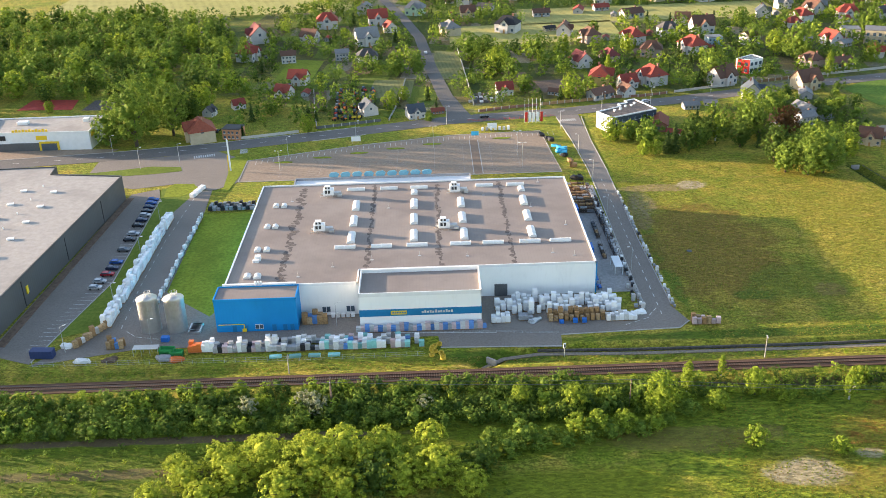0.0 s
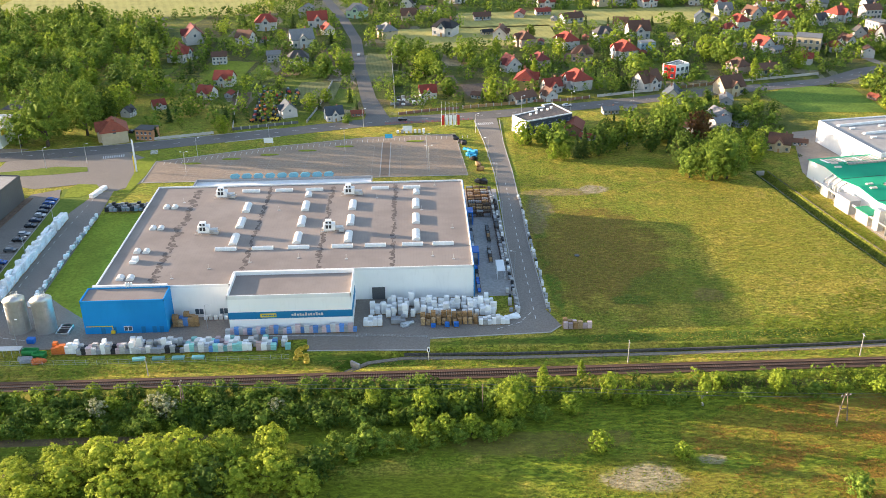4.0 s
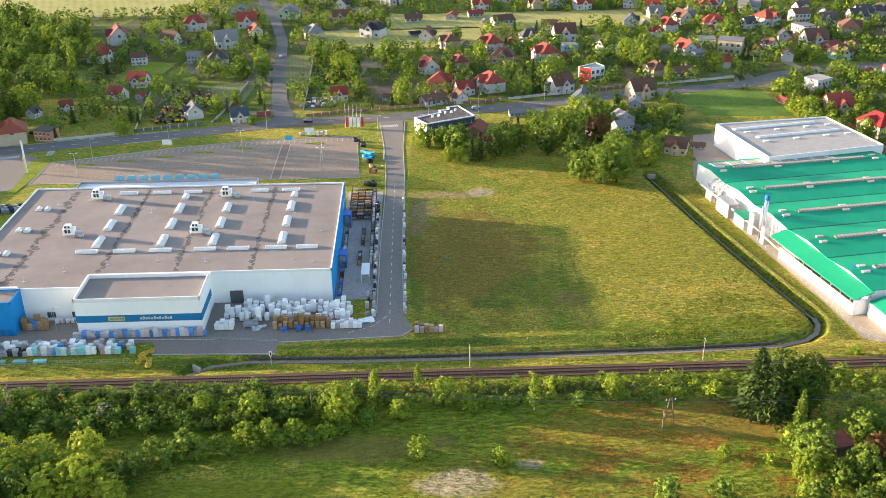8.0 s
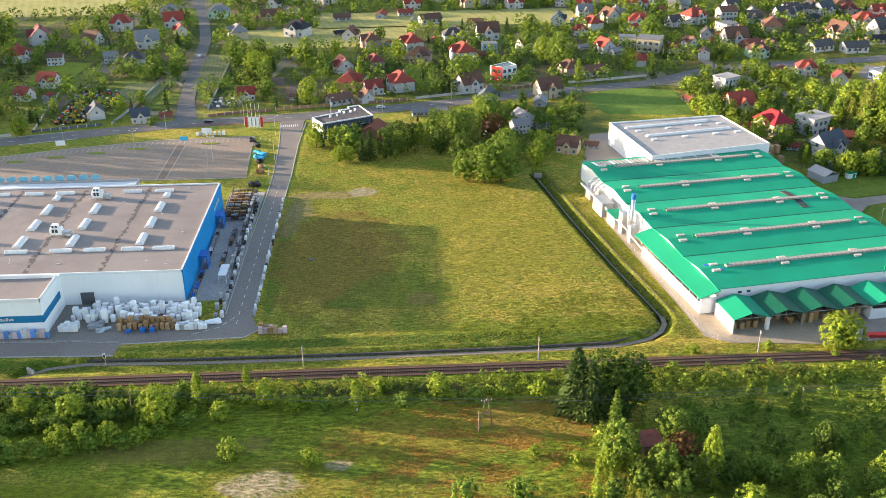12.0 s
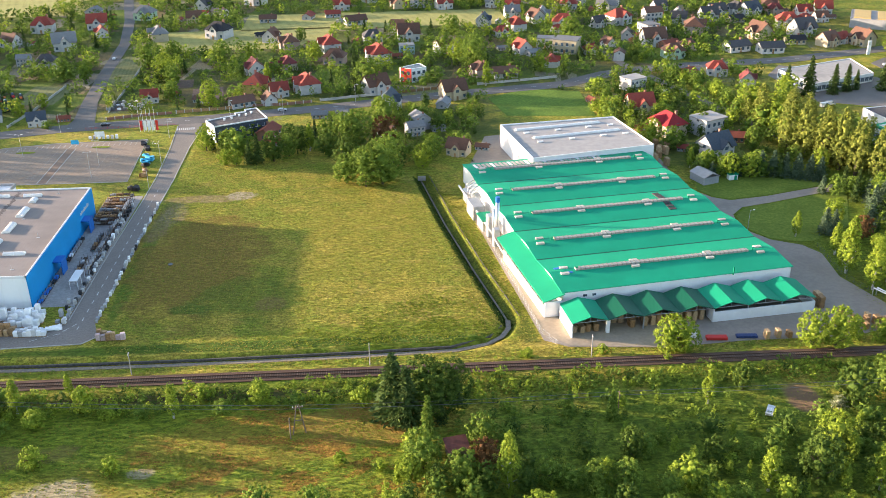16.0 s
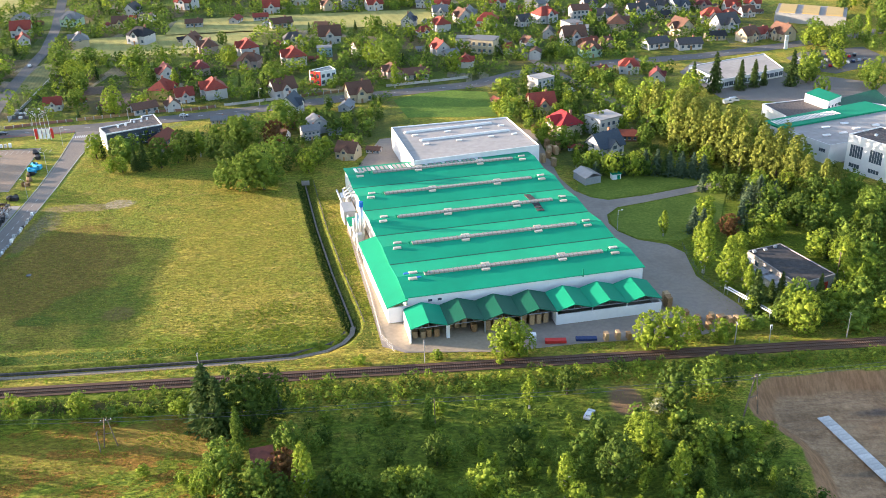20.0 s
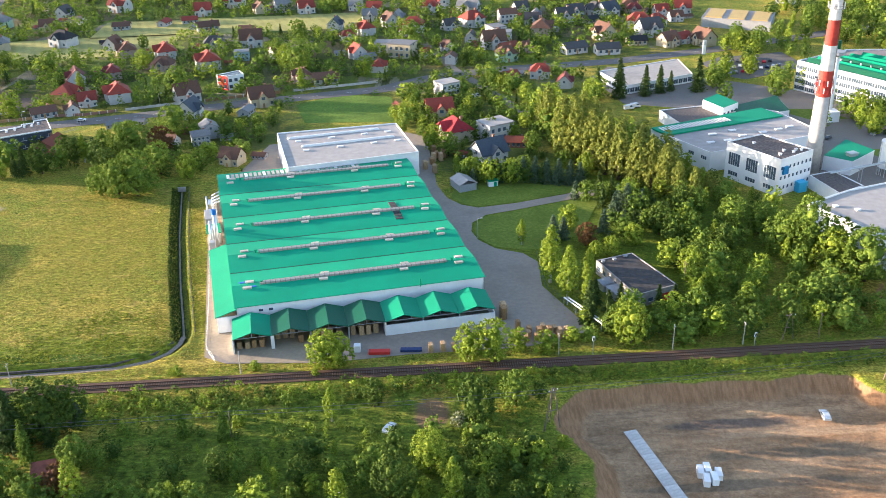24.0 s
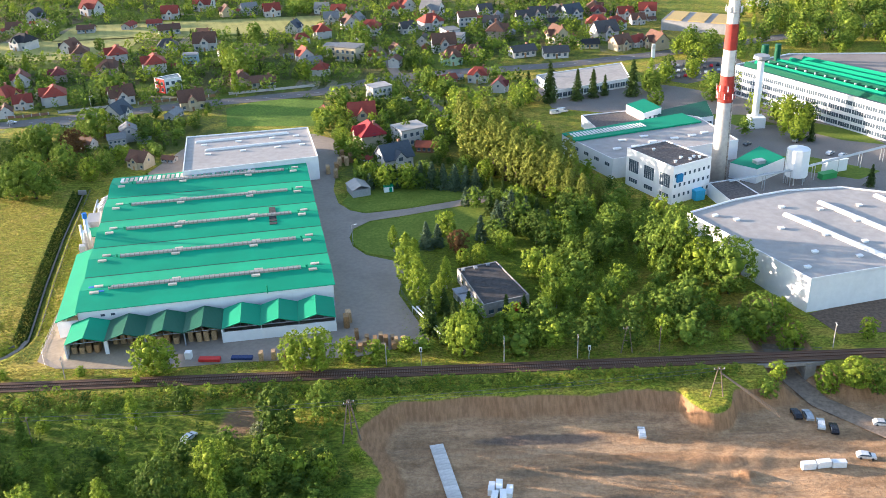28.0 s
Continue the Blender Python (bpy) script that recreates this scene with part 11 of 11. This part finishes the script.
# ---- machinery yard and stones among the houses ----
def machine_plan(mt, label):
    o = thing("farm_machine", label, "farm machine", spot(0, 0, -60), "machines in the dealer's yard")
    bm = bmesh.new()
    box(bm, -1.5, 0.4, -0.5, 0.5, 0.7, 1.4, 0.1)
    box(bm, 0.4, 1.6, -0.8, 0.8, 0.7, 1.2, 0.1)
    part("body", bm, mt, o)
    bm = bmesh.new()
    box(bm, 0.4, 1.5, -0.6, 0.6, 1.2, 2.5, 0.08)
    part("cab", bm, "glass", o)
    for x, y, r in ((-1.0, -0.7, 0.45), (-1.0, 0.7, 0.45), (1.0, -0.9, 0.75), (1.0, 0.9, 0.75)):
        bm = bmesh.new()
        tube(bm, (x, y - 0.18, r), (x, y + 0.18, r), r, n=12)
        part("wheel", bm, "tyre", o)
    return o


yard_rnd = random.Random(15)
plans = [machine_plan("orange", "small orange tractor in a crowded yard"), machine_plan("yellow", "small yellow tractor in a crowded yard"), machine_plan("red", "small red tractor in a crowded yard")]
first = dict.fromkeys(range(3), True)
for k in range(36):
    x, y = -51 + 4.2 * (k % 5) + yard_rnd.uniform(-0.8, 0.8), 446 + 7.5 * (k // 5) + yard_rnd.uniform(-1.5, 1.5)
    if near_house(x, y, 7):
        continue
    i = yard_rnd.choice((0, 0, 1, 2))
    m = spot(x, y, 0.05, yard_rnd.uniform(0, 360), 1.1)
    if first[i]:
        plans[i].matrix_basis = m
        first[i] = False
    else:
        keep = plans[i].matrix_basis.copy()
        plans[i].matrix_basis = Matrix.Identity(4)
        copy_thing(plans[i], m)
        plans[i].matrix_basis = keep
for k in range(26):
    x, y = 17 + 2.6 * (k % 7) + yard_rnd.uniform(-0.6, 0.6), 466 + 4.0 * (k // 7) + yard_rnd.uniform(-1, 1)
    if near_house(x, y, 6):
        continue
    bm = bmesh.new()
    box(bm, -0.9, 0.9, -0.5, 0.5, 0, yard_rnd.uniform(0.7, 1.6), 0.08)
    o = new("stone_block", mesh_of("stone_block", bm, yard_rnd.choice(("kerb", "white_plain", "dark_grey"))))
    o.matrix_basis = spot(x, y, 0.1, yard_rnd.uniform(-30, 30))
    tagged(o, "cut stone block in a stonemason's yard", "stone", "stones in the mason's yard")
